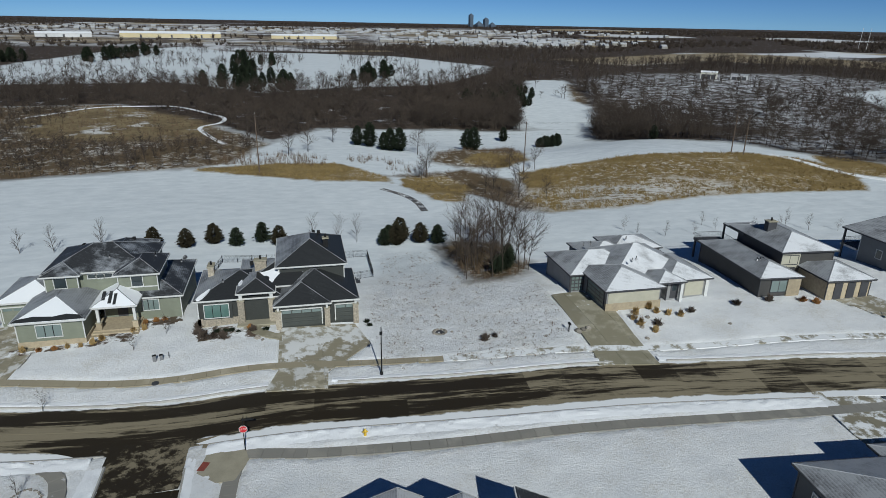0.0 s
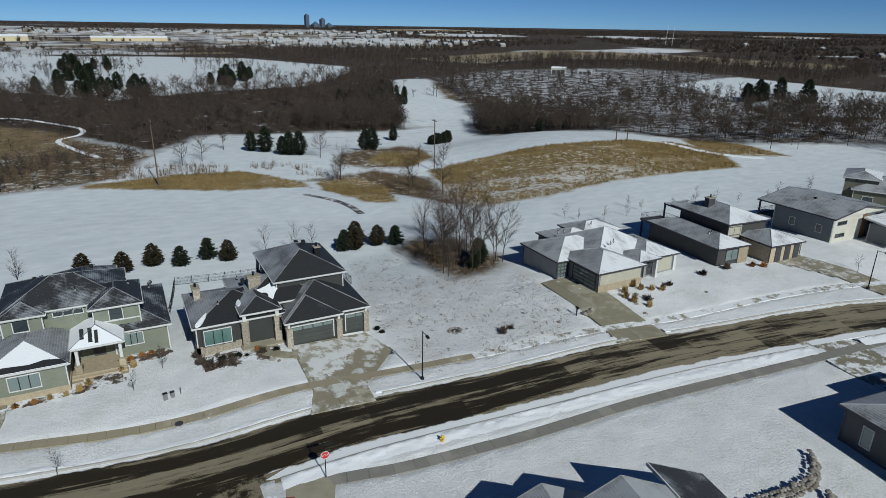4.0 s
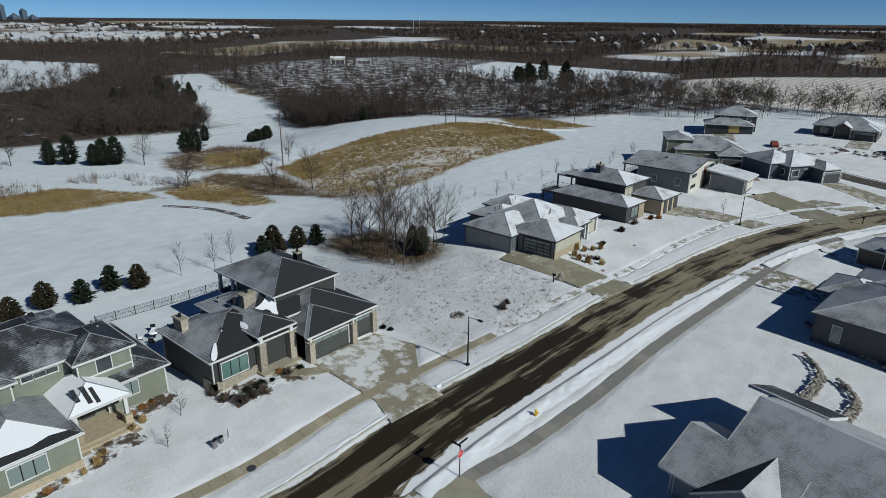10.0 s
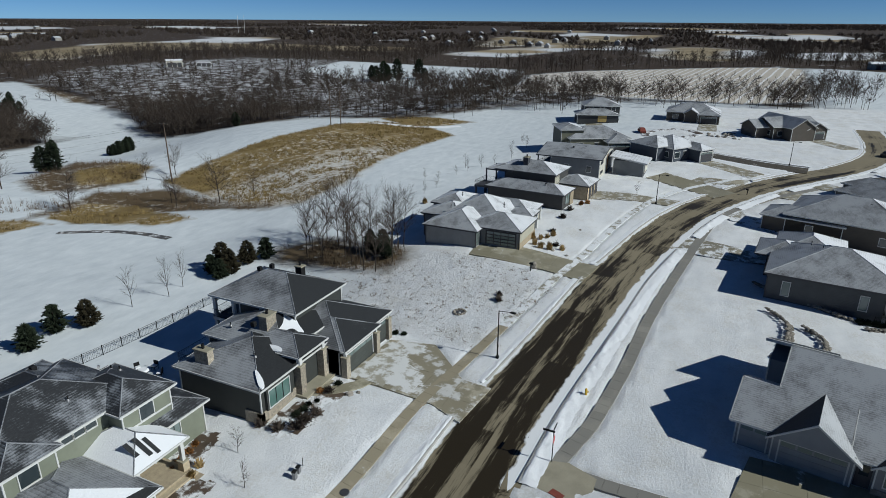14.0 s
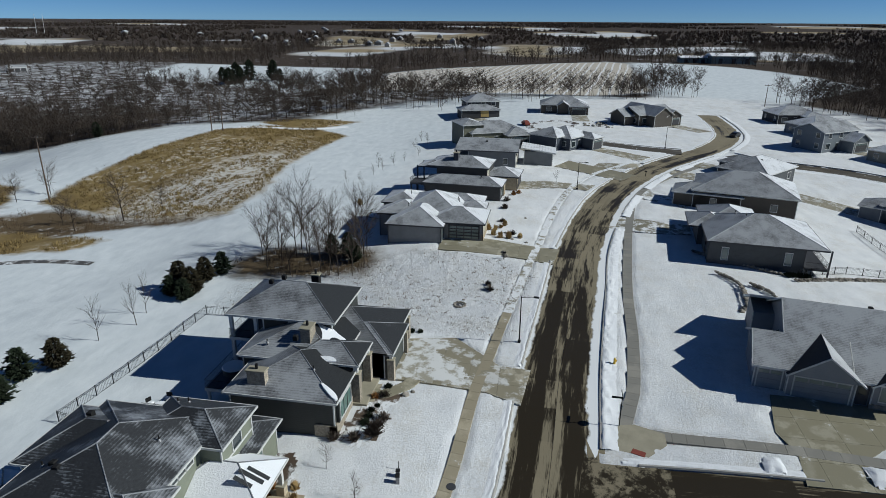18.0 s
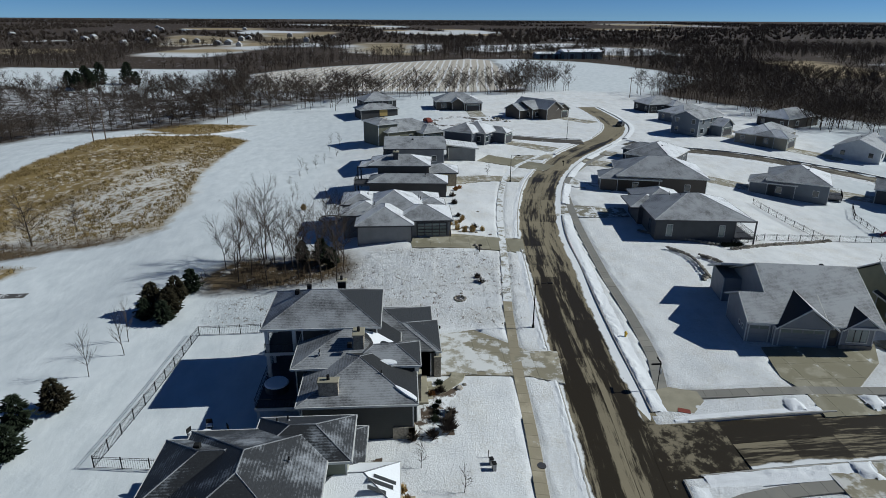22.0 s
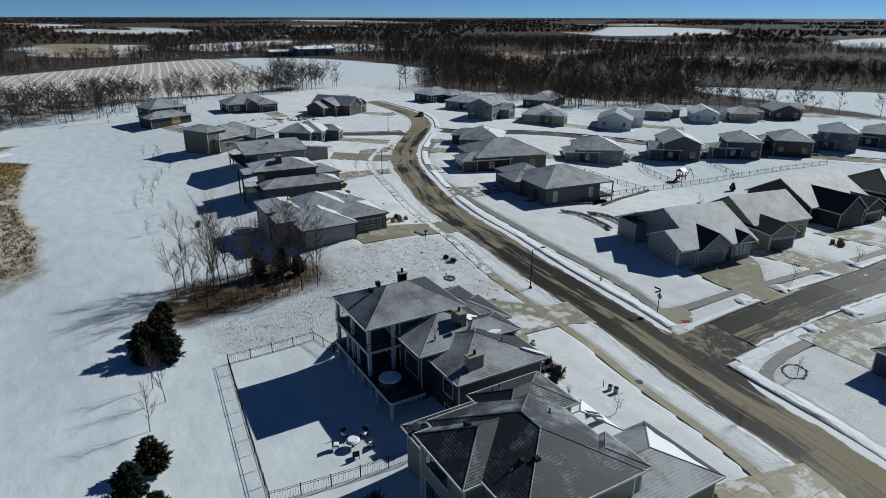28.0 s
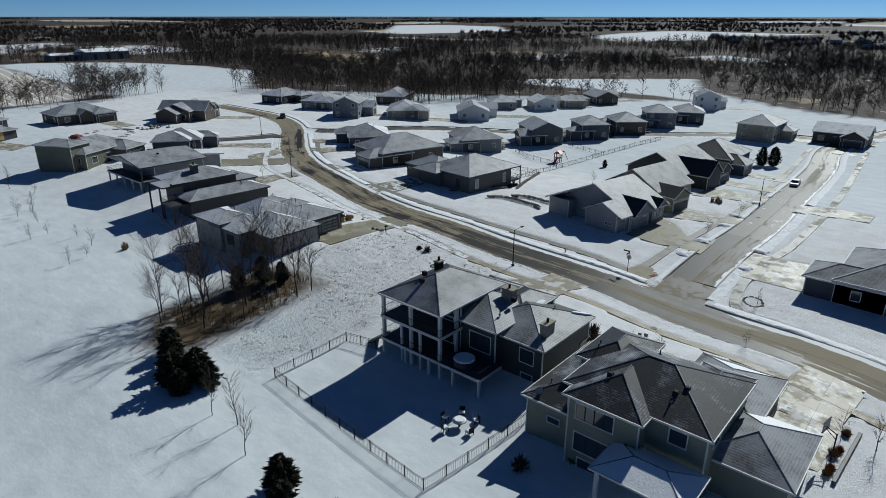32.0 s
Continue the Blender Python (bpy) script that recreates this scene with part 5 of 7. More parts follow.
def stone_modern_house():
    wall = siding("black_brown_siding", (0.06, 0.058, 0.055))
    h = House("dark_modern_house", "dark-sided two-storey house with ochre stone and snowy roofs", 69, 75, 1.9, -4, wall, TRIM_DARK, ROOF_PALE)
    low = -2.6
    h.hip((-7.6, -0.8, -8.0, 8.2), 2.9, 0.36, ROOF_GREY)
    h.walls((-7.6, -0.8, -8.0, 8.2), low, 2.8)
    h.hip((-2.2, 7.0, -4.4, 8.6), 5.2, 0.34)
    h.walls((-2.2, 7.0, -4.4, 7.0), low, 5.1)
    h.hip((1.0, 8.6, -10.2, -2.5), 3.0, 0.36)
    h.walls((1.0, 8.6, -10.2, -2.5), -0.6, 2.9, STONE_TAN)
    h.hip((-2.0, 3.6, 5.0, 10.6), 4.9, 0.3)
    h.window("S", -7.56, -4.2, 0.6, 2.4, 1.7, 2, PANE_PALE)
    part("stone_panel", Geo().block(-3.0, -1.0, -7.75, -7.4, -0.4, 2.5, .03), STONE_TAN, h.ob)
    h.window("S", -3.96, -0.4, 3.2, 2.6, 1.3, 2)
    h.door("S", -3.96, 0.0, 0.2, 1.3, 2.4)
    cream = siding("cream_panel", (0.44, 0.42, 0.33), False)
    part("panel", Geo().box(-1.7, 1.2, -4.0, -3.9, 2.6, 5.0), cream, h.ob, "cream wall panel")
    for x in (3.2, 5.2, 7.2):
        part("slatted_screen", Geo().box(x - .6, x + .6, -9.85, -9.7, 0.0, 2.5), TRIM_DARK, h.ob)
    h.deck(-6.6, -2.0, 7.0, 11.0, 2.4, low)
    for x in (-1.5, 3.5):
        part("roof_post", Geo().box(x - .12, x + .12, 10.7, 10.95, low, 4.9), TRIM_DARK, h.ob)
    h.chimney(0.8, 3.0, 5.4, 7.5, 0.7, 0.5, TRIM_DARK)
    for x in (-5.2, -4.7, -4.2):
        h.vent(x, -3.4, 3.9)


stone_modern_house()


def grey_modern_house():
    wall = siding("blue_grey_siding", (0.16, 0.17, 0.18))
    cream = siding("cream_siding", (0.58, 0.56, 0.48))
    h = House("grey_modern_house", "grey and cream modern house with broad low-pitched roof", 94, 73, 2.4, 0, wall, TRIM, ROOF_GREY)
    low = -3.0
    h.gable((-7.2, 10, -7.0, 8.0), 4.3, 0.17, "y", ROOF_GREY, cream, TRIM_DARK)
    h.walls((-7.0, 9.6, -6.8, 5.2), low, 4.25, wall, .5)
    part("panel", Geo().box(-6.4, 1.5, -6.4, -6.3, -0.4, 4.3), cream, h.ob, "cream front wall panel")
    for x, z in ((-4.2, 2.9), (-4.2, 0.7)):
        h.window("S", -6.4, x, z, 2.4, 0.5, 2, PANE, TRIM_DARK)
    part("timber_panel", Geo().box(1.6, 2.6, -6.45, -6.3, -0.4, 4.4), mat("cedar_board", (0.24, 0.12, 0.05), (0.17, 0.085, 0.04), 3, 0.7, 0.2), h.ob)
    h.window("S", -6.35, 6.5, 3.2, 2.2, 0.6, 2, PANE, TRIM_DARK)
    h.shed((0.5, 8.2, -15.6, -7.2), 2.8, 3.9, "S", ROOF_PALE)
    h.walls((0.9, 7.8, -15.2, -7.6), -0.8, 2.85, wall, .4)
    part("panel", Geo().box(3.0, 7.3, -14.9, -14.8, 0.1, 2.8), cream, h.ob, "cream garage front")
    h.window("S", -14.9, 5.2, 1.7, 2.6, 0.5, 2, PANE, TRIM_DARK)
    h.door("S", -14.85, 1.9, -0.2, 0.9, 2.4)
    part("roof_post", Geo().box(-6.9, -6.65, 7.5, 7.75, low, 4.3), TRIM_DARK, h.ob)
    h.deck(-6.6, 9, 5.0, 8.2, 1.4, low)
    for y, z in ((-4.0, 1.2), (1.0, 1.2)):
        h.window("W", -6.5, y, z, 1.0, 1.3, 1)
    for x, y in ((-1.0, 1.0), (0.5, -1.5), (2.0, 3.0)):
        h.box_vent(x, y, 5.4)


grey_modern_house()


def gable_house():
    wall = siding("pale_blue_grey_siding", (0.26, 0.27, 0.285))
    # N slopes take the near-black shingles: their shade is put into the colour
    look_of = {"*": SHINGLE_MID, "S": SHINGLE_FROST, "N": SHINGLE_BARE_SHADE}
    h = House("gabled_house", "pale grey house with steep front gables and a stone bay", 8.4, 27, 0.1, -10, wall, TRIM, look_of)
    slopes = {"*": SHINGLE_MID, "E": SHINGLE_FROST}
    h.gable((-8.7, 8.7, -6.0, 5.9), 3.2, 0.47, "y", slopes, wall)
    h.walls((-7.9, 8.7, -6.0, 5.9), -1.5, 3.15)
    h.gable((-8.7, -0.2, 0.0, 8.9), 3.22, 0.47, "y", slopes, wall)
    h.walls((-7.8, -0.2, 0.0, 8.9), -1.0, 3.15)
    part("vent", Geo().box(-5.2, -4.9, 8.44, 8.5, 3.6, 4.0).box(-4.4, -4.1, 8.44, 8.5, 3.6, 4.0), TRIM_DARK, h.ob)
    h.gable((-9.3, 0.5, -0.9, 5.9), 2.95, 0.74, "x", look_of, siding("shake_blue", (0.24, 0.255, 0.275)))
    h.walls((-8.4, 0.5, -0.9, 5.9), -0.5, 2.85)
    h.gable((-8.9, 0.5, -5.9, -1.5), 2.95, 0.74, "x", look_of, siding("shake_blue", (0.24, 0.255, 0.275)))
    h.walls((-8.2, 0.5, -5.9, -1.5), -0.5, 2.85, None, .45, True, ROCK, 1.0)
    h.shed((4.0, 9.4, 2.0, 8.4), 3.3, 5.6, "E", {"*": SHINGLE_DARK})
    h.walls((3.6, 9.2, 2.2, 8.2), -2.0, 3.4)
    d = siding("door_blue_grey", (0.26, 0.275, 0.29))
    h.garage_door("W", -7.96, 2.4, 0.05, 4.9, 2.2, d, 4)
    h.garage_door("W", -7.35, 7.0, 0.05, 2.2, 2.2, d, 2)
    h.door("W", -7.45, -1.2, 0.1, 1.1, 2.2)
    h.window("W", -7.76, -3.7, 0.9, 2.2, 1.6, 3, PANE_PALE)
    for y in (-0.4, 4.6):
        part("gable_bracket", Geo().box(-8.9, -8.7, y - .06, y + .06, 2.9, 3.4), TRIM, h.ob)
    for x in (-6.2, -5.2):
        h.window("N", 8.45, x, 1.3, 0.45, 0.45, 1)
    h.box_vent(2.0, -3.0, 6.5)


gable_house()


def walkout_house():
    wall = siding("slate_siding", (0.075, 0.08, 0.084))
    h = House("slate_house", "slate-grey hip-roofed house with a covered rear deck", 47, 25, 0.9, -6, wall, TRIM_DARK, ROOF_GREY)
    low = -3.2
    h.hip((-10.4, 4.5, -8.6, 8.2), 3.2, 0.38)
    h.walls((-10.4, 4.5, -6.0, 8.2), low, 3.1)
    h.hip((0.0, 11.2, -1.5, 8.0), 2.9, 0.4)
    h.walls((0.0, 11.2, -1.5, 8.0), -1.0, 2.8)
    h.hip((-2.0, 6.0, 3.0, 10.2), 2.9, 0.38)
    h.walls((-2.0, 6.0, 3.0, 9.0), -1.0, 2.8)
    h.garage_door("N", 7.56, 8.0, -0.1, 4.9, 2.2, siding("door_dark", (0.09, 0.09, 0.09)), 4)
    for y in (5.4, -3.4):
        h.window("W", -9.96, y, 0.3, 0.9, 1.9, 1, PANE_PALE, TRIM)
    h.window("N", 7.76, -6.5, 0.2, 1.2, 2.0, 1)
    part("roof_post", Geo().box(-10.0, -9.8, -9.1, -8.9, low, 3.1), TRIM_DARK, h.ob)
    h.deck(-9.6, 3.0, -9.0, -6.0, 0.0, low, True, "SW")
    for x, y in ((-3.0, 2.0), (-2.2, 1.2), (-1.5, 3.4)):
        h.vent(x, y, 5.5)


walkout_house()


def far_house(name, label, x, y, turn, w, d, eave, wall, front=0.3, style="hip", storeys=1, roofs=ROOF_GREY, wing=True, low=-1.5, pitch=0.42, trim=TRIM):
    """A house of the estate, its front towards local -y: main block, garage wing, porch, windows."""
    h = House(name, label, x, y, at(x, y) + 0.2, turn, wall, trim, roofs, "estate houses")
    m = (-w / 2, w / 2, -d / 2, d / 2)
    (h.hip if style == "hip" else h.gable)(m, eave, pitch)
    h.walls(m, low, eave - .08)
    gw = min(7.5, w * 0.48)
    gx0 = w / 2 - gw if front > 0 else -w / 2
    if wing:
        g = (gx0, gx0 + gw, -d / 2 - 3.6, 0)
        if style == "hip":
            h.hip(g, min(eave, 2.9), pitch)
        else:
            h.gable(g, min(eave, 2.9), 0.55, "y")
        h.walls(g, -0.8, min(eave, 2.9) - .08)
        h.garage_door("S", -d / 2 - 3.16, gx0 + gw / 2, 0.0, 4.9, 2.15, TRIM_DARK if wall is not GREY else siding("door_light", (0.4, 0.4, 0.38)), 4)
        reach, m2 = 3.0, pose(x, y, 0, 0, 0, turn)
        while reach < 14:
            q = m2 @ Vector((gx0 + gw / 2, -d / 2 - 3.2 - reach, 0))
            if min(float(off_line(line, q.x, q.y)) - half for line, half in ROADS) < 0.3:
                break
            reach += 0.5
        corners = [m2 @ Vector((gx0 + gw / 2 + a, -d / 2 - 3.2 - b, 0)) for a, b in ((-2.7, 0), (2.7, 0), (3.0, reach), (-3.0, reach))]
        if not any(inside(p, corners[2].x, corners[2].y) > -3 for p in DRIVES.values()):
            drive("driveway", [(c.x, c.y) for c in corners], DRIVE_FILM, "short concrete driveway with thin snow", 6.0, 0.09)
        px0, px1 = (-w / 2 + 0.4, gx0) if front > 0 else (gx0 + gw, w / 2 - 0.4)
    else:
        px0, px1 = -w / 2 + 0.4, w / 2 - 0.4
    pc = (px0 + px1) / 2
    h.door("S", -d / 2 + .45, pc + (px1 - px0) * .3, 0.1)
    h.window("S", -d / 2 + .45, pc - (px1 - px0) * .2, 0.7, 1.8, 1.4, 2)
    for s in range(storeys):
        z = 0.8 + 2.8 * s
        if z + 1.6 < eave:
            for k in (-0.28, 0.28):
                h.window("N", d / 2 - .45, k * w, z, 1.6, 1.4, 2)
                h.window("W", -w / 2 + .45, k * d, z, 1.1, 1.3, 1)
                h.window("E", w / 2 - .45, k * d, z, 1.1, 1.3, 1)
            if s:
                for k in (-0.3, 0.0, 0.3):
                    h.window("S", -d / 2 + .45, k * w, z, 1.3, 1.3, 2)
    h.box_vent(w * .1, d * .12, eave + pitch * min(w, d) * .36)
    h.vent(-w * .12, d * .15, eave + pitch * min(w, d) * .33)
    if low < -2:
        h.window("N", d / 2 - .45, -w * .15, low + .3, 2.4, 1.9, 2)
        h.deck(-w * .25, w * .2, d / 2 - .45, d / 2 + 2.6, 0.0, low)
    return h


OLIVE = siding("olive_siding", (0.15, 0.15, 0.105))
TAN_S = siding("tan_siding", (0.30, 0.27, 0.20))
NAVY = siding("navy_siding", (0.055, 0.065, 0.085))
BLACK_S = siding("black_siding", (0.035, 0.036, 0.038))
WHITE_S = siding("white_siding", (0.62, 0.63, 0.62))
BROWN_S = siding("brown_siding", (0.078, 0.066, 0.052))
SLATE_S = siding("slate_siding", (0.095, 0.10, 0.105))
CHALK = siding("chalk_blue_siding", (0.15, 0.17, 0.19))

HOUSES = {}
for args in (
    ("tan_house", "tan and olive house with hip roofs above a walk-out slope", 125, 76, -62, 17, 12, 3.4, OLIVE, 0.3, "hip", 1, ROOF_GREY, True, -3.0),
    ("navy_house", "navy-sided house with white garage trim and frosted roof", 119, 55, -34, 11, 11, 3.2, NAVY, 0.3, "hip", 1, ROOF_GREY, True, -1.2),
    ("black_house", "black two-storey house with yellow timber and tiered snowy roofs", 181, 86, -70, 13, 11, 5.2, BLACK_S, -0.3, "hip", 2, ROOF_GREY, True, -1.5),
    ("hip_house", "wide hip-roofed house with two garage doors below bare trees", 190, 55, -88, 18, 13, 3.0, BROWN_S, 0.3, "hip", 1, ROOF_GREY, True, -1.0),
    ("crossgable_house", "grey-brown house with crossing gables", 170, 27, -55, 16, 11, 3.4, BROWN_S, 0.3, "gable", 1, ROOF_GREY, True, -1.0),
    ("umber_house", "dark umber long house with frosted hip roof", 72.5, 20, 166, 15, 19, 3.6, BROWN_S, 0.3, "hip", 1, ROOF_GREY, True, -2.0),
    ("slate_cottage", "slate-sided house with frosted hip roof", 93, 12, 140, 15, 12, 3.2, SLATE_S, -0.3, "hip", 1, ROOF_GREY, True, -1.2),
    ("chalk_house", "blue-grey walk-out house with rear deck and hip roof", 74, -14, -212, 14, 13, 3.6, CHALK, 0.3, "hip", 1, ROOF_GREY, True, -3.2),
    ("dark_gable_house", "dark two-storey house with steep frosted gables", 66, -38, -218, 14, 11, 4.6, SLATE_S, 0.3, "gable", 2, ROOF_GREY, True, -2.6),
    ("dark_teal_house", "dark teal two-storey house with white windows", 57, -54, -222, 12, 10, 4.8, NAVY, 0.3, "hip", 2, ROOF_GREY, True, -2.6),
    ("dark_brown_house", "dark brown house with frosted hip roof and deck", 52, -70, -226, 13, 11, 4.2, BROWN_S, -0.3, "hip", 2, ROOF_GREY, True, -2.6),
    ("slate_two_storey", "slate two-storey house with frosted roof", 48, -88, -238, 12, 11, 5.4, CHALK, 0.3, "hip", 2, ROOF_GREY, True, -1.6),
    ("dark_end_house", "dark house with frosted hip roof near the end of the row", 44, -106, -245, 14, 11, 4.0, SLATE_S, 0.3, "hip", 2, ROOF_GREY, True, -1.6),
    ("white_tall_house", "white two-storey house with a gable", 50, -142, -60, 11, 10, 5.6, WHITE_S, 0.3, "gable", 2, ROOF_GREY, True, -1.0),
    ("craftsman_house", "pale two-storey house with paired gables and porch", 134, -17, -55, 15, 10, 5.2, CHALK, 0.3, "gable", 2, ROOF_PALE, True, -0.8),
    ("twin_garage_house", "tan ranch house with wide garage doors", 122, -33, -50, 18, 12, 2.9, TAN_S, -0.3, "hip", 1, ROOF_PALE, True, -0.8),
    ("white_gable_house", "white ranch house with a front gable", 105, -52, -48, 16, 12, 3.0, WHITE_S, 0.3, "gable", 1, ROOF_PALE, True, -0.8),
    ("grey_ranch", "grey ranch house with snowy roof", 112, -80, -45, 13, 11, 2.9, GREY, 0.3, "hip", 1, ROOF_PALE, True, -0.8),
    ("white_ranch", "white ranch house with snowy gable roof", 100, -92, -42, 14, 10, 3.0, WHITE_S, 0.3, "gable", 1, ROOF_PALE, True, -0.8),
    ("tan_ranch", "tan ranch house with hip roof", 94, -106, -40, 12, 10, 2.9, TAN_S, 0.3, "hip", 1, ROOF_PALE, True, -0.8),
    ("brown_gable_house", "brown house with two front gables", 91, -126, -38, 15, 11, 3.1, BROWN_S, 0.3, "gable", 1, ROOF_GREY, True, -0.8),
    ("black_gable_house", "black house with snowy hip roof by the field", 184, -24, -80, 15, 12, 3.2, BLACK_S, 0.3, "hip", 1, ROOF_PALE, True, -0.8),
    ("grey_hip_house", "grey hip-roofed house with white trim", 158, -24, -65, 16, 12, 3.2, GREY, -0.3, "hip", 1, ROOF_PALE, True, -0.8),
    ("roof_among_trees", "dark house half hidden among bare trees", 152, -58, -60, 20, 12, 3.2, BROWN_S, 0.3, "hip", 1, ROOF_PALE, False, -0.8),
    ("olive_gable_house", "olive house with dark blue-black gabled roofs", 8.6, 9.6, -100, 13, 13, 3.4, siding("olive_tan_siding", (0.26, 0.25, 0.15)), -0.3, "gable", 1, {"*": SHINGLE_BARE_SHADE, "W": SHINGLE_DUST}, True, -1.0, 0.55),
    ("dark_steep_house", "dark house with steep dark gables and a frosted valley", 13, -14, -94, 18, 15, 3.8, BLACK_S, 0.3, "gable", 1, {"*": SHINGLE_BARE_SHADE, "W": SHINGLE_DUST}, True, -1.5, 0.55),
    ("dark_blue_house", "dark house with blue-black hip roofs", 11, -38, -90, 17, 14, 3.8, NAVY, -0.3, "hip", 1, {"*": SHINGLE_BARE_SHADE, "W": SHINGLE_DUST}, True, -1.0, 0.5),
    ("tan_two_storey", "tan two-storey house with layered hip roofs", 14, -92, -90, 16, 12, 5.2, TAN_S, 0.3, "hip", 2, ROOF_GREY, True, -0.8),
    ("yellow_gable_house", "brown and cream house with a broad front gable", -8, -102, 180, 16, 12, 3.4, BROWN_S, 0.3, "gable", 1, ROOF_PALE, True, -0.8),
    ("corner_house", "dark grey house with frosted hip roof on the corner lot", -38.5, 33, 90, 17, 14, 3.2, NAVY, 0.3, "hip", 1, {"*": SHINGLE_DUST}, True, -0.8),
):
    HOUSES[args[0]] = far_house(*args)

# second tiers and cross wings
h = HOUSES["black_house"]
h.hip((-9.5, 5.5, -10.0, -1.0), 2.7, 0.36)
h.walls((-9.5, 5.5, -10.0, -1.0), -1.5, 2.6, None, .5)
part("timber_panel", Geo().box(-2.0, 1.0, -9.55, -9.45, 0.2, 2.4), siding("yellow_board", (0.42, 0.30, 0.10)), h.ob)
h = HOUSES["crossgable_house"]
h.gable((-5.0, 3.6, -9.6, 7.5), 3.5, 0.62, "y")
h.walls((-5.0, 3.6, -9.6, 7.5), -1.0, 3.4)
h.gable((-12.0, -3.0, -3.0, 5.0), 3.0, 0.5, "x")
h.walls((-12.0, -3.0, -3.0, 5.0), -1.0, 2.9)
h = HOUSES["tan_house"]
h.hip((-10.5, -3.5, -4.0, 6.6), 5.4, 0.3)
h.walls((-10.5, -3.5, -4.0, 6.6), -3.0, 5.3)
h.window("N", 6.15, -7.0, 3.2, 2.4, 1.4, 3)
h = HOUSES["navy_house"]
h.hip((-8.5, 1.0, -3.0, 6.6), 3.5, 0.4)
h.walls((-8.5, 1.0, -3.0, 6.6), -1.2, 3.4)
h = HOUSES["dark_steep_house"]
h.gable((-7.0, 1.0, -12.0, 2.0), 3.6, 0.75, "y", {"*": SHINGLE_BARE_SHADE, "W": SHINGLE_DUST})
h.walls((-7.0, 1.0, -12.0, 2.0), -1.5, 3.5)
h = HOUSES["hip_house"]
h.gable((-3.0, 2.0, -9.0, 0.0), 3.0, 0.6, "y")
h.walls((-3.0, 2.0, -8.6, 0.0), -1.0, 2.9)


# ---- trees ----
def limb(g, tw, p, d, length, r, depth, rng, spread, sides):
    """A bending limb that forks; the last two orders go into tw."""
    bits = 3 if depth > 1 else 2
    for i in range(bits):
        q = p + d * (length / bits)
        (g if depth > 1 else tw).tube(p, q, r * (1 - 0.28 * i / bits), r * (1 - 0.28 * (i + 1) / bits), sides if depth > 1 else 3, False)
        p = q
        d = (d + Vector((rng.uniform(-.14, .14), rng.uniform(-.14, .14), rng.uniform(-.02, .12)))).normalized()
        if depth > 0 and (i > 0 or depth < 3):
            for k in range(2 if depth > 1 else 3):
                s = d.orthogonal().normalized()
                s = Matrix.Rotation(rng.uniform(0, 6.28), 3, d) @ s
                nd = (d + s * rng.uniform(spread * .6, spread * 1.3)).normalized()
                limb(g, tw, p, nd, length * rng.uniform(.5, .72), r * rng.uniform(.38, .55), depth - 1, rng, spread, 3)
    if depth == 0:
        tw.tube(p, p + d * length * .35, r * .6, r * .25, 3, False)


def bare_tree_meshes(seed, h, spread=0.75, depth=3, r=None, clear=0.3, reach=0.21):
    rng = random.Random(seed)
    g, tw = Geo(), Geo()
    r = r or h * 0.016
    p, d = Vector((0, 0, -.1)), Vector((rng.uniform(-.05, .05), rng.uniform(-.05, .05), 1)).normalized()
    n = 6
    for i in range(n):
        q = p + d * (h * 0.82 / n)
        g.tube(p, q, r * (1 - .75 * i / n), r * (1 - .75 * (i + 1) / n), 6, False)
        p = q
        d = (d + Vector((rng.uniform(-.1, .1), rng.uniform(-.1, .1), .05))).normalized()
        if (i + 1) / n > clear:
            for k in range(3):
                a = rng.uniform(0, 6.28)
                nd = (Vector((math.cos(a), math.sin(a), 0)) * spread + Vector((0, 0, rng.uniform(.45, .9)))).normalized()
                limb(g, tw, p, nd, h * reach * rng.uniform(.8, 1.25), r * (.5 - .05 * i), depth - 1, rng, spread * .8, 4)
    limb(g, tw, p, d, h * .16, r * .25, 1, rng, spread * .6, 3)
    return mesh_of("trunk", g.v, g.f, BARK), mesh_of("crown", tw.v, tw.f, TWIGS)


def conifer_meshes(seed, h, w, needle, ragged=0.25):
    """Trunk and tiers of drooping sprays; every spray a small folded blade."""
    rng = random.Random(seed)
    t, g = Geo().tube((0, 0, -.2), (0, 0, h * .95), h * .022, .015, 6, False), Geo()
    for i in range(int(640 * (h / 5))):
        f = rng.random() ** 1.1
        z = h * (0.04 + 0.94 * f)
        reach = w * 1.05 * min(1.0, (f + 0.12) * 2.6) * (1 - f) ** 0.46 * rng.uniform(1 - ragged * 1.6, 1.0 + ragged * .4) + .06
        a = rng.uniform(0, 6.283)
        d = Vector((math.cos(a), math.sin(a), 0))
        s = Vector((-d.y, d.x, 0))
        for k in range(3):
            q = rng.uniform(.45, 1.0)
            c = d * reach * q + Vector((0, 0, z + rng.uniform(-.1, .1) - reach * q * .12))
            e = c + (d * rng.uniform(.25, .8) + s * rng.uniform(-.35, .35)) * (.4 + reach * .28) + Vector((0, 0, rng.uniform(-.05, .22)))
            ww = s * (.055 + reach * .06) * rng.uniform(.7, 1.3)
            up = Vector((0, 0, rng.uniform(.02, .12)))
            g.poly([c - ww, c + ww, e, c + up * 2 - d * .1], ((0, 1, 2), (0, 2, 3), (3, 2, 1)))
    return mesh_of("trunk", t.v, t.f, BARK), mesh_of("crown", g.v, g.f, needle)


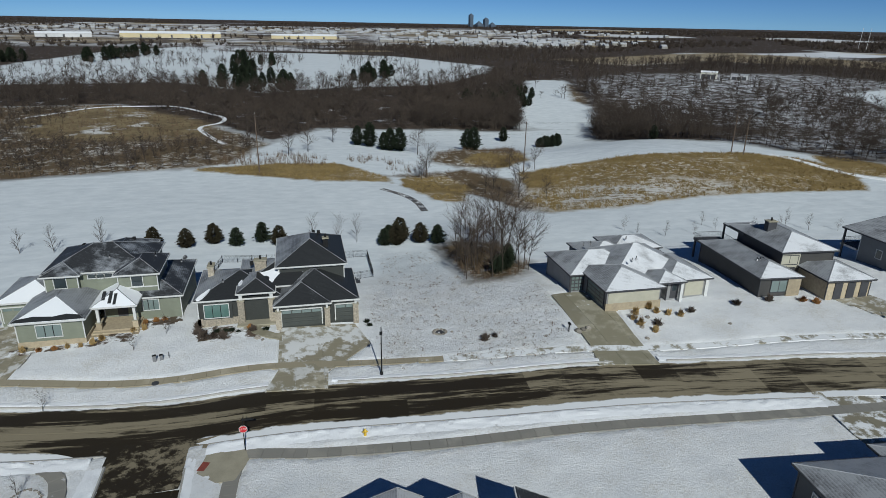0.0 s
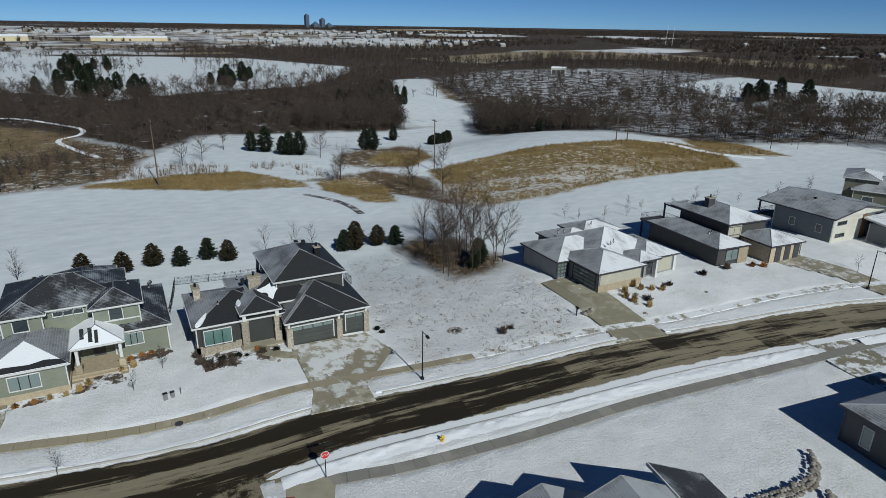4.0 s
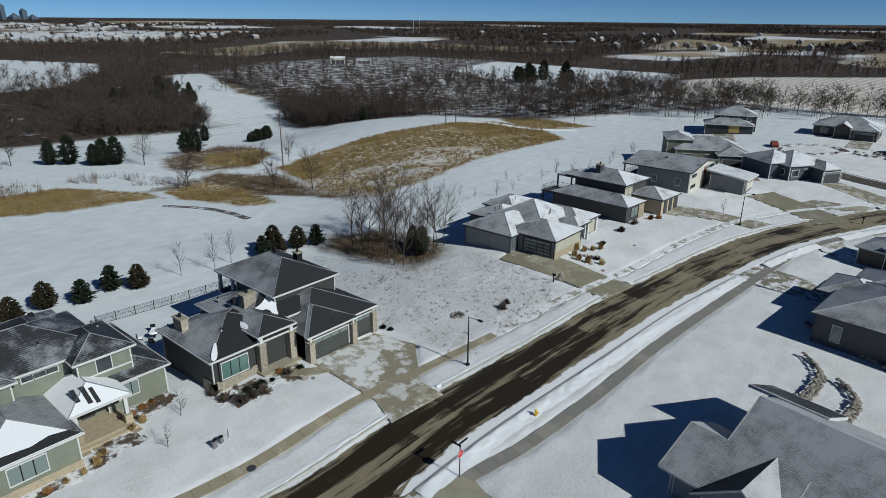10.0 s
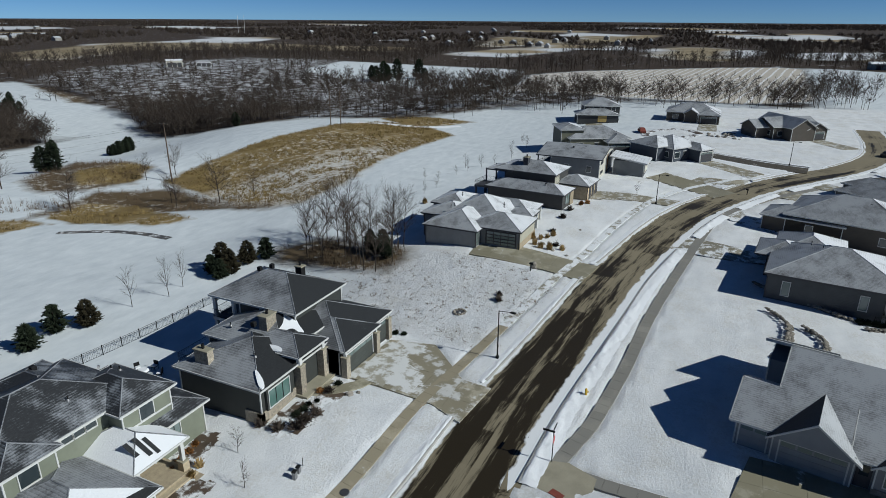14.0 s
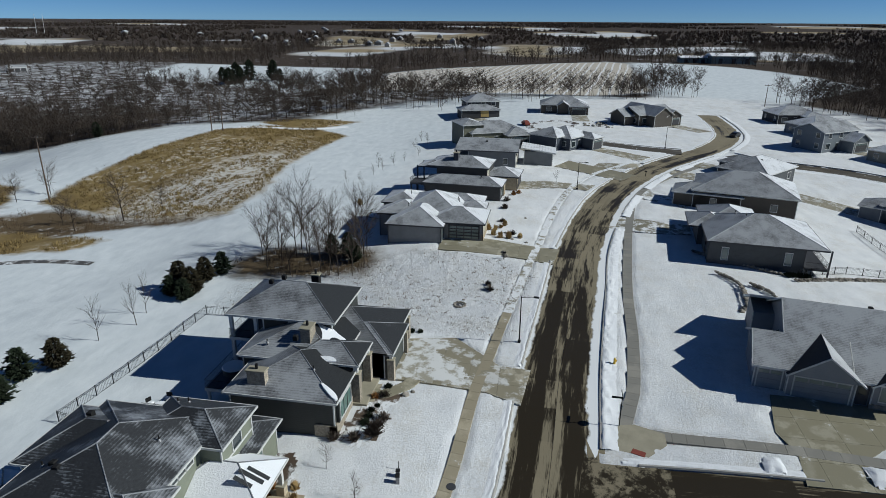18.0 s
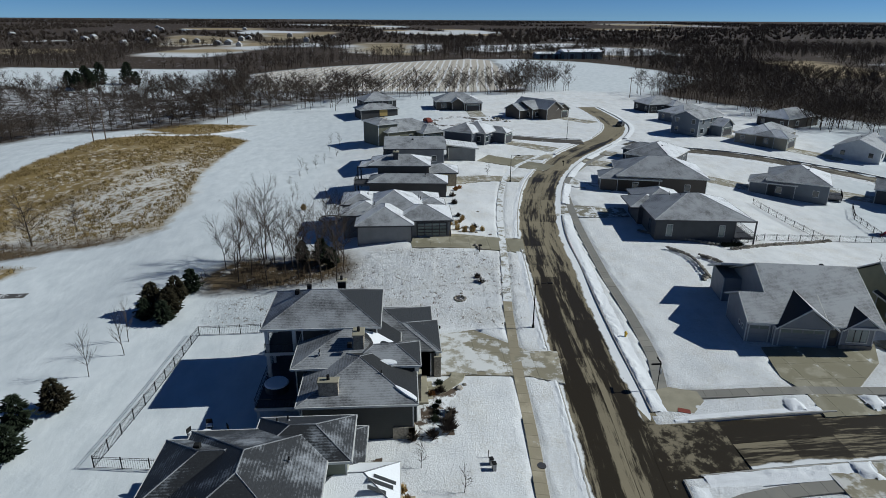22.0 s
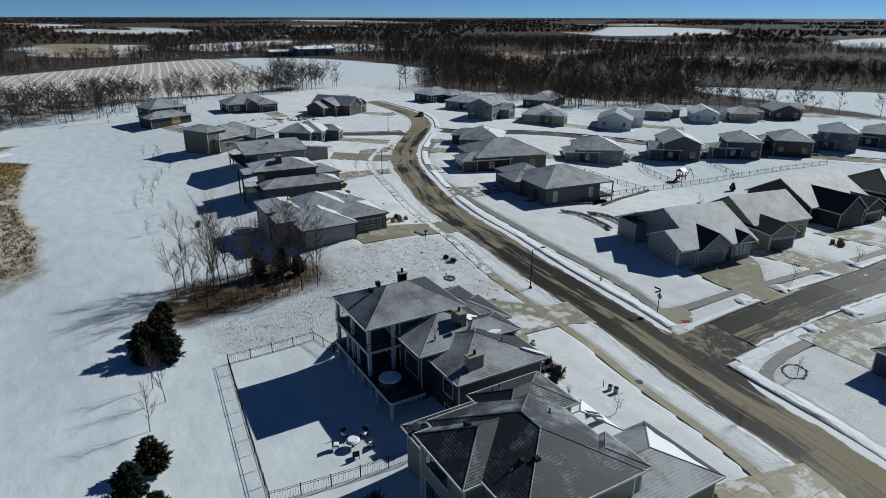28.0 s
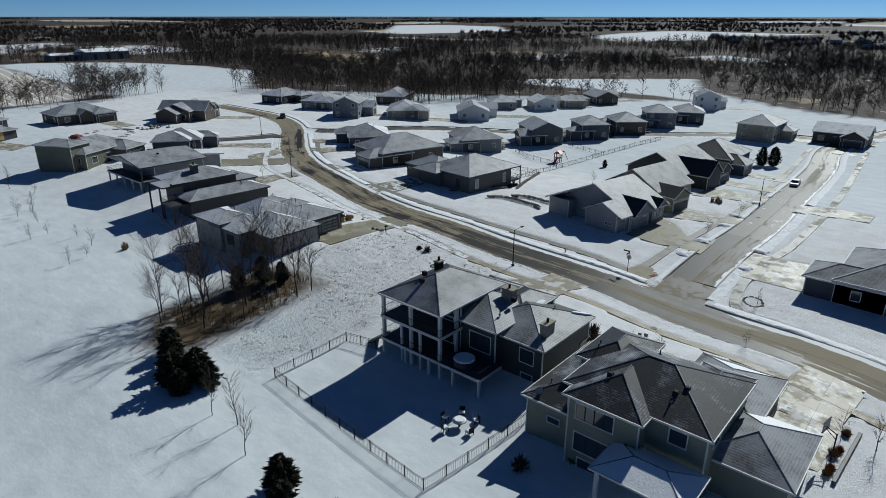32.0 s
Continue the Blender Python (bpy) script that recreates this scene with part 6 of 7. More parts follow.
def plant(name, meshes, x, y, label, category, scale=1.0, turn=0.0, group="", names=("trunk", "crown"), dz=0.0):
    ob = thing(name, label, category, pose(x, y, at(x, y) + dz, 0, 0, turn), group)
    ob.scale = (scale, scale, scale)
    for n, me in zip(names, meshes):
        part(n, me, None, ob)
    return ob


rng = random.Random(7)
CEDARS = [conifer_meshes(s, 4.0, 1.8, CEDAR_NEEDLES if s != 12 else NEEDLES, r) for s, r in ((11, .2), (12, .5), (13, .25))]
for i, (x, y) in enumerate(((-26, 113.4), (-20.4, 112.4), (-15.9, 114.2), (-11.9, 112.4), (-7.4, 114), (-4.4, 112))):
    plant("cedar_tree", CEDARS[(0, 0, 2, 1, 1, 2)[i]], x, y, "rust-green cedar in the row above the golf course" if i % 2 else "dark green cedar in the row above the golf course", "tree", rng.uniform(.85, 1.0), i * 70, "cedar row")
for x, y, k, s in ((15.6, 110.6, 1, .75), (17.6, 110.2, 2, 1.1), (16.6, 107.9, 0, 1.0), (14.4, 107.8, 1, .8), (21.2, 108.4, 2, .95), (24.2, 107.2, 1, .9)):
    plant("spruce_tree", CEDARS[k], x, y, "dark evergreen in a clump beside bare trees", "tree", s, x * 40, "evergreen clump")
for x, y, s in ((-47, 112.6, .8), (-41.6, 112.2, .9), (-34.9, 115, .9)):
    plant("larch_tree", bare_tree_meshes(int(-x), 5.2, .5, 2, .07, .1), x, y, "thin brown young tree beside the golf course", "tree", s)
EVERGREENS = [conifer_meshes(s, 6.0, 2.2, NEEDLES, .35) for s in (31, 32)]
for x, y, s in ((20, 217, .9), (24, 214, 1.1), (28, 208, .8), (30, 207, 1.0), (33, 206, 1.05), (59, 216, 1.0), (61, 214, 1.1), (83, 247, .8), (128, 208, .7)):
    plant("pine_tree", EVERGREENS[int(x) % 2], x, y, "dark evergreen on the snowy golf course", "tree", s * 1.25, x * 33, "golf course evergreens")

for x, y, s in ((1.8, -49, .85), (-0.9, -50.3, .9), (33.3, -19.3, .35)):
    plant("yard_spruce", EVERGREENS[int(y) % 2], x, y, "dark evergreen on a snowy lawn", "tree", s, x * 33, "yard evergreens")

park_rng = random.Random(21)
for x, y, n in ((-233, 632, 3), (-174, 638, 4), (-160, 680, 4), (-146, 728, 3), (-37, 506, 4), (-50, 595, 2), (-24, 600, 2), (-23, 424, 2), (44, 438, 3), (62, 464, 2), (-5, 399, 1), (-48, 424, 2), (-26, 393, 2), (318, 254, 2), (345, 247, 1)):
    for k in range(n + 2):
        plant("pine_tree", EVERGREENS[k % 2], x + park_rng.uniform(-9, 9), y + park_rng.uniform(-14, 14), "dark evergreen on the far snowy parkland", "tree", park_rng.uniform(1.3, 2.2), k * 80, "parkland evergreens")
for k in range(34):
    x, y = park_rng.uniform(92, 136), park_rng.uniform(320, 366)
    plant("cedar_tree", EVERGREENS[k % 2], x, y + (x - 114) * .5, "dark cedar in the thicket beside the snowy clearing", "tree", park_rng.uniform(.7, 1.2), k * 80, "cedar thicket")
for k in range(9):
    plant("shrub_cedar", EVERGREENS[k % 2], park_rng.uniform(92, 102), park_rng.uniform(229, 233), "low spreading dark juniper on the golf course", "shrub", park_rng.uniform(.55, .85), k * 80, "junipers")
for x, y, sc in ((29.5, 87.6, .55), (31.6, 89.4, .7), (33.0, 92.6, .6)):
    plant("shrub_cedar", EVERGREENS[int(y) % 2], x, y, "dark ragged juniper among the bare grove trees", "shrub", sc, x * 80, "grove junipers")
SAPLING = bare_tree_meshes(41, 5.6, .42, 2, .05, .3)
for x, y, s in ((1.8, 111.6, 1.0), (6.3, 109.6, 1.05), (9.6, 110.4, .95)):
    plant("sapling", SAPLING, x, y, "slender bare sapling in the snow", "tree", s, x * 50, "saplings", ("trunk", "crown"))
YOUNG = bare_tree_meshes(43, 3.0, .8, 2, .04, .2)
for x, y in ((62, 102), (66.5, 99.5), (72.5, 99.5), (61, 105), (79, 102), (87, 101), (92, 100), (97.5, 98.5), (103, 97), (109, 94.5), (116.5, 97), (124, 95), (130, 98), (78, 105), (95, 102)):
    plant("young_tree", YOUNG, x, y, "small bare tree in the row along the fairway", "tree", rng.uniform(.8, 1.25), x * 77, "fairway trees", ("trunk", "crown"))
for x, y, s in ((-20.4, 72.0, .85), (-17.4, 75.4, .9), (-24.5, 48.6, .8), (79.5, 57, .9), (-10.2, 10, 1.0), (-9.6, 26, 1.0), (25, 3, 1.0), (-27, 62, .8)):
    plant("yard_tree", YOUNG, x, y, "small bare tree on a snowy lawn", "tree", s, x * 31, "yard trees", ("trunk", "crown"))

GROVE = [bare_tree_meshes(50 + i, 11.0, .55, 3, .095, .24, .165) for i in range(4)]
SPOTS = [(25.2, 86), (29.6, 86.2), (34.2, 87.6), (36.4, 89.6), (28, 92.8), (31.4, 93.8), (36.6, 94), (25.4, 96.4), (33.6, 98.4), (36.8, 99), (28.6, 101.4), (32, 102.4), (37, 102.6), (31, 87.3), (27.2, 90.4), (33, 92), (29, 95), (35, 96.5), (31, 100), (34.6, 104.5), (25.5, 89.2), (37, 87.5)]
for i, (x, y) in enumerate(SPOTS):
    plant("grove_tree", GROVE[i % 4], 24.6 + (x - 25) * .87 + rng.uniform(-.6, .6), y + rng.uniform(-.6, .6), "tall bare deciduous tree in the grove", "tree", rng.uniform(.7, 1.12), i * 61, "grove", ("trunk", "crown"))
LONE = bare_tree_meshes(61, 11, .8, 3, .16, .2)
for x, y, s in ((54, 146, .95), (35, 171, .85), (33, 168, .6), (47, 152, .7), (51, 158, .6), (70, 177, .7), (59, 140, .55), (12, 222, .8), (63, 180, .6), (38, 200, .9), (-3, 198, .8), (3, 203, .8), (140, 277, .8)):
    plant("lone_tree", LONE, x, y, "spreading bare tree in the rough", "tree", s, x * 9, "", ("trunk", "crown"))


def fast_mesh(name, V, F, material):
    me = bpy.data.meshes.new(name)
    me.vertices.add(len(V))
    me.vertices.foreach_set("co", V.astype(np.float32).ravel())
    me.loops.add(F.size)
    me.loops.foreach_set("vertex_index", F.astype(np.int32).ravel())
    me.polygons.add(len(F))
    me.polygons.foreach_set("loop_start", np.arange(0, F.size, 3, dtype=np.int32))
    me.polygons.foreach_set("loop_total", np.full(len(F), 3, dtype=np.int32))
    me.materials.append(material)
    me.update()
    me.validate()
    return me


def sliver_tree(seed, h, limbs, twigs, width):
    """A bare tree of thin tapering slivers for the woods: (vertices, triangles)."""
    r = np.random.RandomState(seed)
    V, F = [], []
    bushy = limbs < 6

    def blade(a, b, w):
        d = b - a
        s = np.cross(d, (r.normal(), r.normal(), r.normal() * .3))
        s = s / (np.linalg.norm(s) + 1e-6) * w
        n = len(V)
        V.extend([a - s, a + s, b])
        F.append((n, n + 1, n + 2))

    top = np.array([r.uniform(-.3, .3), r.uniform(-.3, .3), h])
    base = np.zeros(3)
    if bushy:
        for i in range(16):
            ang, rr = r.uniform(0, 6.28), r.uniform(.1, .55) * h
            b = np.array([math.cos(ang) * rr, math.sin(ang) * rr, h * r.uniform(.55, 1.0) * math.sqrt(max(0.05, 1 - (rr / h / .62) ** 2))])
            blade(b * (.25, .25, .1), b, width)
        return np.array(V), np.array(F)
    for k in range(2):
        blade(base + (0, 0, -.3), top * .8, width * 1.5)
    for i in range(limbs):
        f = r.uniform(.16, .8)
        a = top * f
        ang = r.uniform(0, 6.28)
        L = h * r.uniform(.28, .5) * (1.15 - f * .6)
        b = a + np.array([math.cos(ang) * L * .8, math.sin(ang) * L * .8, L * r.uniform(.4, .85)])
        blade(a, b, width)
        for j in range(twigs):
            c = a + (b - a) * r.uniform(.3, 1)
            e = c + r.normal(size=3) * h * .075 + (0, 0, h * .05)
            blade(c, e, width * .8)
    return np.array(V), np.array(F)


def scatter(name, trees, pts, scales, material, label, sink=0.0):
    Vs, Fs, n = [], [], 0
    r = np.random.RandomState(5)
    zs = land(pts[:, 0], pts[:, 1])
    for k, (V, F) in enumerate(trees):
        sel = np.arange(k, len(pts), len(trees))
        a = r.uniform(0, 6.28, len(sel))
        c, s = np.cos(a)[:, None], np.sin(a)[:, None]
        sc = scales[sel][:, None]
        x = (V[None, :, 0] * c - V[None, :, 1] * s) * sc + pts[sel, 0][:, None]
        y = (V[None, :, 0] * s + V[None, :, 1] * c) * sc + pts[sel, 1][:, None]
        z = V[None, :, 2] * sc + zs[sel][:, None] - sink
        W = np.stack([x, y, z], -1).reshape(-1, 3)
        G = (F[None] + (np.arange(len(sel)) * len(V))[:, None, None]).reshape(-1, 3) + n
        Vs.append(W), Fs.append(G)
        n += len(W)
    return tagged(new(name, fast_mesh(name, np.concatenate(Vs), np.concatenate(Fs), material)), label, "trees", kind="stuff")


def wild_points(n, r0, r1, seed, test):
    """Points over the sector that the land fills north, east and south, thinned by test."""
    r = np.random.RandomState(seed)
    a = np.radians(r.uniform(-100, 118, n))
    d = np.sqrt(r.uniform(r0 * r0, r1 * r1, n))
    p = np.stack([d * np.cos(a), d * np.sin(a)], 1)
    return p[test(p[:, 0], p[:, 1], r)]


def clumps(x, y, s, seed):
    return np.array([noise.noise((a * s, b * s, seed)) for a, b in zip(x, y)])


near_pts = wild_points(14000, 120, 430, 1, lambda x, y, r: (cover(OPEN, x, y) < -1) & (clumps(x, y, .012, 1) > -.45) & (cover(FIELDS, x, y) < -3) & (off_line(STREET, x, y) > 60) & ((cover(SNOWY_WOOD, x, y) < 0) | (r.rand(len(x)) < .36)) & ((y > -45) | (np.hypot(x, y) > 330) | (r.rand(len(x)) < .45)))
scatter("near_woods", [sliver_tree(i, 10.0, 14, 8, .085) for i in range(6)], near_pts, np.random.RandomState(2).uniform(.45, 1.15, len(near_pts)), WOODS, "bare grey-brown woods beyond the golf course")
edge_pts = wild_points(30000, 150, 330, 31, lambda x, y, r: (cover(OPEN, x, y) < -.5) & (cover(OPEN, x, y) > -26) & (x > 58) & (y > 10) & (r.rand(len(x)) < np.where(x > 150, .2, .85)))
scatter("edge_woods", [sliver_tree(140 + i, 11.0, 15, 9, .07) for i in range(6)], edge_pts, np.random.RandomState(22).uniform(.4, 1.1, len(edge_pts)), WOODS, "dense brown bare trees along the edge of the course")
mid_pts = wild_points(25000, 420, 950, 3, lambda x, y, r: ((cover(OPEN, x, y) < -2) & (clumps(x, y, .006, 2) > -.15)) & (cover(FIELDS, x, y) < -6) & ((cover(SNOWY_WOOD, x, y) < 0) | (r.rand(len(x)) < .3)))
scatter("middle_woods", [sliver_tree(20 + i, 10.5, 11, 3, .16) for i in range(5)], mid_pts, np.random.RandomState(4).uniform(.5, 1.15, len(mid_pts)), WOODS, "bare woods in the middle distance")
park_pts = wild_points(14000, 370, 960, 11, lambda x, y, r: (cover(OPEN[1:], x, y) > 0) & (cover(STUBBLE, x, y) < 0) & (x < 240) & (clumps(x, y, .02, 5) > -.02))
scatter("parkland_trees", [sliver_tree(100 + i, 9, 13, 4, .13) for i in range(4)], park_pts, np.random.RandomState(12).uniform(.5, 1.0, len(park_pts)), WOODS, "scattered bare trees on the far snowy parkland")
clear_pts = np.array([(328 + 40 * noise.noise((k, 0, 1)) * 2, 250 + 45 * noise.noise((k * 1.7, 3.3, 1)) * 2) for k in np.arange(0.3, 30, .55)])
scatter("clearing_trees", [sliver_tree(120 + i, 9, 13, 6, .1) for i in range(4)], clear_pts, np.random.RandomState(13).uniform(.4, 1.0, len(clear_pts)), WOODS, "bare trees and brush in the far clearing")
far_pts = wild_points(40000, 930, 3200, 5, lambda x, y, r: (cover(FIELDS, x, y) < -8) & (clumps(x, y, .0022, 3) > -.12) & ((cover(PLAIN, x, y) < 0) | (r.rand(len(x)) < .25)))
scatter("far_woods", [sliver_tree(40 + i, 11, 4, 0, .8) for i in range(4)], far_pts, np.random.RandomState(6).uniform(.5, 1.1, len(far_pts)), WOODS, "far woods on the plain")

hedge = [(232, 92), (240, 70), (247, 45), (250, 20), (262, 6), (285, 3), (330, -3), (205, 112), (195, 140), (180, 150), (215, 100)]
r = np.random.RandomState(9)
hp = np.array([(x + r.normal() * 7, y + r.normal() * 7) for x, y in hedge for k in range(20)])
hp2 = np.array([(x + r.normal() * 6, y + r.normal() * 6) for x, y in ((238, -50), (222, -58), (205, -66), (190, -74), (175, -82), (160, -88), (145, -100), (130, -112), (170, -62), (152, -78), (216, -46), (203, -60), (187, -70), (148, -66), (147, -76), (136, -82), (136, -98), (139, -113), (148, -136)) for k in range(16)])
scatter("hedgerow", [sliver_tree(60 + i, 10, 12, 10, .06) for i in range(6)], np.concatenate([hp, hp2]), r.uniform(.75, 1.4, len(hp) + len(hp2)), WOODS, "bare trees along the field edge behind the houses")


def tufts(name, polys, n, h, w, material, label, seed, test=None):
    """Dry grass and brush as thin blades."""
    r = np.random.RandomState(seed)
    out = []
    for poly in polys:
        xs, ys = [p[0] for p in poly], [p[1] for p in poly]
        area = abs(sum(a[0] * b[1] - b[0] * a[1] for a, b in zip(poly, poly[1:] + poly[:1]))) / 2
        q = np.stack([r.uniform(min(xs), max(xs), int(n * area)), r.uniform(min(ys), max(ys), int(n * area))], 1)
        out.append(q[inside(poly, q[:, 0], q[:, 1]) > 0.3])
    p = np.concatenate(out)
    p = p[clumps(p[:, 0], p[:, 1], .11, seed) > -.2]
    rr = np.random.RandomState(seed + 1)
    V, F = [], []
    for i in range(7):
        a = rr.uniform(0, 6.28)
        b = np.array([rr.uniform(-.3, .3), rr.uniform(-.3, .3), 0])
        k = len(V)
        s = np.array([math.cos(a), math.sin(a), 0]) * w
        V.extend([b - s, b + s, b + (rr.uniform(-.3, .3), rr.uniform(-.3, .3), h * rr.uniform(.6, 1.1))])
        F.append((k, k + 1, k + 2))
    ob = scatter(name, [(np.array(V), np.array(F))], p, rr.uniform(.6, 1.3, len(p)), material, label)
    return tagged(ob, category="grass")


tufts("tall_grass", GOLD, 1.6, .7, .06, DRY_GRASS, "tall golden dry prairie grass on the hill", 3)
tufts("brush", SCRUB[1:3], 1.2, 1.5, .02, BRUSH, "brown brush and brambles in the hollow", 4)
tufts("grove_brush", SCRUB[3:4], 2.4, 1.3, .018, BRUSH, "dense brown brush under the bare grove", 6)
tufts("lot_stubble", LOT, 2.0, .14, .045, BRUSH, "short dead weed stubs sticking through the snow of the empty lot", 9)
HEDGE = [[(-30, 200), (-26, 186), (-10, 185), (6, 180), (10, 190), (0, 199), (-12, 201)], [(12, 188), (34, 170), (42, 176), (20, 196)]]
tufts("hedge_brush", HEDGE, 1.1, 2.0, .03, BRUSH, "brown brush and reeds between the fairways", 10)
tufts("hill_brush", SCRUB[:1], .16, 1.6, .05, BRUSH, "brown scrub on the far hill", 5)
sp = wild_points(26000, 150, 420, 8, lambda x, y, r: (cover(SCRUB[:1], x, y) > 0) & ((y < 232 - .25 * (x + 60) + 14 * clumps(x, y, .03, 2)) | (x < -95) | (r.rand(len(x)) < .012)))
scatter("scrub_trees", [sliver_tree(80 + i, 5, 12, 6, .06) for i in range(4)], sp, np.random.RandomState(8).uniform(.4, 1.1, len(sp)), WOODS, "small bare scrub trees on the far hill")


# ---- street furniture ----
def street_lamp(x, y, turn, label):
    ob = thing("street_lamp", label, "street lamp", pose(x, y, at(x, y), 0, 0, turn), "street lamps")
    part("base", Geo().block(-.16, .16, -.16, .16, 0, .35, .05), METAL_BLACK, ob)
    part("pole", Geo().tube((0, 0, .3), (0, 0, 5.9), .09, .05, 8), METAL_BLACK, ob)
    part("arm", Geo().tube((0, 0, 5.8), (0, -1.5, 6.05), .035, .03, 6), METAL_BLACK, ob)
    part("lamp_head", Geo().block(-.15, .15, -2.0, -1.4, 5.98, 6.12, .04), METAL_BLACK, ob)


for x, y, a in ((7.6, 60.8, -8), (74.6, 52.6, -25), (124.4, 27.2, -40), (-11.2, 0.4, -90)):
    street_lamp(x, y, a, "black street lamp with a short arm beside the kerb")


def stop_sign(x, y):
    ob = thing("stop_sign", "red octagonal stop sign with street name blades on a dark post", "road sign", pose(x, y, at(x, y), 0, 0, 0))
    part("post", Geo().tube((0, 0, 0), (0, 0, 3.2), .045, .045, 8), METAL_BLACK, ob)
    ring = [(math.cos(math.pi / 8 + k * math.pi / 4) * .40, math.sin(math.pi / 8 + k * math.pi / 4) * .40) for k in range(8)]
    inner = [(a * .88, b * .88) for a, b in ring]
    edge = part("sign_plate", Geo().poly([(a, -.06, 2.35 + b) for a, b in ring] + [(a, -.04, 2.35 + b) for a, b in ring], [tuple(range(8)), tuple(range(15, 7, -1))] + [(i, i + 8, (i + 1) % 8 + 8, (i + 1) % 8) for i in range(8)]), TRIM, ob, "white-edged sign plate")
    part("red_field", Geo().poly([(a, -.066, 2.35 + b) for a, b in inner], [tuple(range(8))]), RED, edge)
    txt = bpy.data.curves.new("word", "FONT")
    txt.body, txt.size, txt.align_x, txt.align_y, txt.extrude = "STOP", .27, "CENTER", "CENTER", .002
    txt.materials.append(TRIM)
    w = new("lettering", txt)
    w.parent, w.matrix_basis = edge, pose(0, -.07, 2.35, 90, 0, 0)
    part("name_blade", Geo().box(-.02, .02, -.1, .95, 3.0, 3.2), METAL_BLACK, ob)
    part("name_blade", Geo().box(-.1, .95, -.02, .02, 3.22, 3.42), METAL_BLACK, ob)


stop_sign(-6.4, 50.6)


def hydrant(x, y):
    ob = thing("fire_hydrant", "small yellow fire hydrant in the snowy verge", "hydrant", pose(x, y, at(x, y)))
    part("barrel", Geo().tube((0, 0, 0), (0, 0, .62), .14, .12, 10), YELLOW, ob)
    part("bonnet", Geo().tube((0, 0, .62), (0, 0, .8), .16, .05, 10), YELLOW, ob)
    part("outlet", Geo().tube((-.26, 0, .45), (.26, 0, .45), .07, .07, 8), YELLOW, ob)
    part("outlet", Geo().tube((0, 0, .45), (0, -.25, .45), .09, .09, 8), YELLOW, ob)


hydrant(4.6, 50.2)


def kerb_ramp(x, y, turn):
    part_of = thing("tactile_pad", "brick-red tactile pad at the kerb ramp", "paving", pose(x, y, at(x, y), 0, 0, turn), "", "structure")
    part("pad", Geo().block(-.6, .6, -.35, .35, 0, .07, .01), BRICK_RED, part_of)


kerb_ramp(-8.6, 51.6, 40)
kerb_ramp(-9.9, 49.2, 70)
put("ramp_pavement", Geo().slab([(x, y, at(x, y) + .045) for x, y in ((-10.4, 48.4), (-8.6, 46.6), (-7.0, 46.6), (-6.0, 49.2), (-6.6, 51.8), (-8.6, 52.2), (-9.8, 51))], .12), CONCRETE, label="concrete corner apron round the stop sign", category="pavement", kind="structure")


def utility_group(x, y):
    for dx, dy, s in ((0, 0, 1), (.7, .15, .9)):
        ob = thing("utility_box", "small dark utility pedestal in the snow", "utility box", pose(x + dx, y + dy, at(x, y), 0, 0, 10))
        part("body", Geo().block(-.2 * s, .2 * s, -.15, .15, 0, .75 * s, .04), METAL_GREY, ob)
        part("lid", Geo().block(-.23 * s, .23 * s, -.18, .18, .75 * s, .82 * s, .02), METAL_BLACK, ob)
    ob = thing("marker_post", "thin dark marker post in the snow", "post", pose(x + 1.5, y + .3, at(x, y)))
    part("post", Geo().tube((0, 0, 0), (0, 0, .95), .04, .03, 6), METAL_BLACK, ob)


utility_group(-17.6, 69.2)
put("utility_cover", Geo().tube((-16.8, 64.9, at(-16.8, 64.9)), (-16.8, 64.9, at(-16.8, 64.9) + .09), .42, .40, 14), TRIM_DARK, False, "round dark utility cover in the sidewalk", "utility cover")


def mailbox(x, y, turn=0):
    ob = thing("mailbox", "dark mailbox on a post beside the drive", "mailbox", pose(x, y, at(x, y), 0, 0, turn), "mailboxes")
    part("post", Geo().box(-.06, .06, -.06, .06, 0, 1.1), METAL_BLACK, ob)
    part("box", Geo().block(-.12, .12, -.32, .22, 1.05, 1.32, .07), METAL_BLACK, ob)


mailbox(31.6, 64.6)
mailbox(91.4, 36.4, 140)


def boulder_mesh(seed):
    r = random.Random(seed)
    bm = bmesh.new()
    bmesh.ops.create_icosphere(bm, subdivisions=2, radius=.5)
    for v in bm.verts:
        n = noise.noise(v.co * 2.2 + Vector((seed * 3.7, 0, 0)))
        v.co *= 1 + .45 * n
        v.co.z *= .65
    me = bpy.data.meshes.new("boulder")
    bm.to_mesh(me)
    bm.free()
    me.materials.append(ROCK)
    return me


BOULDERS = [boulder_mesh(i) for i in range(4)]


def boulder(x, y, s, k, label="grey-brown landscape boulder in the snow", group="boulders"):
    ob = new("boulder", BOULDERS[k % 4])
    ob.matrix_basis = pose(x, y, at(x, y) + .12 * s, 0, 0, k * 47) @ Matrix.Diagonal((s, s, s, 1))
    return tagged(ob, label, "rock", group)


for i, (x, y, s) in enumerate(((32.8, 64.4, .9), (33.6, 64.7, .7), (34.4, 64.9, .8), (-6.2, 71.2, .8), (-5.6, 70.6, .45), (43.4, 66.2, .7), (44.2, 65.4, .6), (41.4, 64, .6), (40.8, 61.6, .6), (21.6, 32.4, 1.1), (22.3, 32.0, .9), (20.9, 32.9, .9), (17.6, 68.8, .4), (53, 62.4, .5))):
    boulder(x, y, s, i)


